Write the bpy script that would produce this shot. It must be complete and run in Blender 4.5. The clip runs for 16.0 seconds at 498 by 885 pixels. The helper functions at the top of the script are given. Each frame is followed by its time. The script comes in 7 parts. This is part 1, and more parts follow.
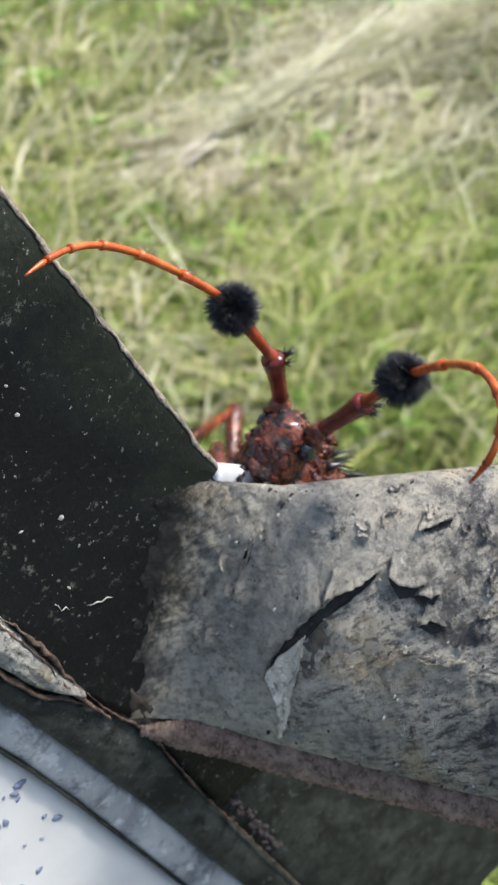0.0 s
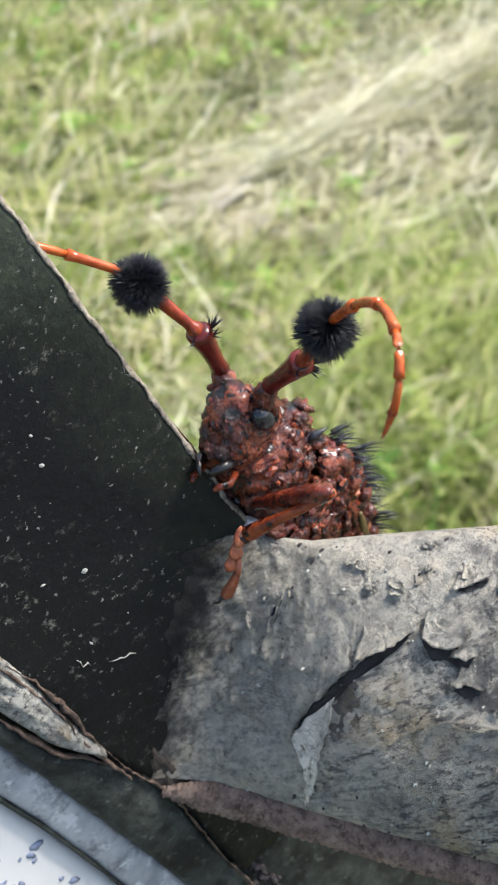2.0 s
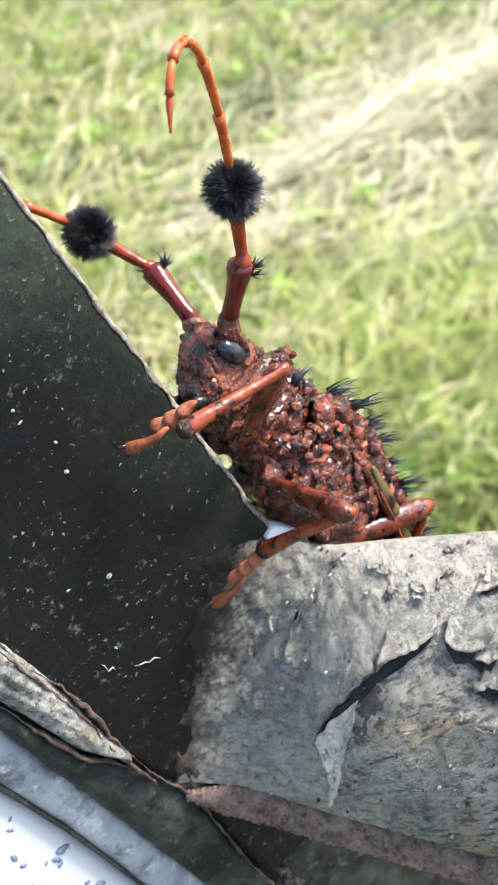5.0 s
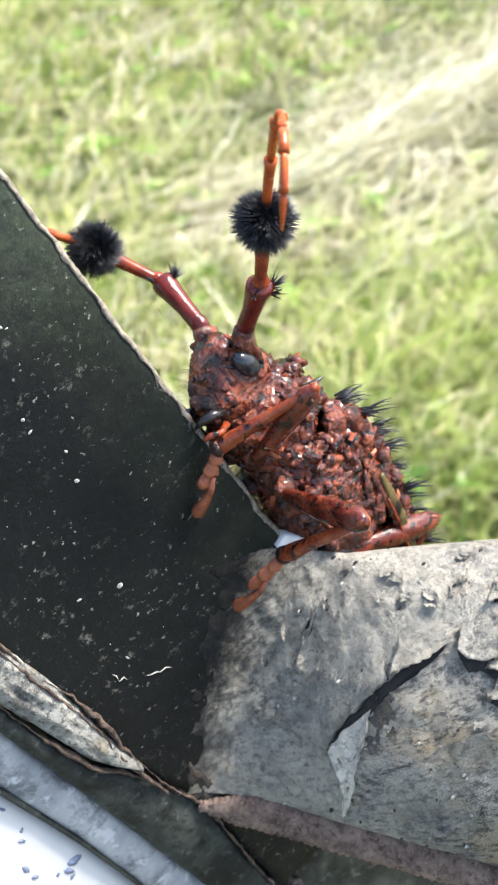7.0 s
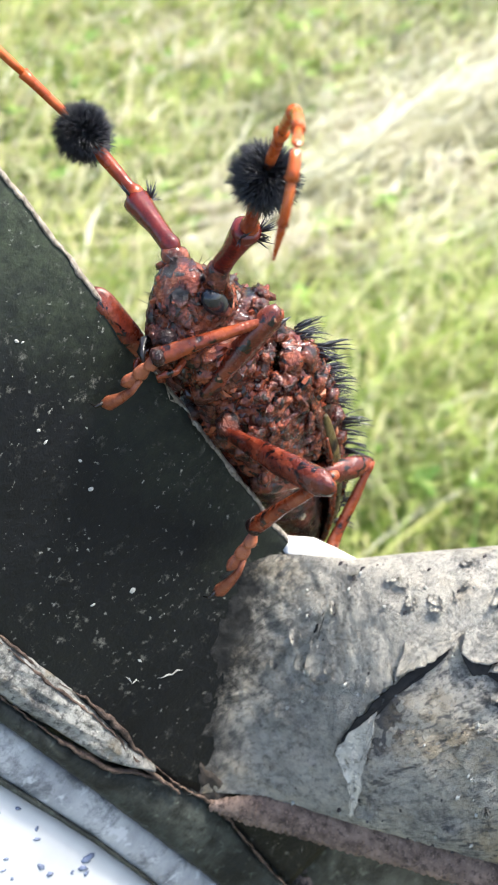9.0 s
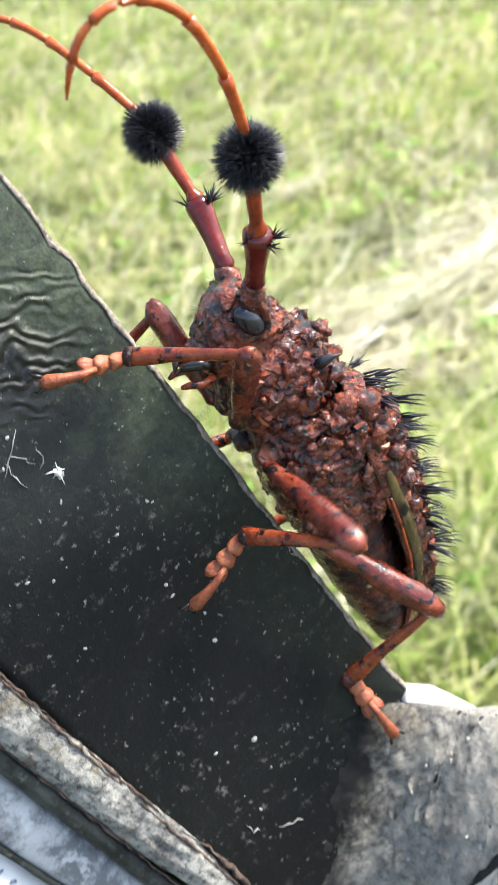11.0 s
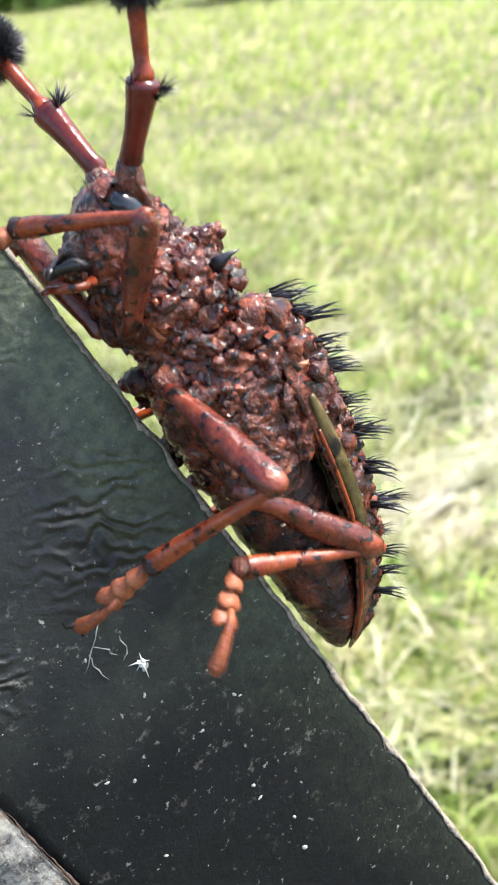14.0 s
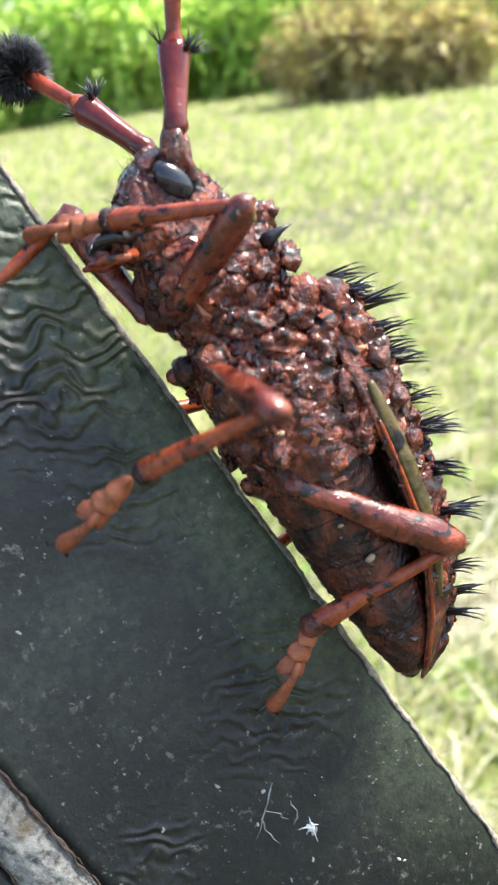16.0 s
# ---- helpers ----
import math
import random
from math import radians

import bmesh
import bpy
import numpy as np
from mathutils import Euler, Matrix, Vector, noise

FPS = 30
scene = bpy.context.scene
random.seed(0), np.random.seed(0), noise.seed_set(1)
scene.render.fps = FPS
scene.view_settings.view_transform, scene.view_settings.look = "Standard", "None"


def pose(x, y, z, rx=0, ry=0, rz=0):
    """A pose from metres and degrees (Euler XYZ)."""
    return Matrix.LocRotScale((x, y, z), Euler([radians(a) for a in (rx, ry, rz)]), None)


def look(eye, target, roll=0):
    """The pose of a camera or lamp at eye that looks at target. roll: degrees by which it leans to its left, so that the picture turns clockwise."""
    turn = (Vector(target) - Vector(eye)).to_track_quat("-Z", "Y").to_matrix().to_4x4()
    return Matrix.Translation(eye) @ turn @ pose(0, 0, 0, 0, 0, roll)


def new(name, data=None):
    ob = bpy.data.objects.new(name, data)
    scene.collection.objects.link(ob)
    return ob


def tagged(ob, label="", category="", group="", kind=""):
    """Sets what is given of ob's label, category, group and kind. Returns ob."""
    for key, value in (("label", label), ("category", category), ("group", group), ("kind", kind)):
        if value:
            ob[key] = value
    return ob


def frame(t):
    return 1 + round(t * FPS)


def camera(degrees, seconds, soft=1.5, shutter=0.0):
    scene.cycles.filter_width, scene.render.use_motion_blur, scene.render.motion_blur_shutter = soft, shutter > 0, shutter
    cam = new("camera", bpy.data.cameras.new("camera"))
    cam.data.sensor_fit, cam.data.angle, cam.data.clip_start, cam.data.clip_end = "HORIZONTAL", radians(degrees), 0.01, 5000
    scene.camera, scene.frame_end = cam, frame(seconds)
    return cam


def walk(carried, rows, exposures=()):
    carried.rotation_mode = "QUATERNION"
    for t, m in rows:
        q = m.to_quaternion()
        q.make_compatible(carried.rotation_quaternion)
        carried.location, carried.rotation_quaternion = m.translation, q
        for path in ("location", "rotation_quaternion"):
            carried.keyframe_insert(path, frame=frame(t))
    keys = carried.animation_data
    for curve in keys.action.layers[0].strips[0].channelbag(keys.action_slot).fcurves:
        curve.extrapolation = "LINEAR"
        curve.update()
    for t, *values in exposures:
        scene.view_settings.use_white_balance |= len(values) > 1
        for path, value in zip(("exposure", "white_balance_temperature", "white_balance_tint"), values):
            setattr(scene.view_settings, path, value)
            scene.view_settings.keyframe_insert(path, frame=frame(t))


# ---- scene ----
cam = camera(24.53, 16.0, soft=1.5, shutter=0.4)
walk(cam, [
    (0.0, pose(0.0000, -0.0000, 0.7300, 48.00, 0.00, -0.00)),
    (0.5, pose(0.0001, 0.0014, 0.7295, 49.26, -0.11, 0.84)),
    (1.0, pose(-0.0001, 0.0020, 0.7289, 50.18, -0.35, 0.68)),
    (1.5, pose(-0.0000, 0.0017, 0.7291, 50.25, -0.15, 0.69)),
    (2.0, pose(-0.0003, 0.0027, 0.7289, 50.11, 0.27, 1.53)),
    (2.5, pose(-0.0004, 0.0027, 0.7291, 49.95, 0.34, 1.88)),
    (3.0, pose(-0.0004, 0.0029, 0.7290, 50.50, 0.26, 1.66)),
    (3.5, pose(-0.0007, 0.0027, 0.7288, 50.72, 0.63, 1.71)),
    (4.0, pose(-0.0007, 0.0020, 0.7292, 50.52, 0.68, 1.86)),
    (6.5, pose(-0.0007, 0.0018, 0.7290, 50.91, 1.86, 2.01)),
    (7.0, pose(-0.0008, 0.0020, 0.7289, 51.05, 1.68, 2.10)),
    (7.5, pose(-0.0008, 0.0018, 0.7292, 51.00, 1.64, 2.13)),
    (8.0, pose(-0.0008, 0.0019, 0.7289, 50.66, 1.81, 2.24)),
    (10.3, pose(0.0001, -0.0025, 0.7359, 53.30, 3.59, 4.43)),
    (10.5, pose(-0.0001, -0.0027, 0.7362, 54.02, 4.57, 5.24)),
    (11.0, pose(-0.0015, -0.0009, 0.7359, 57.27, 5.40, 6.45)),
    (11.5, pose(-0.0016, 0.0004, 0.7353, 59.48, 5.76, 7.10)),
    (12.0, pose(-0.0018, 0.0006, 0.7359, 61.08, 5.53, 7.16)),
    (12.5, pose(-0.0027, 0.0015, 0.7354, 63.13, 6.53, 7.97)),
    (13.0, pose(-0.0031, 0.0021, 0.7353, 64.44, 6.59, 8.02)),
    (13.5, pose(-0.0038, 0.0032, 0.7348, 65.51, 7.02, 8.71)),
    (14.0, pose(-0.0040, 0.0028, 0.7356, 65.87, 6.93, 9.41)),
    (14.5, pose(-0.0046, 0.0034, 0.7352, 66.69, 7.62, 9.95)),
    (15.0, pose(-0.0054, 0.0057, 0.7347, 67.89, 8.22, 11.15)),
    (15.5, pose(-0.0079, 0.0027, 0.7397, 69.73, 8.14, 12.01)),
    (16.0, pose(-0.0104, 0.0004, 0.7432, 70.97, 7.77, 12.83)),
], exposures=[(0.0, 0.95), (2.5, 1.3), (3.5, 1.5), (7.0, 1.7), (11.0, 1.78), (14.0, 1.82), (16.0, 1.88)])
cam.data.dof.use_dof = True
cam.data.dof.focus_distance, cam.data.dof.aperture_fstop = 0.088, 115
# The panel's own frame: y up along its free edge, z out from that edge, x through the panel.
G = pose(-0.00273, 0.07837, 0.65505, 65.800, 13.796, 122.694)

# ---- light: bright hazy daylight ----
world = bpy.data.worlds.new("world")
scene.world = world
world.use_nodes = True
wn = world.node_tree.nodes
sky = wn.new("ShaderNodeTexSky")
sky.sky_type = "NISHITA"
sky.sun_disc = False
SUN_UP, SUN_TURN = 58, 63
sky.sun_elevation, sky.sun_rotation = radians(SUN_UP), radians(SUN_TURN)
sky.air_density, sky.dust_density = 1.0, 2.5
wn["Background"].inputs[1].default_value = 0.15
world.node_tree.links.new(sky.outputs[0], wn["Background"].inputs[0])
sun = new("sun", bpy.data.lights.new("sun", "SUN"))
sun.data.energy, sun.data.angle, sun.data.color = 3.4, radians(14), (1.0, 0.95, 0.87)
sun_way = Vector((math.sin(radians(SUN_TURN)) * math.cos(radians(SUN_UP)), math.cos(radians(SUN_TURN)) * math.cos(radians(SUN_UP)), math.sin(radians(SUN_UP))))
sun.matrix_basis = look(sun_way * 30, (0, 0, 0))

# ---- materials ----
MM = 0.001


def nodes_of(name):
    m = bpy.data.materials.new(name)
    m.use_nodes = True
    return m, m.node_tree.nodes, m.node_tree.links, m.node_tree.nodes["Principled BSDF"]


def noise_node(n, l, co, scale, detail=4.0, rough=0.6, warp=0.0):
    t = n.new("ShaderNodeTexNoise")
    t.inputs["Scale"].default_value, t.inputs["Detail"].default_value = scale, detail
    t.inputs["Roughness"].default_value, t.inputs["Distortion"].default_value = rough, warp
    l.new(co, t.inputs["Vector"])
    return t.outputs["Fac"]


def ramp(n, l, fac, stops):
    r = n.new("ShaderNodeValToRGB")
    e = r.color_ramp.elements
    while len(e) < len(stops):
        e.new(0.5)
    for el, (p, c) in zip(e, stops):
        el.position, el.color = p, (*(c if len(c) == 3 else (c[0],) * 3), 1)
    l.new(fac, r.inputs[0])
    return r.outputs[0]


def mix(n, l, fac, a, b):
    m = n.new("ShaderNodeMix")
    m.data_type = "RGBA"
    for sock, v in ((m.inputs["Factor"], fac), (m.inputs["A"], a), (m.inputs["B"], b)):
        if isinstance(v, (int, float)):
            sock.default_value = v
        elif isinstance(v, tuple):
            sock.default_value = (*v, 1)
        else:
            l.new(v, sock)
    return m.outputs["Result"]


def bump(n, l, height, strength, dist, p, before=None):
    b = n.new("ShaderNodeBump")
    b.inputs["Strength"].default_value, b.inputs["Distance"].default_value = strength, dist
    l.new(height, b.inputs["Height"])
    if before is not None:
        l.new(before, b.inputs["Normal"])
    l.new(b.outputs[0], p.inputs["Normal"])
    return b.outputs[0]


def cuticle(name, dark, mid, light, scale=450, spots=400, gloss=0.3, relief=0.00035, speck=None, wet=0.0, spotty=0.5):
    """Insect shell: patchy browns, dark spots, fine grain, wet-looking gloss. Sizes in the thing's own space."""
    m, n, l, p = nodes_of(name)
    co = n.new("ShaderNodeTexCoord").outputs["Object"]
    base = ramp(n, l, noise_node(n, l, co, scale, 5, 0.65), [(0.30, dark), (0.47, mid), (0.68, light)])
    sp = ramp(n, l, noise_node(n, l, co, spots, 2.5, 0.55, 0.6), [(0.55, (0,)), (0.63, (1,))])
    gate = ramp(n, l, noise_node(n, l, co, scale * 0.35, 2), [(spotty, (0,)), (spotty + 0.06, (1,))])
    both = n.new("ShaderNodeMath")
    both.operation = "MULTIPLY"
    l.new(sp, both.inputs[0]), l.new(gate, both.inputs[1])
    col = mix(n, l, both.outputs[0], base, (0.004, 0.002, 0.002))
    if speck:
        pale = ramp(n, l, noise_node(n, l, co, scale * 2.6, 2), [(0.72, (0,)), (0.78, (1,))])
        col = mix(n, l, pale, col, speck)
    l.new(col, p.inputs["Base Color"])
    l.new(ramp(n, l, noise_node(n, l, co, scale * 1.7, 3), [(0.3, (gloss * 0.55,)), (0.7, (gloss * 1.7,))]), p.inputs["Roughness"])
    b1 = bump(n, l, noise_node(n, l, co, scale * 1.1, 6, 0.65, 0.4), 0.9, relief, p)
    bump(n, l, noise_node(n, l, co, scale * 4, 2), 0.35, relief * 0.12, p, b1)
    p.inputs["Coat Weight"].default_value, p.inputs["Coat Roughness"].default_value = wet, 0.07
    p.inputs["Specular IOR Level"].default_value = 0.38
    return m


def grain_material():
    """Loose-looking chips of the shell: each its own brown."""
    m, n, l, p = nodes_of("shell chips")
    g = n.new("ShaderNodeNewGeometry")
    l.new(ramp(n, l, g.outputs["Random Per Island"], [(0.0, (0.004, 0.002, 0.002)), (0.45, (0.03, 0.006, 0.004)), (0.75, (0.12, 0.022, 0.010)), (0.95, (0.22, 0.05, 0.022)), (1.0, (0.34, 0.13, 0.07))]), p.inputs["Base Color"])
    p.inputs["Roughness"].default_value, p.inputs["Specular IOR Level"].default_value = 0.22, 0.5
    return m


def plain(name, colour, rough=0.5, metal=0.0, var=0.3, scale=600, relief=0.0001, coat=0.0):
    m, n, l, p = nodes_of(name)
    co = n.new("ShaderNodeTexCoord").outputs["Object"]
    f = noise_node(n, l, co, scale, 5)
    lo, hi = tuple(c * (1 - var) for c in colour), tuple(min(1, c * (1 + var)) for c in colour)
    l.new(ramp(n, l, f, [(0.3, lo), (0.7, hi)]), p.inputs["Base Color"])
    l.new(ramp(n, l, noise_node(n, l, co, scale * 0.4, 3), [(0.3, (rough * 0.8,)), (0.7, (min(1, rough * 1.25),))]), p.inputs["Roughness"])
    p.inputs["Metallic"].default_value, p.inputs["Coat Weight"].default_value = metal, coat
    bump(n, l, f, 0.6, relief, p)
    return m


SHELL = cuticle("rough red-brown shell", (0.006, 0.0018, 0.0012), (0.078, 0.0135, 0.0058), (0.27, 0.062, 0.023), 600, 950, 0.15, 0.0012, (0.40, 0.19, 0.11), 0.4, 0.36)
LEG = cuticle("spotted leg shell", (0.028, 0.004, 0.002), (0.092, 0.0135, 0.006), (0.235, 0.050, 0.022), 420, 1100, 0.22, 0.0004, (0.36, 0.17, 0.11), 0.3, 0.32)
TIBIA = cuticle("orange-red shin shell", (0.045, 0.007, 0.003), (0.17, 0.027, 0.008), (0.31, 0.072, 0.021), 330, 900, 0.24, 0.0004, None, 0.15, 0.42)
FOOT = cuticle("orange foot pad", (0.09, 0.02, 0.009), (0.23, 0.062, 0.026), (0.37, 0.13, 0.06), 500, 700, 0.36, 0.0004, None, 0.0, 0.60)
SCAPE = cuticle("dark red horn shell", (0.018, 0.003, 0.003), (0.085, 0.009, 0.007), (0.15, 0.018, 0.010), 330, 400, 0.16, 0.0002, None, 0.12, 0.60)
WHIP = cuticle("orange horn shell", (0.20, 0.028, 0.007), (0.37, 0.07, 0.014), (0.50, 0.14, 0.032), 240, 300, 0.26, 0.00015, None, 0.0, 0.70)
OLIVE = cuticle("olive-brown shell", (0.022, 0.016, 0.007), (0.06, 0.047, 0.016), (0.12, 0.085, 0.03), 300, 500, 0.3, 0.0003)
SHAFT = cuticle("orange-red horn shell", (0.06, 0.008, 0.003), (0.20, 0.028, 0.008), (0.33, 0.070, 0.018), 300, 300, 0.2, 0.0002, None, 0.0, 0.70)
CHIP = grain_material()
HAIR = plain("black bristle", (0.013, 0.014, 0.019), 0.34, 0, 0.5, 2000)
EYE = plain("dark blue-grey eye", (0.012, 0.015, 0.020), 0.20, 0, 0.4, 1500, 0.00002, 0.1)
JAW = plain("black jaw", (0.012, 0.010, 0.010), 0.26, 0, 0.4, 900, 0.00005, 0.0)
BELLY = cuticle("dark belly shell", (0.004, 0.002, 0.0018), (0.026, 0.006, 0.004), (0.17, 0.040, 0.018), 400, 600, 0.30, 0.0014, (0.5, 0.3, 0.18), 0.1, 0.38)
CLAW = plain("black claw", (0.015, 0.012, 0.010), 0.25)


def panel_material():
    m, n, l, p = nodes_of("weathered black paint")
    co = n.new("ShaderNodeTexCoord").outputs["Object"]
    big = noise_node(n, l, co, 55, 5)
    base = ramp(n, l, big, [(0.30, (0.009, 0.010, 0.010)), (0.50, (0.018, 0.021, 0.019)), (0.72, (0.055, 0.066, 0.048))])
    sep = n.new("ShaderNodeSeparateXYZ")
    l.new(co, sep.inputs[0])
    up = n.new("ShaderNodeMath")
    up.operation = "MULTIPLY_ADD"
    up.inputs[1].default_value = 0.05
    l.new(noise_node(n, l, co, 45, 4), up.inputs[0]), l.new(sep.outputs["Y"], up.inputs[2])
    base = mix(n, l, ramp(n, l, up.outputs[0], [(0.055, (0.92,)), (0.090, (0.0,))]), base, (0.005, 0.0055, 0.006))
    # greenish sheen painted into the colour near the free edge, stronger higher up
    rim = n.new("ShaderNodeMath")
    rim.operation = "MULTIPLY_ADD"
    rim.inputs[1].default_value = 0.016
    l.new(noise_node(n, l, co, 120, 6, 0.7, 0.5), rim.inputs[0]), l.new(sep.outputs["Z"], rim.inputs[2])
    edge_sheen = mix(n, l, ramp(n, l, up.outputs[0], [(0.050, (0.15,)), (0.085, (0.9,))]), (0.0, 0.0, 0.0), ramp(n, l, rim.outputs[0], [(0.0, (0,)), (0.0055, (1.0,))]))
    base = mix(n, l, edge_sheen, base, (0.080, 0.102, 0.056))
    fine = ramp(n, l, noise_node(n, l, co, 900, 6, 0.75), [(0.40, (0.35,)), (0.62, (1.0,))])
    base = mix(n, l, fine, (0.007, 0.008, 0.009), base)
    dots = ramp(n, l, noise_node(n, l, co, 1350, 4, 0.65), [(0.625, (0,)), (0.70, (0.8,))])
    gate = ramp(n, l, noise_node(n, l, co, 230, 4), [(0.42, (0,)), (0.58, (1,))])
    k = n.new("ShaderNodeMath")
    k.operation = "MULTIPLY"
    l.new(dots, k.inputs[0]), l.new(gate, k.inputs[1])
    col = mix(n, l, k.outputs[0], base, (0.34, 0.34, 0.30))
    smear = ramp(n, l, noise_node(n, l, co, 620, 7, 0.75, 0.15), [(0.58, (0,)), (0.68, (0.6,))])
    zone = ramp(n, l, noise_node(n, l, co, 70, 2), [(0.40, (0,)), (0.56, (1,))])
    k2 = n.new("ShaderNodeMath")
    k2.operation = "MULTIPLY"
    l.new(smear, k2.inputs[0]), l.new(zone, k2.inputs[1])
    col = mix(n, l, k2.outputs[0], col, (0.20, 0.195, 0.165))
    l.new(col, p.inputs["Base Color"])
    l.new(ramp(n, l, noise_node(n, l, co, 420, 4), [(0.3, (0.28,)), (0.7, (0.58,))]), p.inputs["Roughness"])
    # wrinkled paint in patches
    turn = n.new("ShaderNodeMapping")
    turn.inputs["Rotation"].default_value = (radians(-36), 0, 0)
    l.new(co, turn.inputs["Vector"])
    w = n.new("ShaderNodeTexWave")
    w.bands_direction, w.wave_profile = "Y", "SIN"
    w.inputs["Scale"].default_value, w.inputs["Distortion"].default_value = 225, 11.0
    w.inputs["Detail"].default_value, w.inputs["Detail Scale"].default_value = 1.0, 1.6
    w.inputs["Detail Roughness"].default_value = 0.6
    l.new(turn.outputs["Vector"], w.inputs["Vector"])
    ragged = noise_node(n, l, co, 300, 4)
    patch = None
    for y, z, r in ((81, -5.0, 7.0), (71, -6.0, 4.0), (51, -6.5, 4.5), (48, -20.5, 3.0), (90, -5.0, 5.0)):
        gap = n.new("ShaderNodeVectorMath")
        gap.operation = "DISTANCE"
        gap.inputs[1].default_value = (0, y * MM, z * MM)
        l.new(co, gap.inputs[0])
        near = n.new("ShaderNodeMath")
        near.operation = "MULTIPLY_ADD"
        near.inputs[1].default_value = 0.008
        l.new(ragged, near.inputs[0]), l.new(gap.outputs["Value"], near.inputs[2])
        one = ramp(n, l, near.outputs[0], [(0.004 + (r - 2.5) * MM, (1,)), (0.004 + (r + 0.5) * MM, (0,))])
        if patch is None:
            patch = one
        else:
            top = n.new("ShaderNodeMath")
            top.operation = "MAXIMUM"
            l.new(patch, top.inputs[0]), l.new(one, top.inputs[1])
            patch = top.outputs[0]
    k3 = n.new("ShaderNodeMath")
    k3.operation = "MULTIPLY"
    l.new(w.outputs["Fac"], k3.inputs[0]), l.new(patch, k3.inputs[1])
    b1 = bump(n, l, k3.outputs[0], 1.0, 0.00030, p)
    l.new(ramp(n, l, up.outputs[0], [(0.050, (0.16,)), (0.085, (0.45,))]), p.inputs["Specular IOR Level"])
    bump(n, l, noise_node(n, l, co, 1100, 6, 0.7), 0.6, 0.00022, p, b1)
    return m


def dirt_mix(name, dark, pale, scale, lo, hi, rough=0.75, relief=0.0004, tint=None, fine=3.0, pits=0.0):
    """A dark surface under dry, blotchy dirt, with stains and pits of its own."""
    m, n, l, p = nodes_of(name)
    co = n.new("ShaderNodeTexCoord").outputs["Object"]
    f = noise_node(n, l, co, scale, 9, 0.72, 0.4)
    col = ramp(n, l, f, [(lo, dark), (hi, pale)])
    grain = noise_node(n, l, co, scale * fine, 6, 0.75)
    col = mix(n, l, ramp(n, l, grain, [(0.50, (0,)), (0.62, (0.85,))]), col, tuple(c * 0.6 for c in dark))
    col = mix(n, l, ramp(n, l, noise_node(n, l, co, scale * fine * 2.3, 3), [(0.60, (0,)), (0.68, (0.7,))]), col, tuple(min(1, c * 1.25) for c in pale))
    if tint:
        t = ramp(n, l, noise_node(n, l, co, scale * 0.7, 3), [(0.55, (0,)), (0.68, (0.85,))])
        col = mix(n, l, t, col, tint)
    l.new(col, p.inputs["Base Color"])
    p.inputs["Roughness"].default_value = rough
    b1 = bump(n, l, f, 0.8, relief, p)
    bump(n, l, grain, 0.7, relief * 0.5, p, b1)
    return m


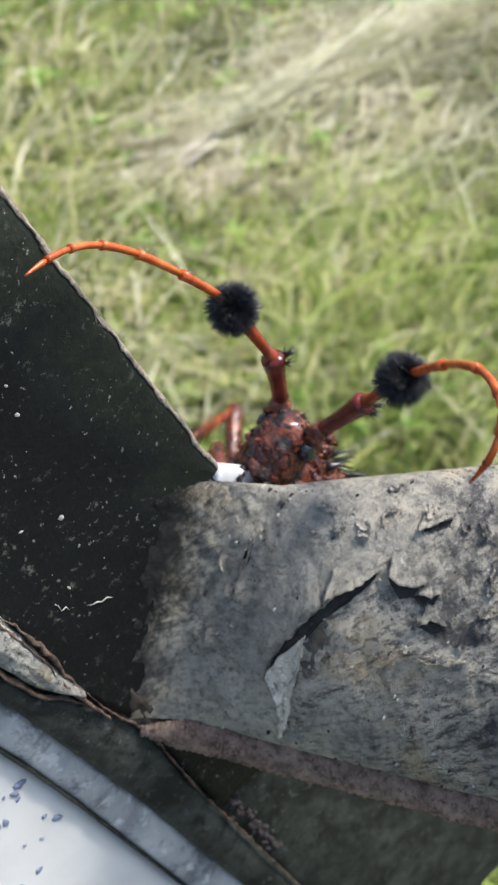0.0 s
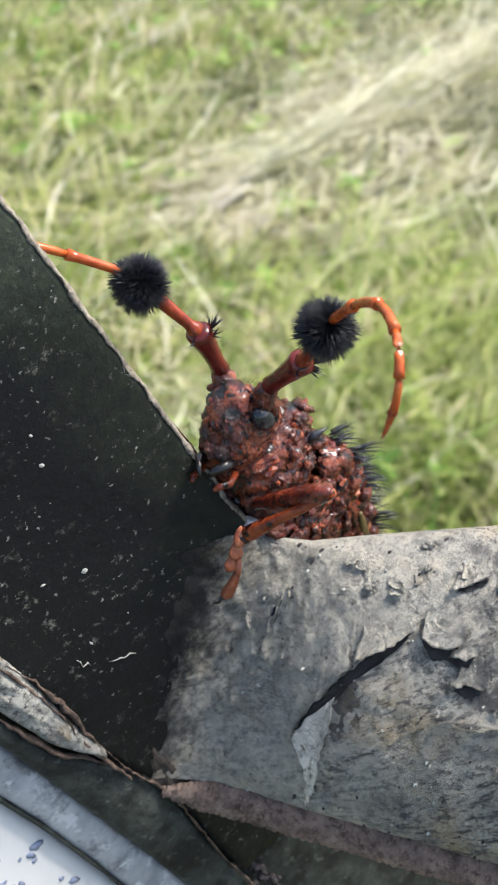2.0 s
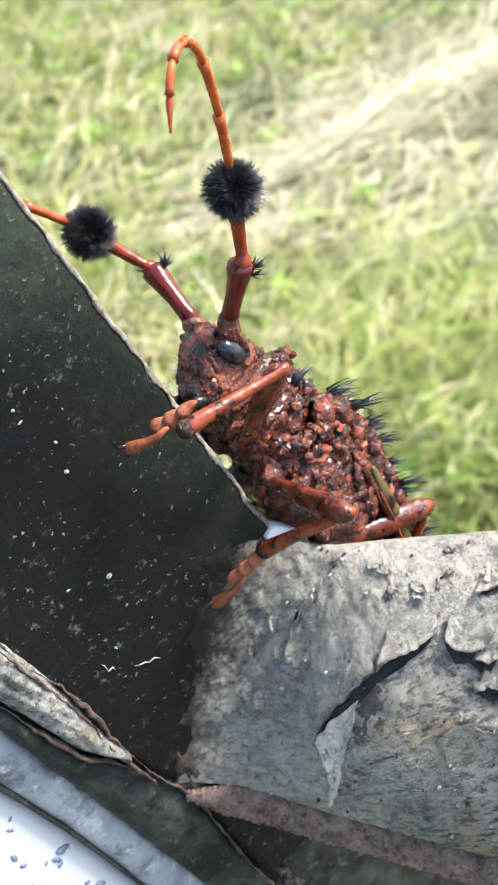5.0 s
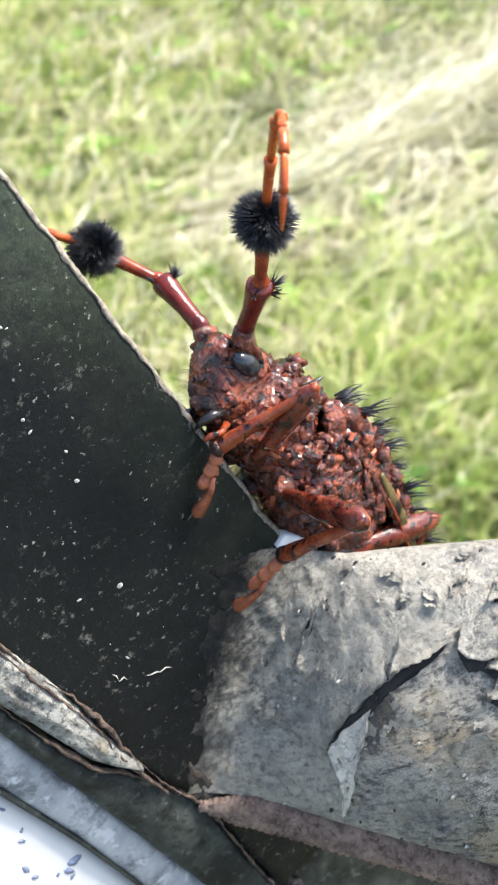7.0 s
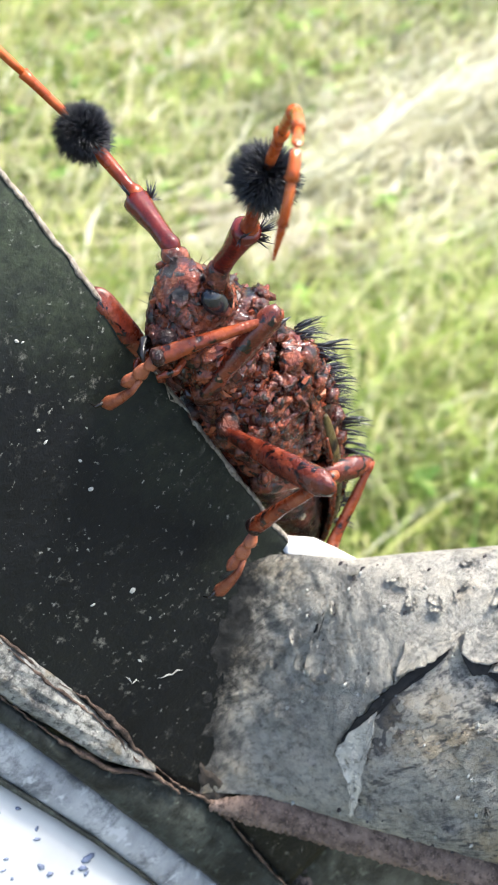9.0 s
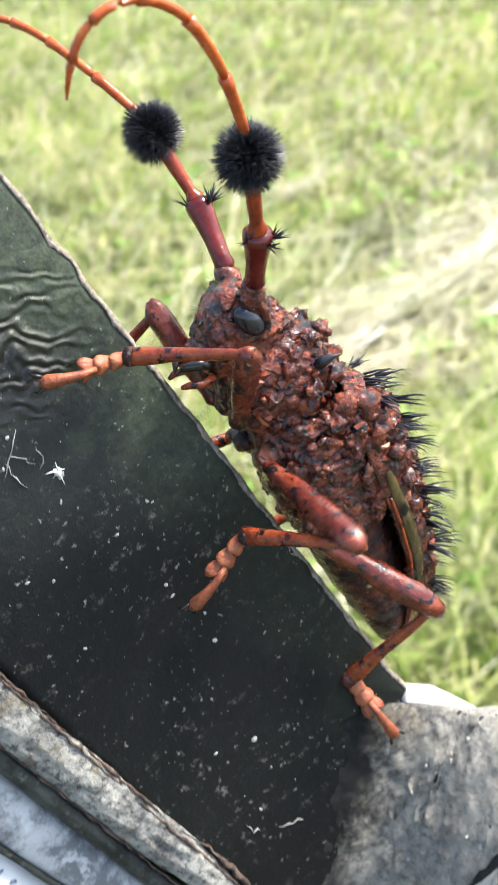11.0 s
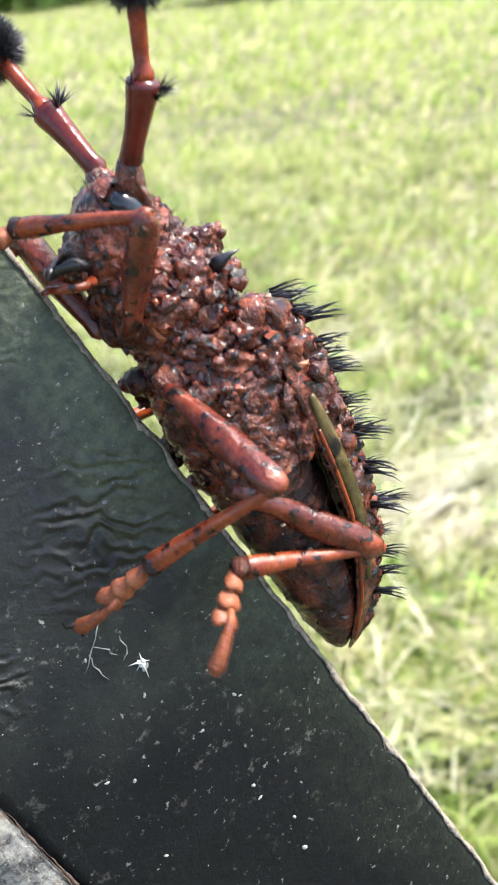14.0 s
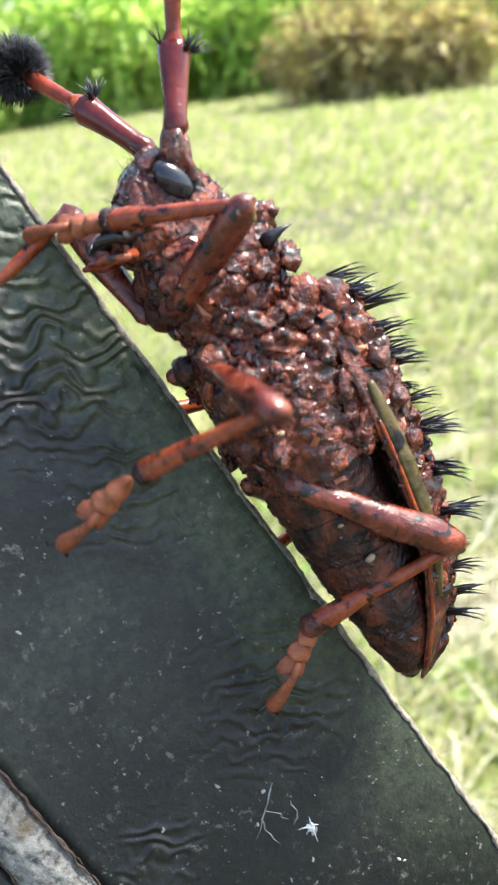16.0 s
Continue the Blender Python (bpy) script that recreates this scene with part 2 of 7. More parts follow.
def vinyl_material(name="cracked grey vinyl", dark=(0.045, 0.047, 0.055), dull=(0.34, 0.325, 0.295), dust=(0.74, 0.67, 0.53), bare_edge=True):
    """Cracked black vinyl under dust: creased skin, dark worn blotches, pale dusty sheets; bare of dust at the joint with the plate."""
    m, n, l, p = nodes_of(name)
    co = n.new("ShaderNodeTexCoord").outputs["Object"]
    turn = n.new("ShaderNodeMapping")
    turn.inputs["Rotation"].default_value = (radians(52), 0, 0)
    turn.inputs["Scale"].default_value = (1.0, 3.2, 1.0)
    l.new(co, turn.inputs["Vector"])
    crease = noise_node(n, l, turn.outputs["Vector"], 400, 8, 0.75, 0.25)
    f = noise_node(n, l, co, 135, 10, 0.76, 0.25)
    col = ramp(n, l, f, [(0.40, dark), (0.455, dull), (0.54, tuple(0.45 * a + 0.55 * b for a, b in zip(dust, dull))), (0.72, dust)])
    col = mix(n, l, ramp(n, l, crease, [(0.36, (0.85,)), (0.50, (0,))]), col, tuple(c * 0.8 for c in dark))
    col = mix(n, l, ramp(n, l, crease, [(0.60, (0,)), (0.74, (0.6,))]), col, tuple(c * 1.25 for c in dust))
    tan = ramp(n, l, noise_node(n, l, co, 160, 4, 0.6), [(0.50, (0,)), (0.66, (0.65,))])
    col = mix(n, l, tan, col, (0.44, 0.33, 0.19))
    grain = noise_node(n, l, co, 1300, 6, 0.75)
    col = mix(n, l, ramp(n, l, grain, [(0.54, (0,)), (0.64, (0.75,))]), col, tuple(c * 0.7 for c in dark))
    col = mix(n, l, ramp(n, l, noise_node(n, l, co, 2300, 3), [(0.64, (0,)), (0.70, (0.8,))]), col, (0.42, 0.42, 0.40))
    col = mix(n, l, ramp(n, l, noise_node(n, l, turn.outputs["Vector"], 620, 5, 0.65), [(0.53, (0,)), (0.61, (0.8,))]), col, dark)
    d = n.new("ShaderNodeVectorMath")
    d.operation = "DOT_PRODUCT"
    d.inputs[1].default_value = (0, -0.80, 0.60)
    l.new(co, d.inputs[0])
    w = n.new("ShaderNodeMath")
    w.operation = "MULTIPLY_ADD"
    w.inputs[1].default_value = 0.014
    l.new(noise_node(n, l, co, 240, 9, 0.78, 0.3), w.inputs[0])
    l.new(d.outputs["Value"], w.inputs[2])
    if bare_edge:
        film = ramp(n, l, w.outputs[0], [(0.0066, (0,)), (0.0095, (0.75,)), (0.0150, (0.65,)), (0.0220, (0.0,))])
        col = mix(n, l, film, col, mix(n, l, ramp(n, l, grain, [(0.45, (0,)), (0.65, (1,))]), (0.62, 0.59, 0.50), (0.30, 0.285, 0.25)))
        col = mix(n, l, ramp(n, l, w.outputs[0], [(0.0052, (1.0,)), (0.0080, (0,))]), col, (0.012, 0.013, 0.013))
    l.new(col, p.inputs["Base Color"])
    l.new(ramp(n, l, f, [(0.36, (0.40,)), (0.60, (0.85,))]), p.inputs["Roughness"])
    p.inputs["Specular IOR Level"].default_value = 0.35
    b1 = bump(n, l, crease, 0.9, 0.0011, p)
    b2 = bump(n, l, f, 0.9, 0.0022, p, b1)
    bump(n, l, grain, 0.8, 0.0005, p, b2)
    return m


PANEL = panel_material()
EDGE = dirt_mix("bare worn edge", (0.10, 0.08, 0.06), (0.40, 0.35, 0.28), 900, 0.35, 0.65, 0.8)
ROLL = vinyl_material()
BARE = vinyl_material("bare dusty backing", (0.08, 0.08, 0.082), (0.50, 0.47, 0.41), (0.74, 0.68, 0.54), False)
SLIVER = dirt_mix("pale torn backing", (0.36, 0.34, 0.29), (0.70, 0.65, 0.55), 260, 0.32, 0.62, 0.85, 0.0007, None, 5.0)
GRIME = plain("packed dark grime", (0.035, 0.026, 0.019), 0.85, 0, 0.6, 900, 0.0005)
# near-black colour that paints in the shade below the torn skin
SLIT_SHADE = plain("painted shade of the torn roll", (0.012, 0.011, 0.011), 0.9, 0, 0.5, 900, 0.0004)
CRUST = dirt_mix("grey crusted dirt", (0.075, 0.075, 0.075), (0.46, 0.45, 0.40), 420, 0.34, 0.58, 0.9, 0.0016, (0.19, 0.14, 0.07))
RUST = dirt_mix("rusty worn rim", (0.03, 0.018, 0.013), (0.17, 0.115, 0.085), 700, 0.35, 0.66, 0.85, 0.0005)
RAIL = dirt_mix("grimy black rail", (0.012, 0.014, 0.014), (0.065, 0.075, 0.066), 140, 0.40, 0.75, 0.5, 0.0004)
RAIL.node_tree.nodes["Principled BSDF"].inputs["Specular IOR Level"].default_value = 0.2
WELT = dirt_mix("rusty ribbed welt", (0.06, 0.037, 0.028), (0.25, 0.175, 0.135), 420, 0.34, 0.62, 0.85, 0.0004)
BAND = dirt_mix("grey scuffed band", (0.15, 0.165, 0.19), (0.46, 0.47, 0.48), 70, 0.30, 0.62, 0.45, 0.0003)
WHITE = plain("white enamel", (0.62, 0.62, 0.61), 0.4, 0, 0.1, 80, 0.0001)
SPOT = plain("blue-grey spot", (0.16, 0.19, 0.27), 0.5, 0, 0.3)
TAPE = plain("white chipped filler", (0.70, 0.69, 0.66), 0.6, 0, 0.1, 700)
CREAM = plain("cream flank spot", (0.22, 0.17, 0.10), 0.7, 0, 0.3, 900)
LIME = plain("pale lime speck", (0.30, 0.30, 0.27), 0.7, 0, 0.35, 900)
GRIT = dirt_mix("damp grit", (0.012, 0.010, 0.012), (0.07, 0.055, 0.06), 900, 0.35, 0.70, 0.7, 0.0006)
SOIL = dirt_mix("grassy soil", (0.035, 0.035, 0.016), (0.13, 0.135, 0.055), 14, 0.32, 0.66, 0.95, 0.01, (0.27, 0.22, 0.13), 4.0)


def blade_material(name, stops, thin=0.5):
    m, n, l, p = nodes_of(name)
    g = n.new("ShaderNodeNewGeometry")
    col = ramp(n, l, g.outputs["Random Per Island"], stops)
    co = n.new("ShaderNodeTexCoord").outputs["Object"]
    v = ramp(n, l, noise_node(n, l, co, 5.0, 5), [(0.33, (0.34, 0.40, 0.26)), (0.50, (0.88, 0.95, 0.76)), (0.66, (1.0, 0.97, 1.0))])
    mul = n.new("ShaderNodeMix")
    mul.data_type, mul.blend_type = "RGBA", "MULTIPLY"
    mul.inputs["Factor"].default_value = 0.75
    l.new(col, mul.inputs["A"]), l.new(v, mul.inputs["B"])
    l.new(mul.outputs["Result"], p.inputs["Base Color"])
    p.inputs["Roughness"].default_value = 0.6
    t = n.new("ShaderNodeBsdfTranslucent")
    l.new(mul.outputs["Result"], t.inputs["Color"])
    s = n.new("ShaderNodeMixShader")
    s.inputs[0].default_value = thin
    l.new(p.outputs[0], s.inputs[1]), l.new(t.outputs[0], s.inputs[2])
    l.new(s.outputs[0], n["Material Output"].inputs["Surface"])
    return m


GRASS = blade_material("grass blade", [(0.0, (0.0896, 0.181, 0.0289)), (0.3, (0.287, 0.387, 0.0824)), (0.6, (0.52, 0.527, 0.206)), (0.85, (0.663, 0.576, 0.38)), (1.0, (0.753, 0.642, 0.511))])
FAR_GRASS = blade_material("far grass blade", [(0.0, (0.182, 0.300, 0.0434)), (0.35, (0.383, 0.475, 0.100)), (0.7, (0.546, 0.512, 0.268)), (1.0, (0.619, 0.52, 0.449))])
FRESH = blade_material("fresh grass blade", [(0.0, (0.28, 0.38, 0.09)), (0.5, (0.48, 0.55, 0.19)), (1.0, (0.72, 0.70, 0.42))], 0.5)
HAY = blade_material("dry hay", [(0.0, (0.282, 0.254, 0.144)), (0.3, (0.465, 0.433, 0.288)), (0.7, (0.631, 0.581, 0.475)), (1.0, (0.747, 0.696, 0.647))], 0.3)
WEED = blade_material("weed leaf", [(0.0, (0.128, 0.288, 0.04)), (0.6, (0.288, 0.44, 0.096)), (1.0, (0.528, 0.576, 0.224))], 0.5)
LEAF = blade_material("bush leaf", [(0.0, (0.169, 0.324, 0.0486)), (0.5, (0.439, 0.648, 0.13)), (1.0, (0.844, 0.907, 0.324))], 0.5)
DRY = blade_material("dry brown leaf", [(0.0, (0.224, 0.154, 0.072)), (0.6, (0.42, 0.336, 0.144)), (1.0, (0.644, 0.588, 0.24))], 0.4)
BARK = plain("brown bark", (0.16, 0.11, 0.07), 0.9, 0, 0.4, 30, 0.01)

# ---- shape tools ----


def finish(name, bm, mat, smooth=True):
    me = bpy.data.meshes.new(name)
    bmesh.ops.recalc_face_normals(bm, faces=bm.faces)
    bm.to_mesh(me)
    bm.free()
    me.materials.append(mat)
    if smooth:
        me.shade_smooth()
    return me


def part(name, bm, mat, parent, label="", smooth=True, at=None):
    ob = new(name, finish(name, bm, mat, smooth))
    ob.parent = parent
    if at is not None:
        ob.matrix_basis = at
    if label:
        ob["label"] = label
    return ob


def thing(name, bm, mat, label, category, group="", kind="", smooth=True, at=None):
    ob = new(name, finish(name, bm, mat, smooth))
    if at is not None:
        ob.matrix_basis = at
    return tagged(ob, label, category, group, kind)


def rings(bm, loops, close=True, caps=True):
    """Skin a row of loops of points (Vectors)."""
    made = [[bm.verts.new(p) for p in loop] for loop in loops]
    k = len(made[0])
    for a, b in zip(made, made[1:]):
        for i in range(k if close else k - 1):
            j = (i + 1) % k
            bm.faces.new((a[i], a[j], b[j], b[i]))
    if caps and close:
        bm.faces.new(list(reversed(made[0])))
        bm.faces.new(made[-1])
    return made


def tube(bm, path, radii, sides=10, squash=1.0):
    """A tapered tube along a path of Vectors."""
    loops = []
    up = Vector((0, 0, 1))
    for i, p in enumerate(path):
        d = (path[min(i + 1, len(path) - 1)] - path[max(i - 1, 0)]).normalized()
        x = d.cross(up)
        x = x.normalized() if x.length > 1e-4 else Vector((1, 0, 0))
        y = x.cross(d)
        loops.append([p + (x * math.cos(a) + y * math.sin(a) * squash) * radii[i] for a in (2 * math.pi * k / sides for k in range(sides))])
    rings(bm, loops)
    return bm


def lump(bm, centre, size, seg=10, rough=0.0, turn=None):
    """A rounded, slightly uneven blob."""
    g = bmesh.ops.create_uvsphere(bm, u_segments=seg, v_segments=max(6, seg * 2 // 3), radius=1.0)["verts"]
    c = Vector(centre)
    for v in g:
        k = 1 + rough * noise.noise(v.co * 1.7 + c * 900)
        q = Vector((v.co.x * size[0], v.co.y * size[1], v.co.z * size[2])) * k
        v.co = c + (turn @ q if turn else q)
    return bm


def jitter(bm, amount, scale, seed=0.0):
    """Push all points along their normals by noise."""
    bm.normal_update()
    moves = [(v, v.normal * amount * noise.fractal(v.co * scale + Vector((seed, 0, 0)), 0.8, 2.0, 4)) for v in bm.verts]
    for v, d in moves:
        v.co += d


def slab(bm, outline, x0, x1, bevel=0.0):
    """A plate with an outline of (y, z), from x0 (near face) to x1."""
    a = [bm.verts.new((x0, y, z)) for y, z in outline]
    b = [bm.verts.new((x1, y, z)) for y, z in outline]
    k = len(a)
    bm.faces.new(a)
    bm.faces.new(list(reversed(b)))
    for i in range(k):
        j = (i + 1) % k
        bm.faces.new((a[j], a[i], b[i], b[j]))
    if bevel:
        bmesh.ops.recalc_face_normals(bm, faces=bm.faces)
        bmesh.ops.bevel(bm, geom=[e for e in bm.edges if abs(e.verts[0].co.x - e.verts[1].co.x) < 1e-9], offset=bevel, segments=2, profile=0.6, affect="EDGES", clamp_overlap=True)
    return bm


def limb(p, q, up=(-1, 0, 0)):
    """The pose of a limb that starts at p and points to q (millimetres): y along it, z towards up."""
    p, y = Vector(p) * MM, (Vector(q) - Vector(p)).normalized()
    x = y.cross(Vector(up)).normalized()
    z = x.cross(y)
    m = Matrix((x, y, z)).transposed().to_4x4()
    m.translation = p
    return m


def mm(*c):
    return Vector(c) * MM

# ---- the setting: ground, grass, far bushes ----


def ground():
    bm = bmesh.new()
    ys = [-30, -8, -2] + [0.2 * i for i in range(0, 26)] + [6, 8, 12, 18, 30, 60, 140, 400]
    xs = [-300, -60, -15, -5] + [-2 + 0.2 * i for i in range(21)] + [5, 15, 60, 300]
    grid = [[bm.verts.new((x, y, 0.02 * noise.noise(Vector((x * 1.3, y * 1.3, 0))) if abs(x) < 4 and 0 < y < 8 else 0)) for x in xs] for y in ys]
    for a, b in zip(grid, grid[1:]):
        for i in range(len(xs) - 1):
            bm.faces.new((a[i], a[i + 1], b[i + 1], b[i]))
    thing("ground", bm, SOIL, "uneven grassy soil under cut grass", "ground", kind="structure")


def strip_mesh(name, mat, makers):
    """One mesh of many thin bent blades; makers yields (root, way, length, width, bend)."""
    verts, faces = [], []
    for root, way, length, width, bend in makers:
        side = way.cross(Vector((0.3, 0.2, 1.0)))
        side = side.normalized() if side.length > 1e-3 else Vector((1, 0, 0))
        k = len(verts)
        for i, s in enumerate((0.0, 0.4, 0.75, 1.0)):
            p = root + way * (length * s) + bend * (s * s * length)
            w = width * (1.0, 0.9, 0.6, 0.08)[i]
            verts += [p - side * w, p + side * w]
        faces += [(k + 2 * i, k + 2 * i + 1, k + 2 * i + 3, k + 2 * i + 2) for i in range(3)]
    me = bpy.data.meshes.new(name)
    me.from_pydata([tuple(v) for v in verts], [], faces)
    me.materials.append(mat)
    me.shade_smooth()
    return new(name, me)


def streak(x, y):
    """Distance from the pale combed streak of the hay, which runs away to the right."""
    return 0.76 * (x - 0.08) - 0.65 * (y - 1.48)


def in_hay(x, y):
    """How much of the swath of cut hay lies at (x, y)."""
    d = streak(x, y) + 0.06 * noise.noise(Vector((x * 6, y * 6, 3)))
    k = min(1, max(0, (d + 0.30) / 0.16)) * min(1, max(0, (0.36 - d) / 0.14))
    k *= min(1, max(0, (x + 0.20 + 0.08 * noise.noise(Vector((y * 5, 1, 0)))) / 0.14))
    return k * min(1, max(0, (y - 1.16 - 0.1 * noise.noise(Vector((x * 4, 2, 0)))) / 0.10)) if y < 2.5 else 0.0


def grass():
    rnd = random.Random(4)

    def blades(count, y0, y1, spread, tall, wide, wild):
        for _ in range(count):
            y = y0 + (y1 - y0) * rnd.random() ** 1.3
            x = (rnd.random() * 2 - 1) * (spread * (0.25 + 0.36 * y)) - 0.03 * y
            if rnd.random() < in_hay(x, y) * 0.86:
                continue
            tuft = noise.noise(Vector((x * 9, y * 9, 7)))
            if wild and rnd.random() < max(0, -tuft) * 1.3:
                continue
            patch = 0.55 + 0.8 * max(0, noise.noise(Vector((x * 2.4, y * 2.4, 7))) + 0.35) + 0.5 * max(0, tuft)
            patch *= 1 + 0.6 * math.exp(-((y - 0.98) / 0.2) ** 2) * max(0, min(1, x * 5 + 0.4))
            a, lean = rnd.random() * 6.283, rnd.random() ** 0.7 * (1.5 if wild else 0.9)
            way = Vector((math.cos(a) * lean, math.sin(a) * lean, 1)).normalized()
            bend = Vector((math.cos(a), math.sin(a), -0.7)) * rnd.random() * 0.7
            long = 1.0 if rnd.random() < 0.93 else 1.9
            if not wild:
                long = min(1.0, 0.45 + (y - 2.2) * 0.10)
                patch *= 0.75 + 0.9 * max(0, noise.noise(Vector((x * 0.9, y * 0.6, 2))))
            yield Vector((x, y, 0)), way, tall * patch * (0.35 + 1.1 * rnd.random()) * long, wide * (0.5 + 1.2 * rnd.random()) * (1.0 if wild else min(1.0, 0.3 + (y - 2.2) * 0.14)), bend

    near = strip_mesh("grass", GRASS, blades(85000, 0.35, 4.2, 1.0, 0.062, 0.0014, True))
    tagged(near, "bright green and yellowing short grass blades", "grass", kind="stuff")
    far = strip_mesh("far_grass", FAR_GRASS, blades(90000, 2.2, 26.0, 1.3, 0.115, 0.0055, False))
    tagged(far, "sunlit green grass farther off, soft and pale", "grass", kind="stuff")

    def tufts(count):
        for _ in range(count):
            x, y = rnd.uniform(0.0, 0.42), 0.80 + 0.5 * rnd.random() ** 1.4
            for _ in range(rnd.randint(4, 8)):
                a, lean = rnd.random() * 6.283, rnd.random() * 0.8
                way = Vector((math.cos(a) * lean, math.sin(a) * lean, 1)).normalized()
                yield Vector((x + rnd.gauss(0, 0.008), y + rnd.gauss(0, 0.008), 0)), way, rnd.uniform(0.08, 0.17), rnd.uniform(0.0008, 0.0018), Vector((math.cos(a), math.sin(a), -0.8)) * rnd.uniform(0.1, 0.8)

    tagged(strip_mesh("long_grass", FRESH, tufts(140)), "tufts of long fresh yellow-green grass", "grass", kind="stuff")

    def leaves(count):
        for _ in range(count):
            y = 0.75 + 3.0 * rnd.random()
            x = (rnd.random() * 2 - 1) * (0.2 + 0.32 * y)
            h, n_l = rnd.uniform(0.01, 0.05), rnd.randint(3, 6)
            for i in range(n_l):
                a = 6.283 * i / n_l + rnd.random()
                yield Vector((x, y, h)), Vector((math.cos(a), math.sin(a), rnd.uniform(0.0, 0.5))).normalized(), rnd.uniform(0.012, 0.03), rnd.uniform(0.004, 0.009), Vector((0, 0, -0.3))

    tagged(strip_mesh("weeds", WEED, leaves(420)), "small broad-leaved weeds scattered in the grass", "weeds", kind="stuff")


def hay():
    rnd = random.Random(9)

    def straws(count):
        made = 0
        while made < count:
            y, x = 1.0 + 1.6 * rnd.random(), -0.35 + 1.2 * rnd.random()
            combed = math.exp(-(streak(x, y) / 0.045) ** 2) * min(1, max(0, (x + 0.12) / 0.1))
            k = in_hay(x, y)
            if rnd.random() > k * (0.04 + 0.96 * combed + 0.6 * max(0, noise.noise(Vector((x * 11, y * 11, 5)))) ** 1.3) + 0.01:
                continue
            made += 1
            if rnd.random() < 0.3 + 0.6 * combed:
                a = 0.80 + rnd.gauss(0, 0.28) + (3.14 if rnd.random() < 0.5 else 0)
            else:
                a = rnd.random() * 6.283
            way = Vector((math.cos(a), math.sin(a), rnd.gauss(0.03, 0.16))).normalized()
            bend = Vector((rnd.gauss(0, 0.3), rnd.gauss(0, 0.3), rnd.gauss(-0.1, 0.15)))
            yield Vector((x, y, 0.012 + 0.07 * rnd.random() * (0.35 + 0.65 * combed))), way, 0.05 + 0.2 * rnd.random(), 0.0007 + 0.0015 * rnd.random() ** 2, bend

    tagged(strip_mesh("hay", HAY, straws(4800)), "swath of pale dry cut hay lying on the grass", "hay", kind="stuff")

    def loose(count):
        for _ in range(count):
            y = 0.8 + 3.0 * rnd.random() ** 1.2
            x = (rnd.random() * 2 - 1) * (0.2 + 0.32 * y)
            a = rnd.random() * 6.283
            yield Vector((x, y, rnd.uniform(0.01, 0.05))), Vector((math.cos(a), math.sin(a), rnd.gauss(0.1, 0.25))).normalized(), 0.04 + 0.14 * rnd.random(), 0.0006 + 0.0012 * rnd.random() ** 2, Vector((rnd.gauss(0, 0.4), rnd.gauss(0, 0.4), -0.2))

    tagged(strip_mesh("loose_straw", HAY, loose(5000)), "loose pale straws caught in the grass", "straw", kind="stuff")


def bush(name, at, size, leaves, seed, label, leaf=1.0, mat=None):
    rnd = random.Random(seed)
    top = new(name)
    top.location = at
    tagged(top, label, "bush", "bushes behind the grass")
    bm = bmesh.new()
    for i in range(7):
        a = rnd.random() * 6.283
        tip = Vector((math.cos(a) * size[0] * 0.6, math.sin(a) * size[1] * 0.6, size[2] * (0.5 + 0.4 * rnd.random())))
        tube(bm, [Vector((0, 0, -0.02)), tip * 0.45 + Vector((0, 0, 0.1)), tip], [0.05, 0.035, 0.012], 6)
    part("woody_base", bm, BARK, top)

    def clumps():
        for _ in range(leaves):
            d = Vector((rnd.gauss(0, 1), rnd.gauss(0, 1), rnd.gauss(0, 1))).normalized()
            k = 0.55 + 0.55 * rnd.random() + 0.3 * noise.noise(d * 2.5 + Vector((seed, 0, 0)))
            root = Vector((d.x * size[0] * k, d.y * size[1] * k, max(0.02, size[2] * (0.5 + 0.5 * d.z * k))))
            way = (d + Vector((rnd.gauss(0, 0.6), rnd.gauss(0, 0.6), rnd.gauss(0.2, 0.6)))).normalized()
            yield root, way, (0.10 + 0.12 * rnd.random()) * leaf, (0.025 + 0.02 * rnd.random()) * leaf, Vector((0, 0, -0.4))

    crown = strip_mesh("crown", mat or LEAF, clumps())
    crown.parent = top


ground()
grass()
hay()
for i in range(16):
    x = -11.5 + 0.75 * i + 0.4 * noise.noise(Vector((i * 1.7, 0, 0)))
    y = 16.5 + 0.25 * i + 2.2 * noise.noise(Vector((i * 2.3, 4, 0)))
    h = 1.3 + 1.4 * abs(noise.noise(Vector((i * 1.3, 2.5, 0))))
    bush("bush", (x, y, 0), (1.2, 0.9, h * 1.3), 1500, i, "leafy green bush at the edge of the grass", 1.3)
for i in range(9):
    bush("tall_bush", (-27 + 6.5 * i, 40 + 0.8 * i, 0), (5.2, 3.0, 14.0), 5000, 50 + i, "tall dense green bush behind the grass", 2.6)

for i in range(3):
    bush("dry_bush", (-2.4 + 0.75 * i, 14.3 - 0.4 * i, 0), (0.7, 0.6, 1.15 - 0.1 * i), 900, 80 + i, "dry brown bush among the green ones", 1.0, DRY)

# ---- the old machine part that the beetle climbs ----


def wavy(y, k):
    return 0.28 * noise.noise(Vector((y * 0.35, k, 0))) + 0.1 * noise.noise(Vector((y * 1.7, k, 4)))


machine = tagged(new("machine_frame"), "weathered black machine frame corner with a peeling padded roll", "machine frame")
machine.matrix_basis = G


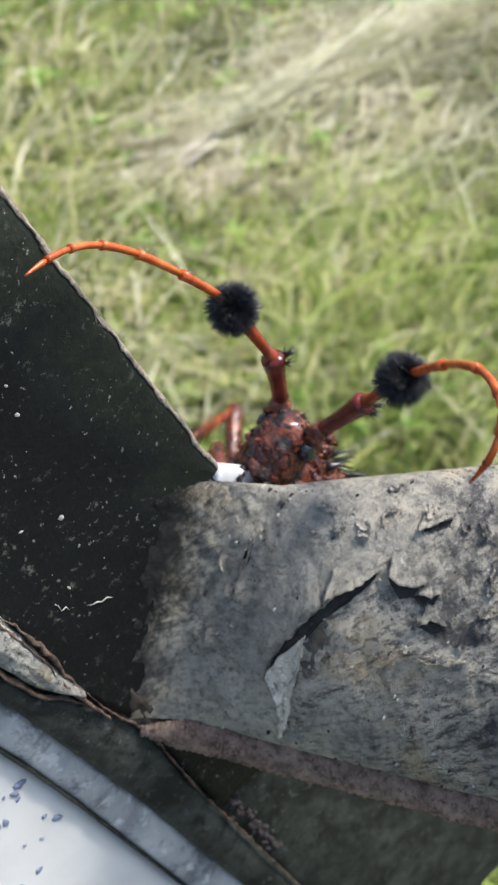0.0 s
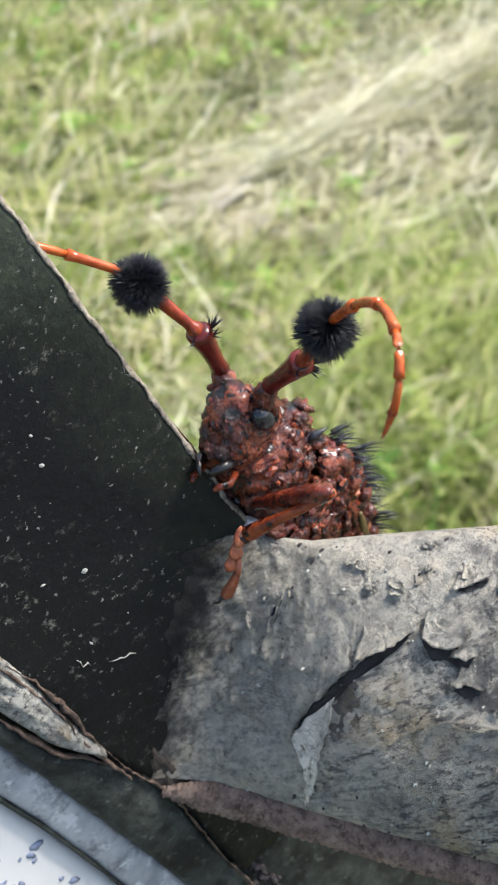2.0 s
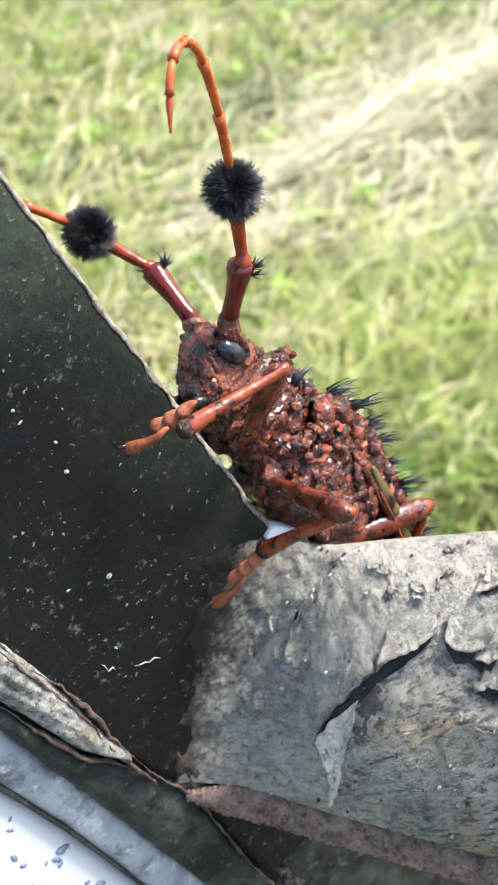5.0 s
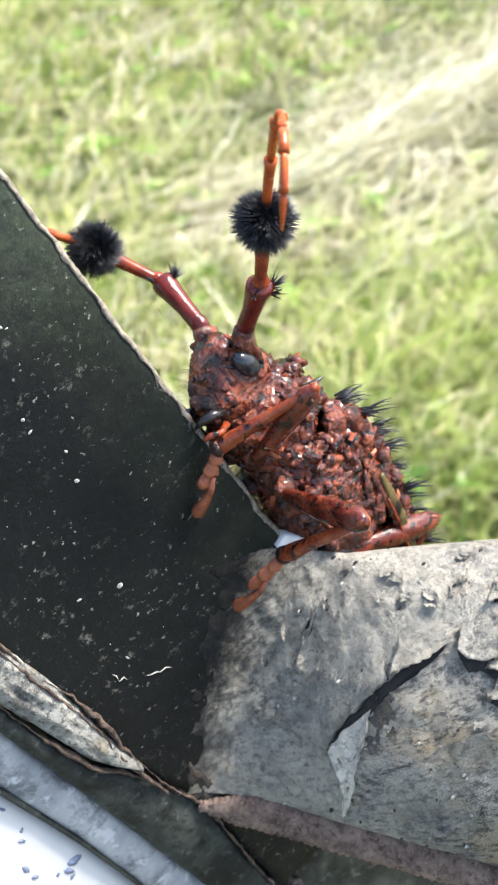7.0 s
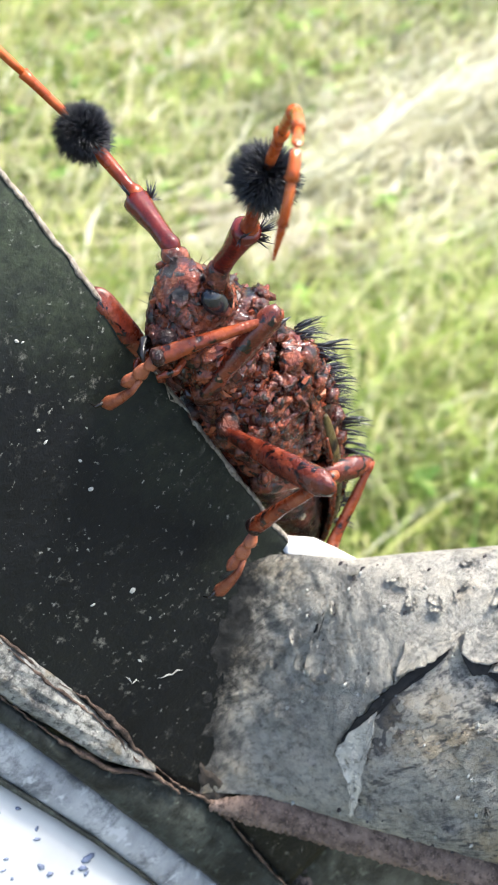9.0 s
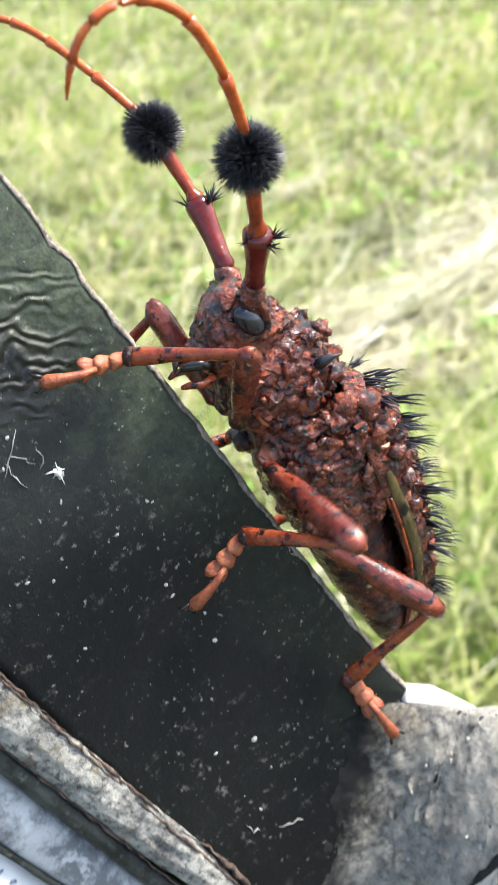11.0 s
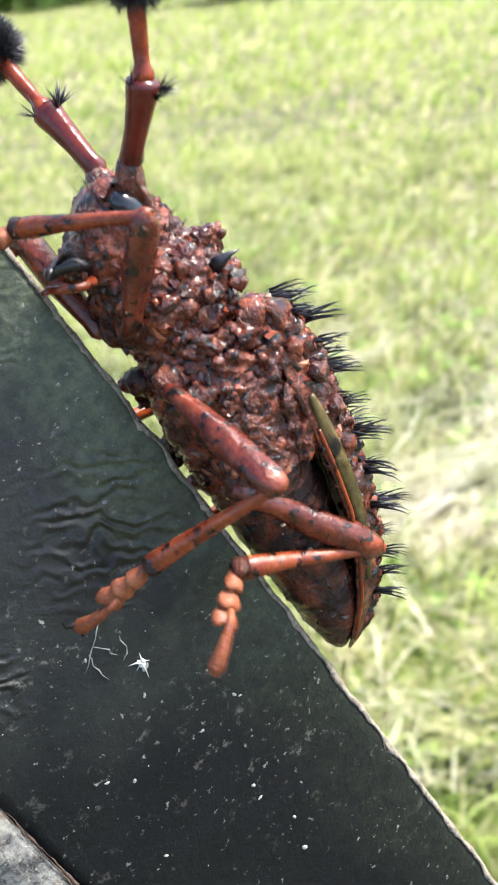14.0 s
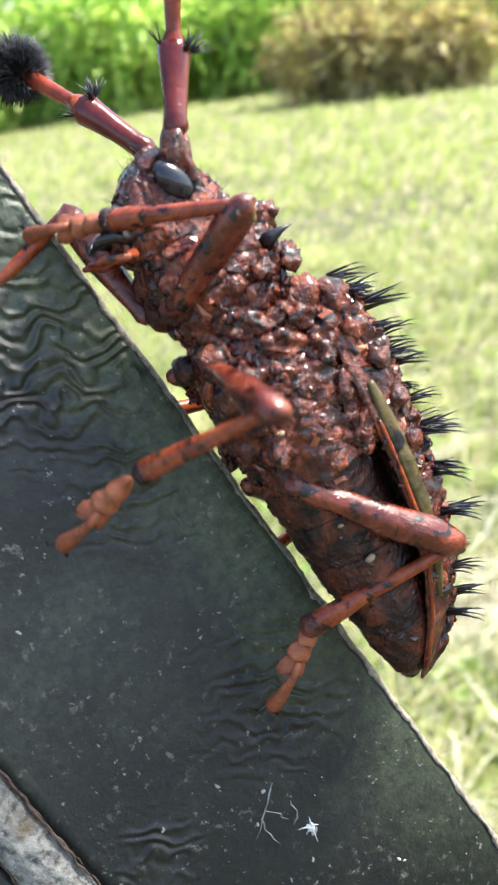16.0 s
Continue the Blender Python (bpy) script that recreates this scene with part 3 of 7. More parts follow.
def panel():
    """A painted plate 24 mm wide; its free edge is z = 0."""
    bm = bmesh.new()
    ys = [-34 + 1.0 * i for i in range(190)]
    rows = []
    for y in ys:
        top = 0.5 + wavy(y, 1)
        low = float(np.interp(y, [-34, -22, -17, -11.7, -7, -4], [-22.4, -22.0, -21.5, -22.7, -24.0, -24.6])) - 0.02 * max(0, y - 20) + 0.25 * noise.noise(Vector((y * 0.8, 3, 1)))
        zs = [top - 0.05, top - 0.45] + [top - 0.9 + (low - top + 0.9) * j / 22 for j in range(23)]
        loop = []
        for j, z in enumerate(zs):
            r = (0.35, 0.07, 0.0)[min(j, 2)]
            h = 0.10 * noise.noise(Vector((y * 0.12, z * 0.12, 2))) + 0.035 * noise.noise(Vector((y * 0.6, z * 0.6, 5)))
            loop.append(mm(r + h, y, z))
        loop += [mm(2.6, y, low), mm(2.6, y, top - 0.45), mm(2.3, y, top - 0.05)]
        rows.append(loop)
    rings(bm, rows)
    ob = part("plate", bm, PANEL, machine, "weathered black painted plate with white specks and wrinkled paint")
    # flecks of old paint and lime on its face
    flecks = []
    for v in range(5):
        fb = bmesh.new()
        k = 9
        rim = [Vector((0, math.cos(6.283 * i / k) * (0.7 + 0.5 * noise.noise(Vector((i * 1.3, v * 5, 0)))), math.sin(6.283 * i / k) * (0.7 + 0.5 * noise.noise(Vector((i * 1.1, v * 7, 3)))))) for i in range(k)]
        hub = fb.verts.new(mm(-0.09, 0, 0))
        ring = [fb.verts.new((p + Vector((0.05, 0, 0))) * MM) for p in rim]
        for i in range(k):
            fb.faces.new((hub, ring[i], ring[(i + 1) % k]))
        flecks.append(finish("paint_fleck", fb, LIME))
    r2 = random.Random(8)
    at_yz = [(9.1, -13.4, 0.75), (10.9, -16.7, 0.5), (2.8, -17.2, 0.55), (19.7, -10.2, 0.6), (40.6, -10.7, 0.9), (45.8, -11.9, 0.45), (44.1, -13.7, 0.45), (34, -6.9, 0.5), (38.9, -12.1, 0.6), (35.6, -18.3, 0.5), (48.8, -19.2, 0.4), (33.5, -10.5, 0.5), (25.8, -10.4, 0.55), (67, -18.4, 0.6), (48.7, -19.3, 0.45), (33.6, -6.6, 0.4), (34.2, -16.7, 0.45), (27.7, -18.6, 0.45), (27, -10.2, 0.4), (22.4, -9.3, 0.4)]
    at_yz += [(r2.uniform(-6, 92), r2.uniform(-23, -1.5), 0.05 + 0.13 * r2.random() ** 3) for _ in range(80)]
    for y, z, k in at_yz:
        f = new("paint_fleck", r2.choice(flecks))
        f.parent = ob
        f.matrix_basis = Matrix.Translation(mm(-0.05 + 0.10 * noise.noise(Vector((y * 0.12, z * 0.12, 2))) + 0.035 * noise.noise(Vector((y * 0.6, z * 0.6, 5))), y, z)) @ Matrix.Rotation(r2.random() * 6.28, 4, "X") @ Matrix.Diagonal((1, k * 0.6, k * r2.uniform(0.25, 0.6), 1))
    # thin branching lime scratches
    for y, z, dy, dz in ((45.8, -11.0, -2.6, -3.4), (44.6, -12.6, -1.6, 0.8), (44.3, -13.6, -2.4, 0.4), (42.2, -11.4, 1.6, 0.9), (-1.5, -15.0, 1.4, -2.2), (1.0, -18.6, 1.6, -0.5)):
        path = [mm(-0.02, y + dy * s + 0.5 * noise.noise(Vector((s * 4, y, 0))), z + dz * s + 0.5 * noise.noise(Vector((s * 4, z, 5)))) for s in (0, 0.2, 0.4, 0.6, 0.8, 1.0)]
        part("lime_scratch", tube(bmesh.new(), path, [0.03 * MM, 0.11 * MM, 0.06 * MM, 0.12 * MM, 0.07 * MM, 0.02 * MM], 5, 0.5), LIME, ob, "thin pale scratch")
    # a chalky white spot of lime with ragged arms
    bm = bmesh.new()
    lump(bm, mm(0, 41.0, -10.7), mm(0.10, 0.42, 0.30), 12, 0.7)
    for a, ln in ((0.5, 0.9), (1.9, 0.7), (3.3, 1.3), (4.4, 0.6), (5.3, 1.0)):
        tube(bm, [mm(0.02, 41.0, -10.7), mm(-0.03, 41.0 + ln * 0.5 * math.cos(a) + 0.08, -10.7 + ln * 0.5 * math.sin(a)), mm(0.0, 41.0 + ln * math.cos(a), -10.7 + ln * math.sin(a) - 0.1)], [0.22 * MM, 0.10 * MM, 0.02 * MM], 5, 0.5)
    part("lime_spot", bm, TAPE, ob, "chalky white spot of lime")
    # bare rim where the paint has chipped away along the edge
    bm = bmesh.new()
    loops = []
    for i in range(420):
        y = -2 + 0.37 * i
        top = 0.5 + wavy(y, 1)
        w = 0.42 + 0.45 * max(-0.5, noise.noise(Vector((y * 0.5, 9, 0)))) + 0.2 * noise.noise(Vector((y * 2.3, 11, 0)))
        loops.append([mm(-0.03, y, top - w), mm(0.12, y, top - 0.12), mm(0.5, y, top + 0.05 + 0.08 * noise.noise(Vector((y * 3, 2, 0)))), mm(2.1, y, top + 0.02), mm(2.4, y, top - 0.3), mm(0.8, y, top - 0.5)])
    rings(bm, loops)
    part("worn_edge", bm, EDGE, ob, "pale chipped edge")
    return ob


def strip(name, mat, label, category, top, low, x0, round_by, amp=0.2, freq=0.5, seed=0, depth=4.0, n=12):
    """A long bar under the panel; top and low are rows of (y, z)."""
    bm = bmesh.new()
    y0, y1 = top[0][0], top[-1][0]
    loops = []
    count = int(abs(y1 - y0) / 1.2)
    for i in range(count + 1):
        y = y0 + (y1 - y0) * i / count
        a, b = np.interp(y, [p[0] for p in top], [p[1] for p in top]), np.interp(y, [p[0] for p in low], [p[1] for p in low])
        loop = []
        for j in range(n + 1):
            s = j / n
            z = a + (b - a) * s
            h = round_by * (1 - (2 * s - 1) ** 2) ** 0.5
            h += amp * noise.noise(Vector((y * freq, z * freq, seed)))
            loop.append(mm(x0 - h, y, z + (0.5 * amp * noise.noise(Vector((y * freq * 2, s, seed + 3))) if j in (0, n) else 0)))
        loop += [mm(x0 + depth, y, b), mm(x0 + depth, y, a)]
        loops.append(loop)
    rings(bm, loops)
    return part(name, bm, mat, machine, label)


panel()
strip("crusted_bead", CRUST, "grey bead of crusted dirt along the plate's lower edge", "bead",
      [(-7.5, -23.0), (-3, -23.2), (6, -23.0), (30, -24.7), (150, -27)], [(-7.5, -23.6), (-3, -25.9), (9, -27.6), (26, -29.0), (150, -31)], 0.4, 1.3, 0.5, 1.5, 3)
strip("lower_rail", RAIL, "grimy black rail below the plate", "rail",
      [(-90, -23.6), (-36.8, -22.9), (-22.5, -22.3), (-17.3, -21.8), (-11.7, -23.0), (-6.3, -24.8), (-4.4, -26.0), (3.4, -27.2), (26, -28.8), (150, -30.8)],
      [(-90, -27.0), (-26, -27.6), (-5.7, -28.6), (6, -29.3), (24, -30.6), (150, -33)], 0.7, 0.9, 0.16, 0.4, 5)
bm = bmesh.new()
slab(bm, [(y * MM, z * MM) for y, z in ((4, -20), (-10, -6), (-90, 30), (-90, -23), (-26, -23.5), (-6, -24.5), (4, -25))], 1.9 * MM, 5.0 * MM, 0.0004)
part("backing_plate", bm, RAIL, machine, "grimy black backing plate behind the roll")
strip("grey_band", BAND, "scuffed grey metal band", "band",
      [(-90, -26.6), (-26, -27.6), (-15.5, -28.0), (-6.6, -28.6), (6, -29.5), (24, -30.9), (150, -33.3)],
      [(-90, -31.6), (-19.5, -31.9), (-10.7, -32.2), (0.5, -33.2), (25, -36.0), (150, -46)], 2.2, 0.7, 0.08, 0.2, 7)
white = strip("enamel_sheet", WHITE, "white enamelled sheet with blue-grey flecks", "sheet",
      [(-90, -31.8), (-19.5, -32.1), (-10.7, -32.4), (0.5, -33.5), (25, -36.3), (150, -46.3)],
      [(-90, -75), (0, -80), (150, -95)], 3.0, 1.2, 0.1, 0.08, 8, 5.0, 20)
strip("dark_seam", RAIL, "thin dark seam beside the grey band", "seam",
      [(-90, -31.5), (-19.5, -31.8), (-10.7, -32.1), (0.5, -33.1), (25, -35.9), (150, -45.7)],
      [(-90, -31.9), (-19.5, -32.2), (-10.7, -32.6), (0.5, -33.7), (25, -36.6), (150, -46.6)], 2.0, 0.4, 0.25, 0.35, 9)


def worn_lip(name, rows, x, r, seed):
    """A thin rusty lip along a bar's edge; rows of (y, z)."""
    path = []
    n = int((rows[-1][0] - rows[0][0]) / 0.35)
    for i in range(n + 1):
        y = rows[0][0] + (rows[-1][0] - rows[0][0]) * i / n
        z = float(np.interp(y, [p[0] for p in rows], [p[1] for p in rows]))
        path.append(mm(x + 0.15 * noise.noise(Vector((y * 0.9, seed, 0))), y, z + 0.22 * noise.noise(Vector((y * 1.1, seed, 4)))))
    bm = bmesh.new()
    tube(bm, path, [r * MM * float(np.interp(path[i].y / MM, [-14, -8, 0, 7, 40], [0.5, 1.0, 1.0, 0.5, 0.4])) * max(0.12, 0.8 + 1.2 * noise.noise(Vector((i * 0.045, seed, 9)))) for i in range(n + 1)], 8, 0.6)
    jitter(bm, 0.00012, 900, seed)
    part(name, bm, RUST, machine, "rusty brown worn lip")


for k, (dx, dz, r) in enumerate(((-0.25, 0.0, 0.40), (-0.5, -0.7, 0.34))):
    worn_lip("worn_lip", [(-12, -22.9 + dz * 0.5), (-7.8, -23.0 + dz), (-3.7, -23.1 + dz), (-1.8, -22.7 + dz), (4.1, -22.9 + dz), (8.1, -23.6 + dz * 0.6), (30, -24.7 + dz * 0.3), (70, -25.4)], dx, r, 1 + 5 * k)
worn_lip("worn_lip", [(-60, -23.2), (-36.8, -22.8), (-30.4, -22.8), (-22.5, -22.2), (-17.3, -21.7), (-11.7, -22.9), (-6.3, -24.7), (-4.4, -26.0), (-0.8, -26.6), (3.4, -27.2), (26, -28.8), (60, -29.3)], -0.15, 0.42, 2)


def white_flecks():
    rnd2 = random.Random(21)
    bm = bmesh.new()
    lump(bm, (0, 0, 0), mm(0.12, 0.62, 0.46), 9, 0.5)
    me = finish("blue_fleck", bm, SPOT)
    for _ in range(150):
        f = new("blue_fleck", me)
        f.parent = white
        k = rnd2.uniform(0.35, 0.95)
        y, z = rnd2.uniform(-24, 30), rnd2.uniform(-50, -34)
        top = float(np.interp(y, [-90, -19.5, -10.7, 0.5, 25, 150], [-31.8, -32.1, -32.4, -33.5, -36.3, -46.3]))
        low = float(np.interp(y, [-90, 0, 150], [-75, -80, -95]))
        s = min(1, max(0, (z - top) / (low - top)))
        if s < 0.02:
            continue
        f.matrix_basis = Matrix.Translation(mm(3.0 - 1.2 * (1 - (2 * s - 1) ** 2) ** 0.5, y, z)) @ Matrix.Rotation(rnd2.random() * 3, 4, "X") @ Matrix.Diagonal((1.3, k, k * rnd2.uniform(0.6, 1.1), 1))


def grit():
    rnd2 = random.Random(31)
    bm = bmesh.new()
    for _ in range(260):
        y = rnd2.uniform(-48, -17)
        z = float(np.interp(y, [-48, -36, -22.5, -17.3], [-22.4, -22.2, -21.6, -21.2])) + rnd2.gauss(0.7, 0.4)
        r = rnd2.uniform(0.12, 0.42)
        lump(bm, mm(1.2 - r * 0.5, y, z), mm(r, r * rnd2.uniform(0.7, 1.4), r), 7, 0.5)
    part("grit", bm, GRIT, machine, "dark damp grit packed in the seam")["kind"] = "stuff"


white_flecks()
grit()


def roll_point(u, th, lift=0.0):
    """A point (mm) of the padded roll: u along it, th round it (0 top, 90 front, 180 lower seam). Towards u = 0 its skin runs out flat over the plate."""
    out = (u + math.sqrt(u * u + 0.03)) / 2
    t = Vector((0.42 - 14.9 * out, 0.5 - 8.3 * u, 0.2 + 18.5 * u))
    b = Vector((0.95 - 24.2 * out, -17.0 - 15.3 * u, -19.4 + 17.1 * u))
    half, mid = (t - b) / 2, (t + b) / 2
    front = Vector((-14.9, -8.3, 18.5)).cross(half).normalized()
    if front.x > 0:
        front = -front
    drop = min(1, max(0, (u + 0.1) / 0.35))
    t += (b - t).normalized() * (2.0 * drop * (1 - 0.35 * u))
    half, mid = (t - b) / 2, (t + b) / 2
    s = min(1, max(0, (u + 0.12) / 0.7))
    bulge = 0.05 + 6.5 * s * s * (3 - 2 * s)
    a = radians(th)
    p = mid + half * math.cos(a) + front * (bulge if th < 180 else 5.0) * math.sin(a)
    k = 0.35 * max(0, 1 - max(0, u) / 0.35) * noise.noise(p * 0.22 + Vector((5, 1, 2)))
    q = Vector((p.x, 0.62 * p.y - 0.79 * p.z, 0.35 * (0.79 * p.y + 0.62 * p.z)))
    k += 0.30 * noise.noise(p * 0.16) + 0.22 * noise.noise(p * 0.5) + 0.12 * abs(noise.noise(q * 0.8)) + 0.13 * noise.noise(q * 1.9) + 0.07 * noise.noise(p * 3.4)
    return (p + front * (k * (1 if 0 < th < 180 else 0.2) + lift)) * MM


def roll():
    bm = bmesh.new()
    rings(bm, [[roll_point(-0.36 + 0.0085 * i, -30 + 1.9 * j if j < 111 else 185 + (j - 111) * 17) for j in range(119)] for i in range(340)])
    return part("padded_roll", bm, ROLL, machine, "cracked grey vinyl-covered roll, dusty and peeling")


def patch(name, mat, parent, label, outline, lift, thick, curl=0.0, seed=0.0):
    """A patch of skin on the roll with an outline in (u, degrees); its rim may curl up."""
    bm = bmesh.new()
    cu, ct = sum(p[0] for p in outline) / len(outline), sum(p[1] for p in outline) / len(outline)
    dense, free = [], []
    for i, a in enumerate(outline):
        b = outline[(i + 1) % len(outline)]
        for j in range(6):
            s = j / 6
            w = 0.5 * noise.noise(Vector((i + s, seed, 0)) * 3.1)
            wa, wb = (a[2] if len(a) > 2 else 1.0), (b[2] if len(b) > 2 else 1.0)
            free.append(wa + (wb - wa) * s)
            dense.append((a[0] + (b[0] - a[0]) * s + 0.02 * w, a[1] + (b[1] - a[1]) * s + 2.0 * w))
    levels = 6
    loops_top = []
    for r in range(levels):
        k = 1 - r / levels
        loops_top.append([bm.verts.new(roll_point(cu + (u - cu) * k, ct + (t - ct) * k, lift * (k if w == 0 else 1) * (1 if w else 1 - 1.6 * k ** 2) + curl * w * k ** 4 + 0.1 * noise.noise(Vector((u * 9, t * 0.1, seed))))) for (u, t), w in zip(dense, free)])
    m = len(dense)
    for a, b in zip(loops_top, loops_top[1:]):
        for i in range(m):
            j = (i + 1) % m
            bm.faces.new((a[i], a[j], b[j], b[i]))
    bm.faces.new(loops_top[-1])
    low = [bm.verts.new(roll_point(u, t, (lift + curl * w - thick) if w else -thick)) for (u, t), w in zip(dense, free)]
    for i in range(m):
        j = (i + 1) % m
        bm.faces.new((loops_top[0][j], loops_top[0][i], low[i], low[j]))
    return part(name, bm, mat, parent, label)


def welt():
    """The ribbed rusty band under the roll."""
    bm = bmesh.new()
    loops = []
    for i in range(900):
        u = -0.10 + 0.0026 * i
        grow = min(1.0, 0.25 + i / 90)
        c = roll_point(u, 178)
        out = (roll_point(u, 180) - roll_point(u, 0)).normalized()
        along = (roll_point(u + 0.02, 178) - c).normalized()
        front = along.cross(out).normalized()
        if front.x > 0:
            front = -front
        loop = []
        for j in range(12):
            a = 2 * math.pi * j / 12
            rib = 0.07 * math.sin(i * 0.8 + 5.0 * math.cos(a)) + 0.22 * noise.noise(Vector((i * 0.11, j * 0.9, 0)))
            loop.append(c + out * ((1.5 + (1.9 * grow + rib) * math.cos(a)) * MM) + front * ((0.85 * grow + rib) * math.sin(a) * MM))
        loops.append(loop)
    rings(bm, loops)
    part("ribbed_welt", bm, WELT, machine, "rusty brown ribbed band along the roll's lower seam")


old_roll = roll()
bm = bmesh.new()
lump(bm, mm(0.6, -15.5, -20.6), mm(1.1, 4.6, 1.4), 30, 0.3, Matrix.Rotation(radians(14), 3, "X"))
jitter(bm, 0.0005, 600, 2)
part("grime_fillet", bm, GRIME, machine, "dark brown grime packed under the end of the roll")
patch("bare_patch", BARE, old_roll, "bare dusty backing where the skin has torn off",
      [(0.30, 110), (0.34, 98), (0.39, 87), (0.48, 75), (0.58, 67), (0.65, 60), (0.72, 70), (0.80, 71), (0.90, 64), (1.2, 64), (1.3, 96), (1.0, 100), (0.90, 90), (0.82, 93), (0.75, 90), (0.67, 97), (0.51, 108), (0.45, 114), (0.40, 138), (0.37, 128)], 0.05, 0.3, 0.0, 2.0)
# no holes here: thin dark patches stand in for shade under the lips
slit = "dark patch painted as the shade under the lifted skin"
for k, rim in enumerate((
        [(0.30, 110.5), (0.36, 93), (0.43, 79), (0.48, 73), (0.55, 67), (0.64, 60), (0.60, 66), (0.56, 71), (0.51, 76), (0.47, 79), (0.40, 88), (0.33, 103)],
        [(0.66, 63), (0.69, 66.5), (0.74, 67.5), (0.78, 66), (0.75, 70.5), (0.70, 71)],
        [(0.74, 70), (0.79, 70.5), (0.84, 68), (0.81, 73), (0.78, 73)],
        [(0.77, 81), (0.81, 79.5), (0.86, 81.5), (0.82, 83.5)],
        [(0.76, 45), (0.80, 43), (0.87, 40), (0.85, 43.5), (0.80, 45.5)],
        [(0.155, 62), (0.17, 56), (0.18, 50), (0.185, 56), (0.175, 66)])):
    patch("shade_patch", SLIT_SHADE, old_roll, slit, rim, 0.2 if k < 2 else 0.14, 0.2, 0.0, 4.0 + k)
skin = "grey vinyl skin curling off the roll"
for k, (rim, curl) in enumerate((
        ([(0.29, 110, 1), (0.33, 98, 1), (0.375, 88, 1), (0.42, 79.5, 1), (0.455, 75.5, 1), (0.43, 66, 0), (0.36, 66, 0), (0.27, 86, 0)], 0.35),
        ([(0.455, 75, 1), (0.475, 71.5, 1), (0.52, 68.5, 1), (0.58, 65, 1), (0.645, 59, 1), (0.67, 54, 0), (0.58, 50, 0), (0.48, 58, 0)], 0.75),
        ([(0.66, 62, 1), (0.70, 66, 1), (0.75, 66.5, 1), (0.80, 64, 1), (0.80, 54, 0), (0.68, 52, 0)], 0.55),
        ([(0.76, 69, 1), (0.80, 70, 1), (0.85, 67, 1), (0.90, 60, 0), (0.83, 58, 0)], 0.5),
        ([(0.76, 80, 1), (0.81, 78.5, 1), (0.87, 81, 1), (0.88, 73, 0), (0.80, 71, 0)], 0.35),
        ([(0.75, 44, 1), (0.80, 42, 1), (0.88, 38.5, 1), (0.88, 30, 0), (0.78, 33, 0)], 0.4),
        ([(0.66, 98, 1), (0.70, 93, 1), (0.75, 90.5, 1), (0.80, 93, 1), (0.86, 93, 1), (0.92, 91, 1), (0.94, 104, 0), (0.80, 112, 0), (0.70, 108, 0)], 0.4),
        ([(0.145, 80, 1), (0.155, 66, 1), (0.168, 56, 1), (0.19, 50, 0), (0.19, 70, 0), (0.17, 82, 0)], 0.3))):
    patch("lifted_skin", ROLL, old_roll, skin, rim, 0.2, 0.12, curl, 5.0 + 3 * k)
patch("pale_sliver", SLIVER, old_roll, "pale curled sliver of skin", [(0.30, 111), (0.34, 100), (0.39, 91), (0.42, 88), (0.41, 100), (0.395, 112), (0.40, 128), (0.385, 143), (0.375, 152), (0.372, 138), (0.355, 124), (0.32, 115)], 0.16, 0.12, 0.25, 7.0)
flake_rnd = random.Random(63)
for k in range(70):
    u0, t0 = flake_rnd.uniform(0.02, 1.15), flake_rnd.uniform(14, 160)
    if 0.28 < u0 < 0.9 and 55 < t0 < 118:
        continue
    wu, wt, lean = flake_rnd.uniform(0.008, 0.028), flake_rnd.uniform(1.5, 4.5), flake_rnd.uniform(-0.5, 0.9)
    rim = [(u0 + wu * math.cos(a) + lean * wu * math.sin(a), t0 - wt * math.sin(a) * flake_rnd.uniform(0.8, 1.2), 1 if math.sin(a) < 0.3 else 0) for a in (6.283 * i / 6 for i in range(6))]
    patch("skin_flake", ROLL, old_roll, "", rim, 0.12, 0.1, flake_rnd.uniform(0.1, 0.4), 80.0 + k)
chip_rnd = random.Random(71)
for name, mat, count, size in (("dust_crumb", LIME, 90, 0.2), ("dark_pit", GRIT, 60, 0.22)):
    bm = bmesh.new()
    for _ in range(count):
        u, th = chip_rnd.uniform(0.06, 1.1), chip_rnd.uniform(12, 165)
        k = size * chip_rnd.uniform(0.4, 1.5)
        lump(bm, roll_point(u, th, 0.02), mm(k * 0.35, k, k * chip_rnd.uniform(0.5, 1.2)), 6, 0.6)
    part(name, bm, mat, old_roll, "small crumbs of dirt on the roll")["kind"] = "stuff"
welt()


def corner_chip():
    bm = bmesh.new()
    pts = [(0.9, 0.7), (-1.7, 2.7), (-4.8, 3.9), (-7.9, 5.0), (-7.4, 3.6), (-4.6, 1.2), (-2.0, -0.6), (0.6, -0.6)]
    slab(bm, [(y * MM, z * MM) for y, z in pts], -0.6 * MM, 1.2 * MM, 0.0003)
    part("white_chip", bm, TAPE, machine, "chip of white filler at the joint of plate and roll")


corner_chip()

# ---- the beetle (millimetres in its own frame: y to its head, z to its back, left side is -x) ----
rnd = random.Random(12)


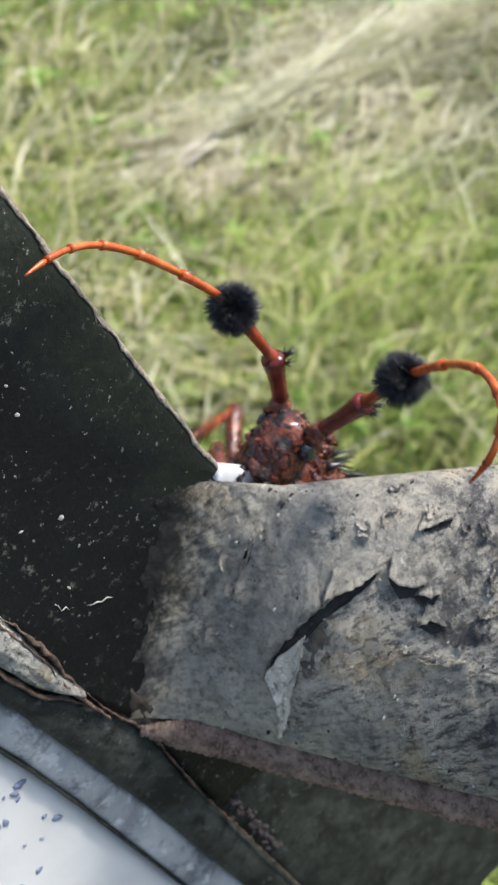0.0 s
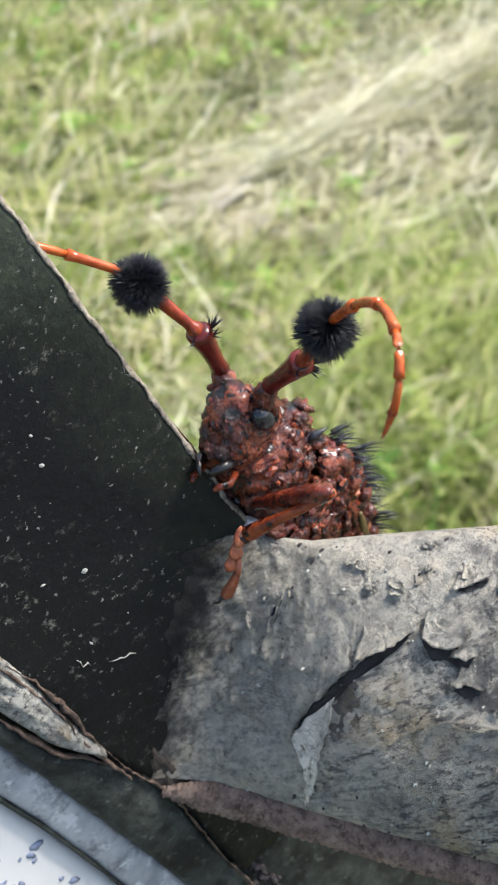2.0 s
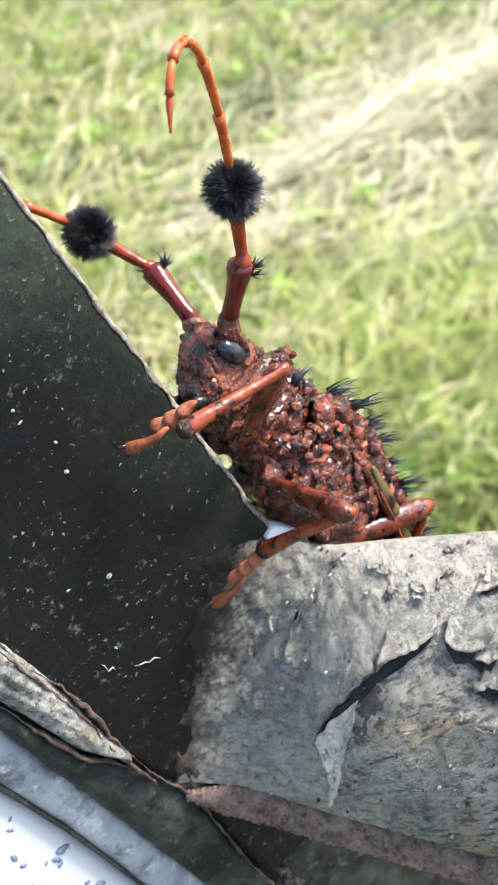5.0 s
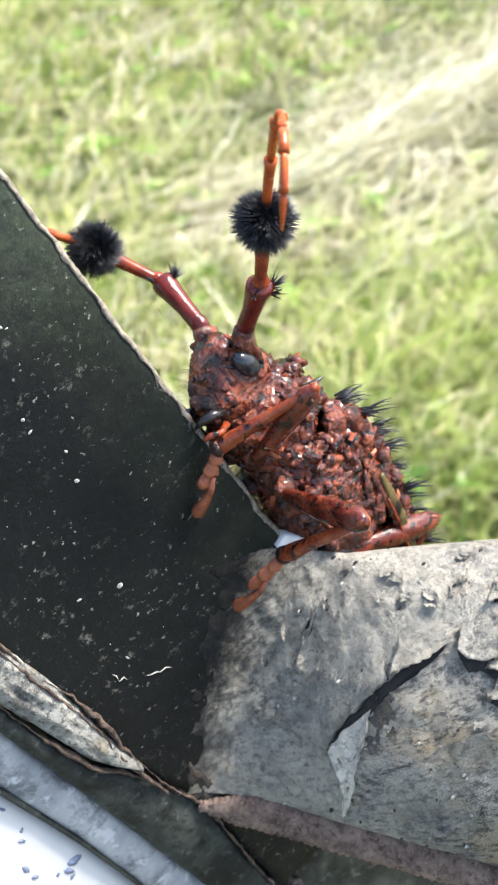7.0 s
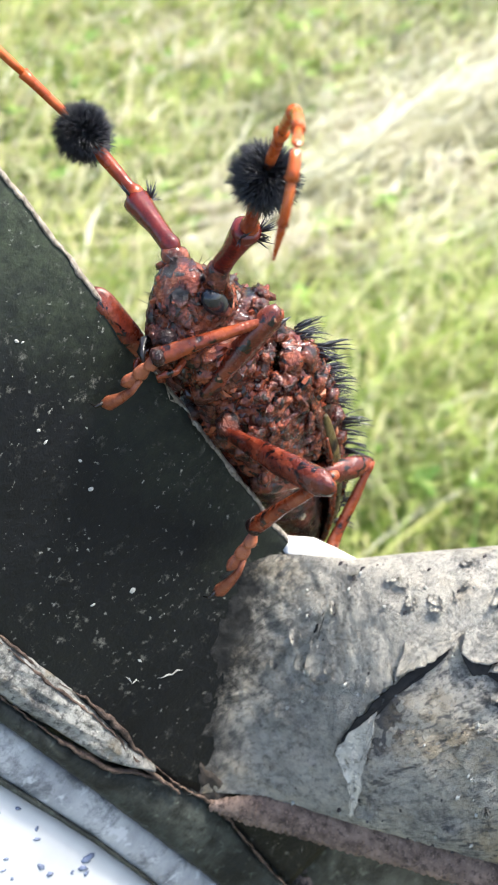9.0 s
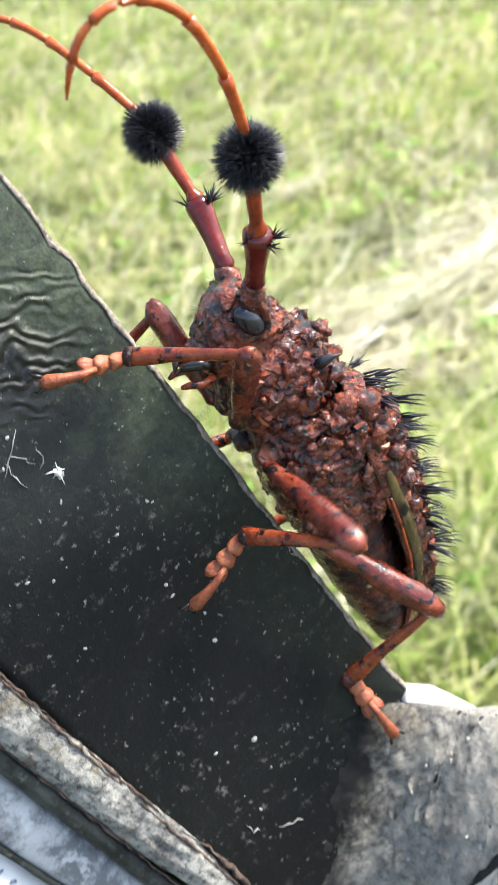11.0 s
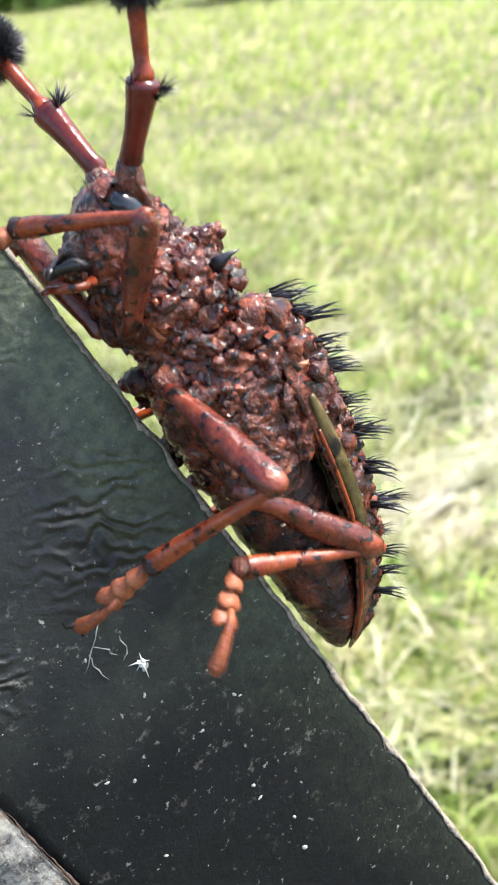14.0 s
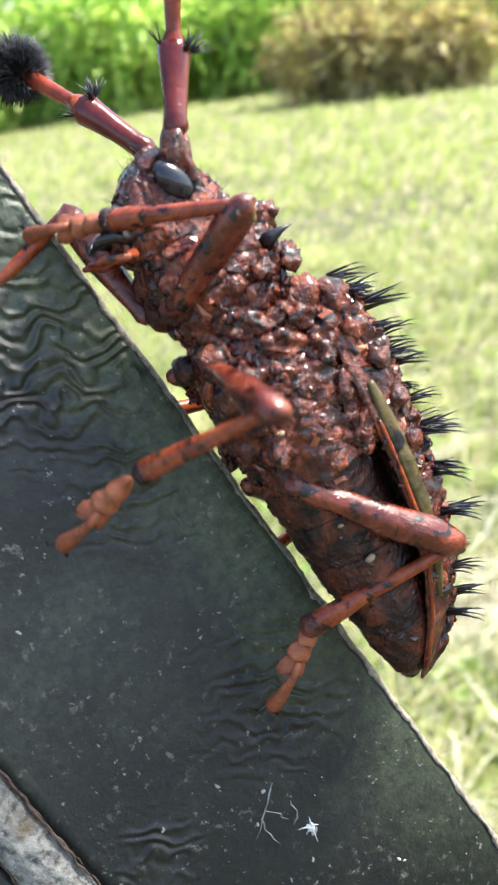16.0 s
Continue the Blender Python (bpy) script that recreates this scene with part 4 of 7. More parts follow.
def warts(p, size=1.0):
    """Relief of the crumpled shell (mm): tilted plates and grains between deep cracks, over slow swellings."""
    q = p * (0.60 / size)
    near, cells = noise.voronoi(q)
    edge = min(1.0, (near[1] - near[0]) / 0.17)
    tilt = noise.noise(cells[0] * 5.3) + 0.8 * (q - cells[0]).dot(Vector((noise.noise(cells[0] * 3.1), noise.noise(cells[0] * 4.7), noise.noise(cells[0] * 2.3))))
    small = noise.voronoi(q * 2.5 + Vector((7, 3, 1)))[0]
    fine = min(1.0, (small[1] - small[0]) / 0.35)
    return size * (0.55 * (edge - 0.7) + 0.60 * tilt * edge + 0.16 * (fine - 0.6) + 0.45 * noise.noise(p * 0.5) + 0.16 * noise.noise(p * 2.6))


def body_loft(bm, rows, sides=64, rough=1.0, size=1.0, power=2.3, seed=0.0, step=0.16):
    """Skin rows of (y, half width, top, bottom), in mm, with a warty surface."""
    fine = []
    for a, b in zip(rows, rows[1:]):
        k = max(2, int(abs(a[0] - b[0]) / step))
        fine += [[a[c] + (b[c] - a[c]) * i / k for c in range(4)] for i in range(k)]
    fine.append(list(rows[-1]))
    loops = []
    for y, w, top, low in fine:
        c, h = (top + low) / 2, (top - low) / 2
        loop = []
        for j in range(sides):
            a = 2 * math.pi * j / sides
            ca, sa = math.cos(a), math.sin(a)
            p = Vector((w * math.copysign(abs(ca) ** (2 / power), ca), y, c + h * math.copysign(abs(sa) ** (2 / power), sa)))
            d = Vector((ca, 0, sa))
            loop.append((p + d * rough * warts(p + Vector((seed, 0, 0)), size)) * MM)
        loops.append(loop)
    rings(bm, loops)
    return bm


def chips(owner, count, seed, size=0.3, keep=None):
    """Scatter small hard chips over a part's skin (one joined mesh)."""
    r2 = random.Random(seed)
    verts, faces = [], []
    src = owner.data
    ico = [(0.55, 0.55, 0), (-0.6, 0.5, 0.05), (-0.5, -0.6, 0), (0.6, -0.5, -0.05), (0.1, 0.05, 0.75), (0, 0, -0.6)]
    tri = [(0, 1, 4), (1, 2, 4), (2, 3, 4), (3, 0, 4), (1, 0, 5), (2, 1, 5), (3, 2, 5), (0, 3, 5)]
    for _ in range(count):
        v = src.vertices[r2.randrange(len(src.vertices))]
        if keep and not keep(v.co / MM):
            continue
        nrm = v.normal
        x = nrm.cross(Vector((r2.gauss(0, 1), r2.gauss(0, 1), r2.gauss(0, 1)))).normalized()
        y = nrm.cross(x)
        k = size * r2.uniform(0.5, 1.9) * MM
        st, hi = r2.uniform(0.8, 2.4), r2.uniform(0.25, 0.8)
        base = len(verts)
        verts += [tuple(v.co + (x * (a * st) + y * b_ + nrm * (c * hi)) * k) for a, b_, c in ico]
        faces += [tuple(base + i for i in t) for t in tri]
    me = bpy.data.meshes.new("shell_grain")
    me.from_pydata(verts, [], faces)
    me.materials.append(CHIP)
    ob = new("shell_grain", me)
    ob.parent = owner
    tagged(ob, "fine brown grains of the rough shell", kind="stuff")


beetle = tagged(new("beetle"), "red-brown longhorn beetle with black hair tufts climbing the plate's edge", "beetle")

bm = body_loft(bmesh.new(), [(10.6, 2.3, 4.0, -2.8), (12.0, 2.7, 4.6, -3.5), (13.4, 2.8, 4.4, -4.1), (14.4, 2.7, 4.0, -3.8), (15.4, 2.5, 3.5, -2.9), (16.4, 2.2, 3.0, -1.9), (17.2, 1.9, 2.6, -0.9), (17.8, 1.3, 2.1, 0.2)], 120, 0.60, 0.8, 2.6, 3)
head = part("head", bm, SHELL, beetle, "warty red-brown head")
for s in (-1, 1):
    bm = bmesh.new()
    lump(bm, mm(s * 2.5 - 0.25, 15.3, 0.9), mm(0.85, 1.62, 0.98), 24, 0.0, Matrix.Rotation(radians(-18), 3, "X"))
    part("eye", bm, EYE, head, "glossy dark blue-grey eye")
    bm = bmesh.new()
    tube(bm, [mm(s * 2.7 - 0.25, 15.3 + 1.85 * math.cos(a), 1.0 + 1.25 * math.sin(a)) for a in (math.pi * k / 9 for k in range(10))], [0.36 * MM] * 10, 8)
    jitter(bm, 0.00022, 1100, s)
    part("eye_ridge", bm, SHELL, head)
    bm = bmesh.new()
    tube(bm, [mm(s * 1.7 - 0.4, 15.7, 1.5), mm(s * 2.1 - 0.4, 16.6, 2.0), mm(s * 2.45 - 0.45, 17.5, 2.5), mm(s * 2.6 - 0.5, 18.0, 2.7)], [1.1 * MM, 1.05 * MM, 1.0 * MM, 0.75 * MM], 20)
    jitter(bm, 0.0003, 900, s)
    part("horn_socket", bm, SHELL, head, "raised warty socket of a feeler")
    bm = bmesh.new()
    tube(bm, [mm(s * 1.2 - 0.3, 13.8, -3.2), mm(s * 1.3 - 0.3, 14.5, -4.3), mm(s * 0.9 - 0.3, 14.6, -5.2), mm(s * 0.25 - 0.3, 14.3, -5.8)], [0.6 * MM, 0.52 * MM, 0.36 * MM, 0.1 * MM], 10)
    part("jaw", bm, JAW, head, "black shiny jaw")
    bm = bmesh.new()
    tube(bm, [mm(s * 1.5 - 0.3, 12.8, -3.7), mm(s * 1.8 - 0.3, 13.0, -4.9), mm(s * 1.5 - 0.3, 13.5, -5.7), mm(s * 1.2 - 0.3, 13.6, -6.3)], [0.36 * MM, 0.33 * MM, 0.32 * MM, 0.18 * MM], 8)
    part("mouth_feeler", bm, TIBIA, head, "small orange mouth feeler")
bm = bmesh.new()
lump(bm, mm(-0.3, 15.0, -3.4), mm(1.3, 0.6, 0.85), 18, 0.35)
jitter(bm, 0.0003, 1200, 3)
part("upper_lip", bm, BELLY, head, "dark brown upper lip")

bm = body_loft(bmesh.new(), [(4.4, 2.8, 4.6, -2.4), (5.3, 3.5, 5.2, -3.2), (6.2, 3.6, 5.0, -3.5), (7.2, 3.9, 5.6, -3.7), (8.8, 4.3, 5.9, -3.9), (10.2, 4.0, 5.9, -3.9), (11.2, 3.5, 5.2, -3.5), (12.0, 2.8, 4.4, -3.0)], 130, 0.75, 1.0, 2.4, 9)
pronotum = part("pronotum", bm, SHELL, beetle, "knobbly red-brown neck shield")
chips(pronotum, 300, 3, 0.30)
chips(head, 240, 4, 0.22, lambda p: p.y < 17.6)
for owner, count, seed in ((head, 70, 2), (pronotum, 60, 6)):
    r2 = random.Random(seed)
    bm = bmesh.new()
    for _ in range(count):
        v = owner.data.vertices[r2.randrange(len(owner.data.vertices))]
        out = (v.normal + Vector((r2.gauss(0, 0.3), r2.gauss(0, 0.3), r2.gauss(0, 0.3)))).normalized() * r2.uniform(0.7, 1.5) * MM
        tube(bm, [v.co, v.co + out * 0.6, v.co + out], [0.03 * MM, 0.022 * MM, 0.006 * MM], 3)
    part("fine_hair", bm, HAIR, owner, "sparse short dark hairs")["kind"] = "stuff"
for s in (-1, 1):
    bm = bmesh.new()
    tube(bm, [mm(s * 3.5, 8.8, 3.9), mm(s * 4.05, 8.9, 4.4), mm(s * 4.35, 8.95, 4.9), mm(s * 4.75, 8.9, 5.6)], [0.65 * MM, 0.42 * MM, 0.22 * MM, 0.02 * MM], 10)
    part("side_spine", bm, HAIR, pronotum, "black side spine")
    for k, (x, y, z, r) in enumerate([(1.9, 10.2, 5.7, 0.85), (3.0, 7.0, 5.0, 0.8), (1.2, 7.2, 5.9, 0.8), (3.0, 10.8, 4.2, 0.7), (3.9, 7.4, 2.2, 0.8), (3.7, 10.2, 1.4, 0.8)]):
        bm = bmesh.new()
        lump(bm, mm(s * x, y, z), mm(r, r * 0.9, r), 18, 0.6)
        jitter(bm, 0.0005, 1300, k)
        part("knob", bm, SHELL, pronotum)

bm = body_loft(bmesh.new(), [(6.2, 2.6, 2.0, -2.8), (5.0, 3.6, 3.2, -3.4), (3.6, 4.6, 3.9, -3.9), (1.8, 5.2, 4.3, -4.2), (-1.0, 5.4, 4.4, -4.3), (-3.5, 5.4, 4.2, -4.3), (-6.3, 5.2, 3.9, -4.2)], 130, 0.55, 1.2, 2.3, 15)
thorax = part("thorax", bm, SHELL, beetle, "mottled brown underside of the thorax")
chips(thorax, 220, 5, 0.26)
for s in (-1, 1):
    for k, (x, y, z, a, b, c) in enumerate([(4.5, 4.3, 0.9, 1.0, 1.0, 2.3), (4.9, 2.2, 1.2, 0.9, 1.0, 2.6), (5.1, -0.4, 0.9, 0.9, 1.5, 2.9), (5.0, -3.6, 0.4, 0.9, 1.7, 2.8), (4.3, 2.0, -2.7, 1.0, 1.5, 1.0), (4.4, -2.2, -3.0, 1.0, 2.2, 0.9), (4.6, 0.6, -1.4, 0.9, 1.8, 0.8), (4.7, 3.8, 2.9, 1.6, 1.5, 1.6), (5.1, 1.2, 3.0, 1.5, 2.0, 1.3), (5.2, -1.8, 2.7, 1.4, 2.2, 1.2), (5.1, -4.8, 2.3, 1.3, 2.2, 1.1)]):
        bm = bmesh.new()
        lump(bm, mm(s * (x - 0.05), y, z), mm(a * 0.5, b * 0.85, c), 40, 0.45, Matrix.Rotation(radians(34), 3, "X"))
        jitter(bm, 0.0005, 1100, k)
        part("side_plate", bm, SHELL, thorax, "")
segs = [(-5.6, 4.6, 4.2, -4.2), (-9.4, 4.3, 3.6, -4.3), (-12.8, 4.1, 3.0, -4.2), (-16.0, 3.8, 2.2, -4.0), (-19.2, 3.2, 1.0, -3.7), (-22.0, 2.1, -0.6, -3.4)]
for (ya, wa, ta, la), (yb, wb, tb, lb) in zip(segs, segs[1:]):
    bm = body_loft(bmesh.new(), [(ya + 0.5, wa - 0.5, ta, la + 0.5), (ya, wa, ta, la), ((ya + yb) / 2, (wa + wb) / 2 + 0.1, (ta + tb) / 2, (la + lb) / 2 - 0.12), (yb + 0.2, wb, tb, lb), (yb - 0.1, wb - 0.4, tb, lb + 0.5)], 56, 0.28, 0.7, 2.2, ya)
    chips(part("belly_ring", bm, BELLY, beetle, "dark brown ring of the belly"), 40, int(-ya), 0.18)
bm = body_loft(bmesh.new(), [(-21.6, 2.2, -0.4, -3.5), (-22.8, 1.5, -1.2, -3.4), (-23.6, 0.7, -2.0, -3.0)], 32, 0.2, 0.6, 2.0, 4)
part("tail_tip", bm, BELLY, beetle, "brown tip of the belly")

WING = [(5.0, 3.6, 5.6, 3.8), (4.2, 4.8, 7.0, 3.6), (2.6, 5.5, 8.0, 3.3), (-0.5, 5.9, 8.4, 2.9), (-4.0, 5.9, 8.0, 2.6), (-8.0, 5.7, 7.3, 2.2), (-12.0, 5.4, 6.3, 1.6), (-16.0, 4.7, 5.0, 0.5), (-19.5, 3.7, 3.3, -0.8), (-22.3, 2.3, 1.2, -2.0), (-24.0, 0.9, -1.2, -2.4)]


def wing_point(y, a, lift=0.0):
    """A point on the outer face of a wing case: a = 0 at the seam of the back, 1 at the side edge."""
    w, t, e = (np.interp(-y, [-r[0] for r in WING], [r[c] for r in WING]) for c in (1, 2, 3))
    g = a * math.pi / 2
    x, z = w * math.sin(g) ** 0.85, e + (t - e) * max(0.0, math.cos(g)) ** 0.75
    d = Vector((math.sin(g), 0, math.cos(g)))
    return Vector((x, y, z)) + d * lift


def wing_relief(y, a):
    q = Vector((y, a * 9, 2)) * 0.6
    ridge = 0.3 * math.exp(-((a - 0.55) / 0.07) ** 2) + 0.22 * math.exp(-((a - 0.25) / 0.06) ** 2)
    shoulder = 0.9 * math.exp(-((y - 2.6) ** 2 / 2.2 + ((a - 0.72) / 0.16) ** 2))
    calm = 1 - 0.9 * min(1, max(0, (a - 0.74) / 0.08)) * min(1, max(0, (1.5 - y) / 3))
    return (ridge + 0.75 * warts(Vector((a * 8.5, y, 40)))) * calm + shoulder


hairs = []
for v in range(4):
    bm = bmesh.new()
    r2 = random.Random(40 + v)
    for i in range(8):
        a, lean = r2.random() * 6.283, r2.random() * 0.30
        tip = Vector((math.cos(a) * lean, math.sin(a) * lean, 1)).normalized() * (1.7 + 1.5 * r2.random())
        base = Vector((r2.gauss(0, 0.22), r2.gauss(0, 0.30), -0.2))
        tube(bm, [base * MM, (base + tip * 0.45 + Vector((0, -0.05, 0))) * MM, (base + tip * 0.8 + Vector((0, -0.22, 0))) * MM, (base + tip + Vector((0, -0.5, 0))) * MM], [0.12 * MM, 0.09 * MM, 0.05 * MM, 0.008 * MM], 4)
    hairs.append(finish("bristle_tuft", bm, HAIR))

for s in (-1, 1):
    bm = bmesh.new()
    loops = []
    for i in range(170):
        y = 5.0 - 29.0 * i / 169
        outer = [wing_point(y, j / 54, wing_relief(y, j / 54) * min(1, (j + 1) / 5)) for j in range(55)]
        inner = [wing_point(y, j / 6, -0.35) for j in range(6, -1, -1)]
        loops.append([Vector((max(p.x, 0.02) * s, p.y, p.z)) * MM for p in outer + inner])
    rings(bm, loops)
    wing = part("wing_case", bm, SHELL, beetle, "warty red-brown wing case with rows of tufts")
    chips(wing, 500, 20 + s, 0.28, lambda p: p.z > 1)
    for k, (x, y, z, r) in enumerate(((4.9, 3.5, 5.2, 1.25), (4.6, 4.6, 3.6, 1.2), (5.7, 1.2, 5.0, 0.8), (5.9, -1.6, 5.3, 0.75), (5.8, -4.6, 5.2, 0.7), (5.6, -7.8, 4.7, 0.65))):
        bm = bmesh.new()
        lump(bm, mm(s * x, y, z), mm(r * 0.75, r * 1.1, r), 18, 0.35)
        jitter(bm, 0.00025, 900, k)
        part("shoulder_knob" if k < 2 else "ridge_knob", bm, SHELL, wing)
    bm = bmesh.new()
    path = [wing_point(-5.0 - 18.2 * i / 49, 0.985, 0.12) for i in range(50)]
    tube(bm, [Vector((p.x * s, p.y, p.z)) * MM for p in path], [0.17 * MM] * 50, 6)
    part("side_rim", bm, TIBIA, wing, "smooth orange-brown rim")
    bm = bmesh.new()
    loops = []
    for i in range(50):
        y = -2.5 - 16.0 * i / 49
        k = math.sin(math.pi * (i + 0.7) / 51) ** 0.4
        mid = 0.93 - 0.06 * i / 49
        pts = [wing_point(y, mid + 0.13 * k * (j / 7 - 0.5), 0.12 + 0.16 * math.sin(math.pi * j / 7) + 0.08 * noise.noise(Vector((y, j * 0.4, s)))) for j in range(8)] + [wing_point(y, mid + 0.13 * k * (0.5 - j / 2), -0.2) for j in range(3)]
        loops.append([Vector((p.x * s, p.y, p.z)) * MM for p in pts])
    rings(bm, loops)
    part("olive_fold", bm, OLIVE, wing, "smooth olive-brown fold of the wing case")
    spots = [(y, a) for a, ys in ((0.18, (2.6, -2.6, -8.4, -14.4)), (0.40, (3.9, 1.6, -0.9, -3.4, -6.0, -8.6, -11.4, -14.2, -17.0, -19.8)), (0.62, (3.2, 0.4, -2.2, -4.9, -7.6, -10.6, -13.8, -17.2, -20.6))) for y in ys]
    for y, a in spots:
        p = wing_point(y, a, 0.35)
        p.x *= s
        g = a * math.pi / 2
        out = Vector((math.sin(g) * s, -0.25, math.cos(g))).normalized()
        m = out.to_track_quat("Z", "Y").to_matrix().to_4x4() @ Matrix.Rotation(rnd.random() * 0.8 - 0.4, 4, "Z")
        k = 0.62 + 0.55 * rnd.random()
        m = Matrix.Translation((p + Vector((rnd.gauss(0, 0.15), rnd.gauss(0, 0.3), 0))) * MM) @ m @ Matrix.Diagonal((k, k, k, 1))
        tuft = new("bristle_tuft", rnd.choice(hairs))
        tuft.parent, tuft.matrix_basis = wing, m

for x, y, z, r in ((-4.2, -12.8, -2.3, 0.42), (-4.2, -9.6, -2.9, 0.2), (-5.0, -1.8, -3.3, 0.3)):
    bm = bmesh.new()
    lump(bm, mm(x, y, z), mm(0.25, r * 0.6, r), 10, 0.4)
    part("pale_spot", bm, CREAM, beetle, "small cream patch on the flank")

# feelers: each has a thick first joint, and an outer part that carries a round brush and a curled whip


def brush_mesh(seed):
    bm = bmesh.new()
    r2 = random.Random(seed)
    lump(bm, (0, 0, 0), mm(0.9, 1.2, 0.9), 10, 0.15)
    for i in range(3200):
        z = 1 - 2 * (i + 0.5) / 3200
        a = i * 2.39996
        d = Vector((math.sqrt(1 - z * z) * math.cos(a), z, math.sqrt(1 - z * z) * math.sin(a)))
        d = (d + Vector((r2.gauss(0, 0.22), r2.gauss(0, 0.22) + 0.1, r2.gauss(0, 0.22)))).normalized()
        ln = 2.0 + 0.8 * r2.random() + 0.25 * noise.noise(d * 2.2)
        base = Vector((d.x * 0.5, d.y * 0.9, d.z * 0.5))
        side = d.cross(Vector((0.3, 0.5, 0.8))).normalized() * r2.uniform(-0.1, 0.25)
        tube(bm, [base * MM, (base * 0.4 + d * ln * 0.65) * MM, (d * ln + side) * MM], [0.045 * MM, 0.035 * MM, 0.010 * MM], 3)
    return bm


def scape():
    bm = bmesh.new()
    tube(bm, [mm(0, y, 0) for y in (-0.5, 0.2, 0.9, 2.4, 4.2, 5.2, 5.7, 5.95, 6.1)], [r * MM for r in (0.5, 0.85, 0.78, 0.84, 0.98, 1.12, 1.15, 0.9, 0.5)], 16)
    jitter(bm, 0.00008, 900)
    ob = part("feeler_joint", bm, SCAPE, beetle, "glossy dark red first joint of the feeler")
    bm = bmesh.new()
    r2 = random.Random(77)
    for c, n_h in (((0.75, 5.3, 0.6), 16), ((0.4, 5.0, 0.9), 8), ((-0.95, 5.6, 0.2), 4)):
        c = Vector(c)
        for i in range(n_h):
            d = (Vector((c.x, 0.9, c.z)) + Vector((r2.gauss(0, 0.5), r2.gauss(0, 0.4), r2.gauss(0, 0.5)))).normalized()
            tube(bm, [c * MM, (c + d * 0.8) * MM, (c + d * (1.1 + 0.8 * r2.random())) * MM], [0.08 * MM, 0.06 * MM, 0.01 * MM], 4)
    part("collar_bristles", bm, HAIR, ob, "black bristles at the joint's end")
    return ob


def whip(curl, start=8):
    """The outer part: a shaft of 6.5 mm to the brush, then a jointed whip that curls in its own yz plane."""
    bm = bmesh.new()
    tube(bm, [mm(0, y, 0) for y in (-0.4, 0.1, 0.5, 0.9, 1.1, 2.5, 4.5, 6.5)], [r * MM for r in (0.5, 0.72, 0.75, 0.55, 0.5, 0.55, 0.62, 0.7)], 12)
    ob = part("feeler_shaft", bm, SHAFT, beetle, "orange-red shaft of the feeler")
    part("brush", brush_mesh(5), HAIR, ob, "round brush of dense black hair", at=Matrix.Translation(mm(0, 6.5, 0)))
    p, a = Vector((0, 7.8, 0)), math.radians(start)
    for k, (ln, r, turn) in enumerate([(5.3, 0.43, 6), (5.0, 0.40, 16), (3.8, 0.37, 36), (3.2, 0.34, 50), (2.5, 0.30, 36), (2.4, 0.26, 12)]):
        bm = bmesh.new()
        path, rad = [p * MM], [r * 0.75 * MM]
        q = p.copy()
        for i in range(6):
            a += radians(turn * curl) / 6
            q = q + Vector((0, math.cos(a), -math.sin(a))) * (ln / 6)
            path.append(q * MM)
            rad.append(r * (0.88 + 0.12 * i / 5 + (0.2 if i == 5 else 0.0)) * MM if k < 5 else r * (1 - 0.13 * i) * MM)
        tube(bm, path, rad, 10)
        part("whip_joint", bm, WHIP, ob)
        p = q
    return ob


feeler_l, feeler_r = scape(), scape()
shaft_l, shaft_r = whip(1.0), whip(0.36, 20)

# legs


def heart_pad(bm, y, w, ln, h, cleft):
    """One lobed pad of a foot: narrow at its root, wide and notched in front, arched over its sole."""
    for v in bmesh.ops.create_uvsphere(bm, u_segments=16, v_segments=10, radius=1.0)["verts"]:
        a, b, c = v.co.x, v.co.y, v.co.z
        wide = 0.28 + 0.72 * ((b + 1) / 2) ** 0.8
        notch = (0.30 + cleft) * max(0, b) * (1 - min(1, abs(a) * 1.7))
        v.co = mm(a * w * wide, y + b * ln - notch * ln, 0.15 + c * h * (0.65 + 0.3 * b) + 0.22 * b - 0.25 * a * a)
    jitter(bm, 0.0001, 900, y)


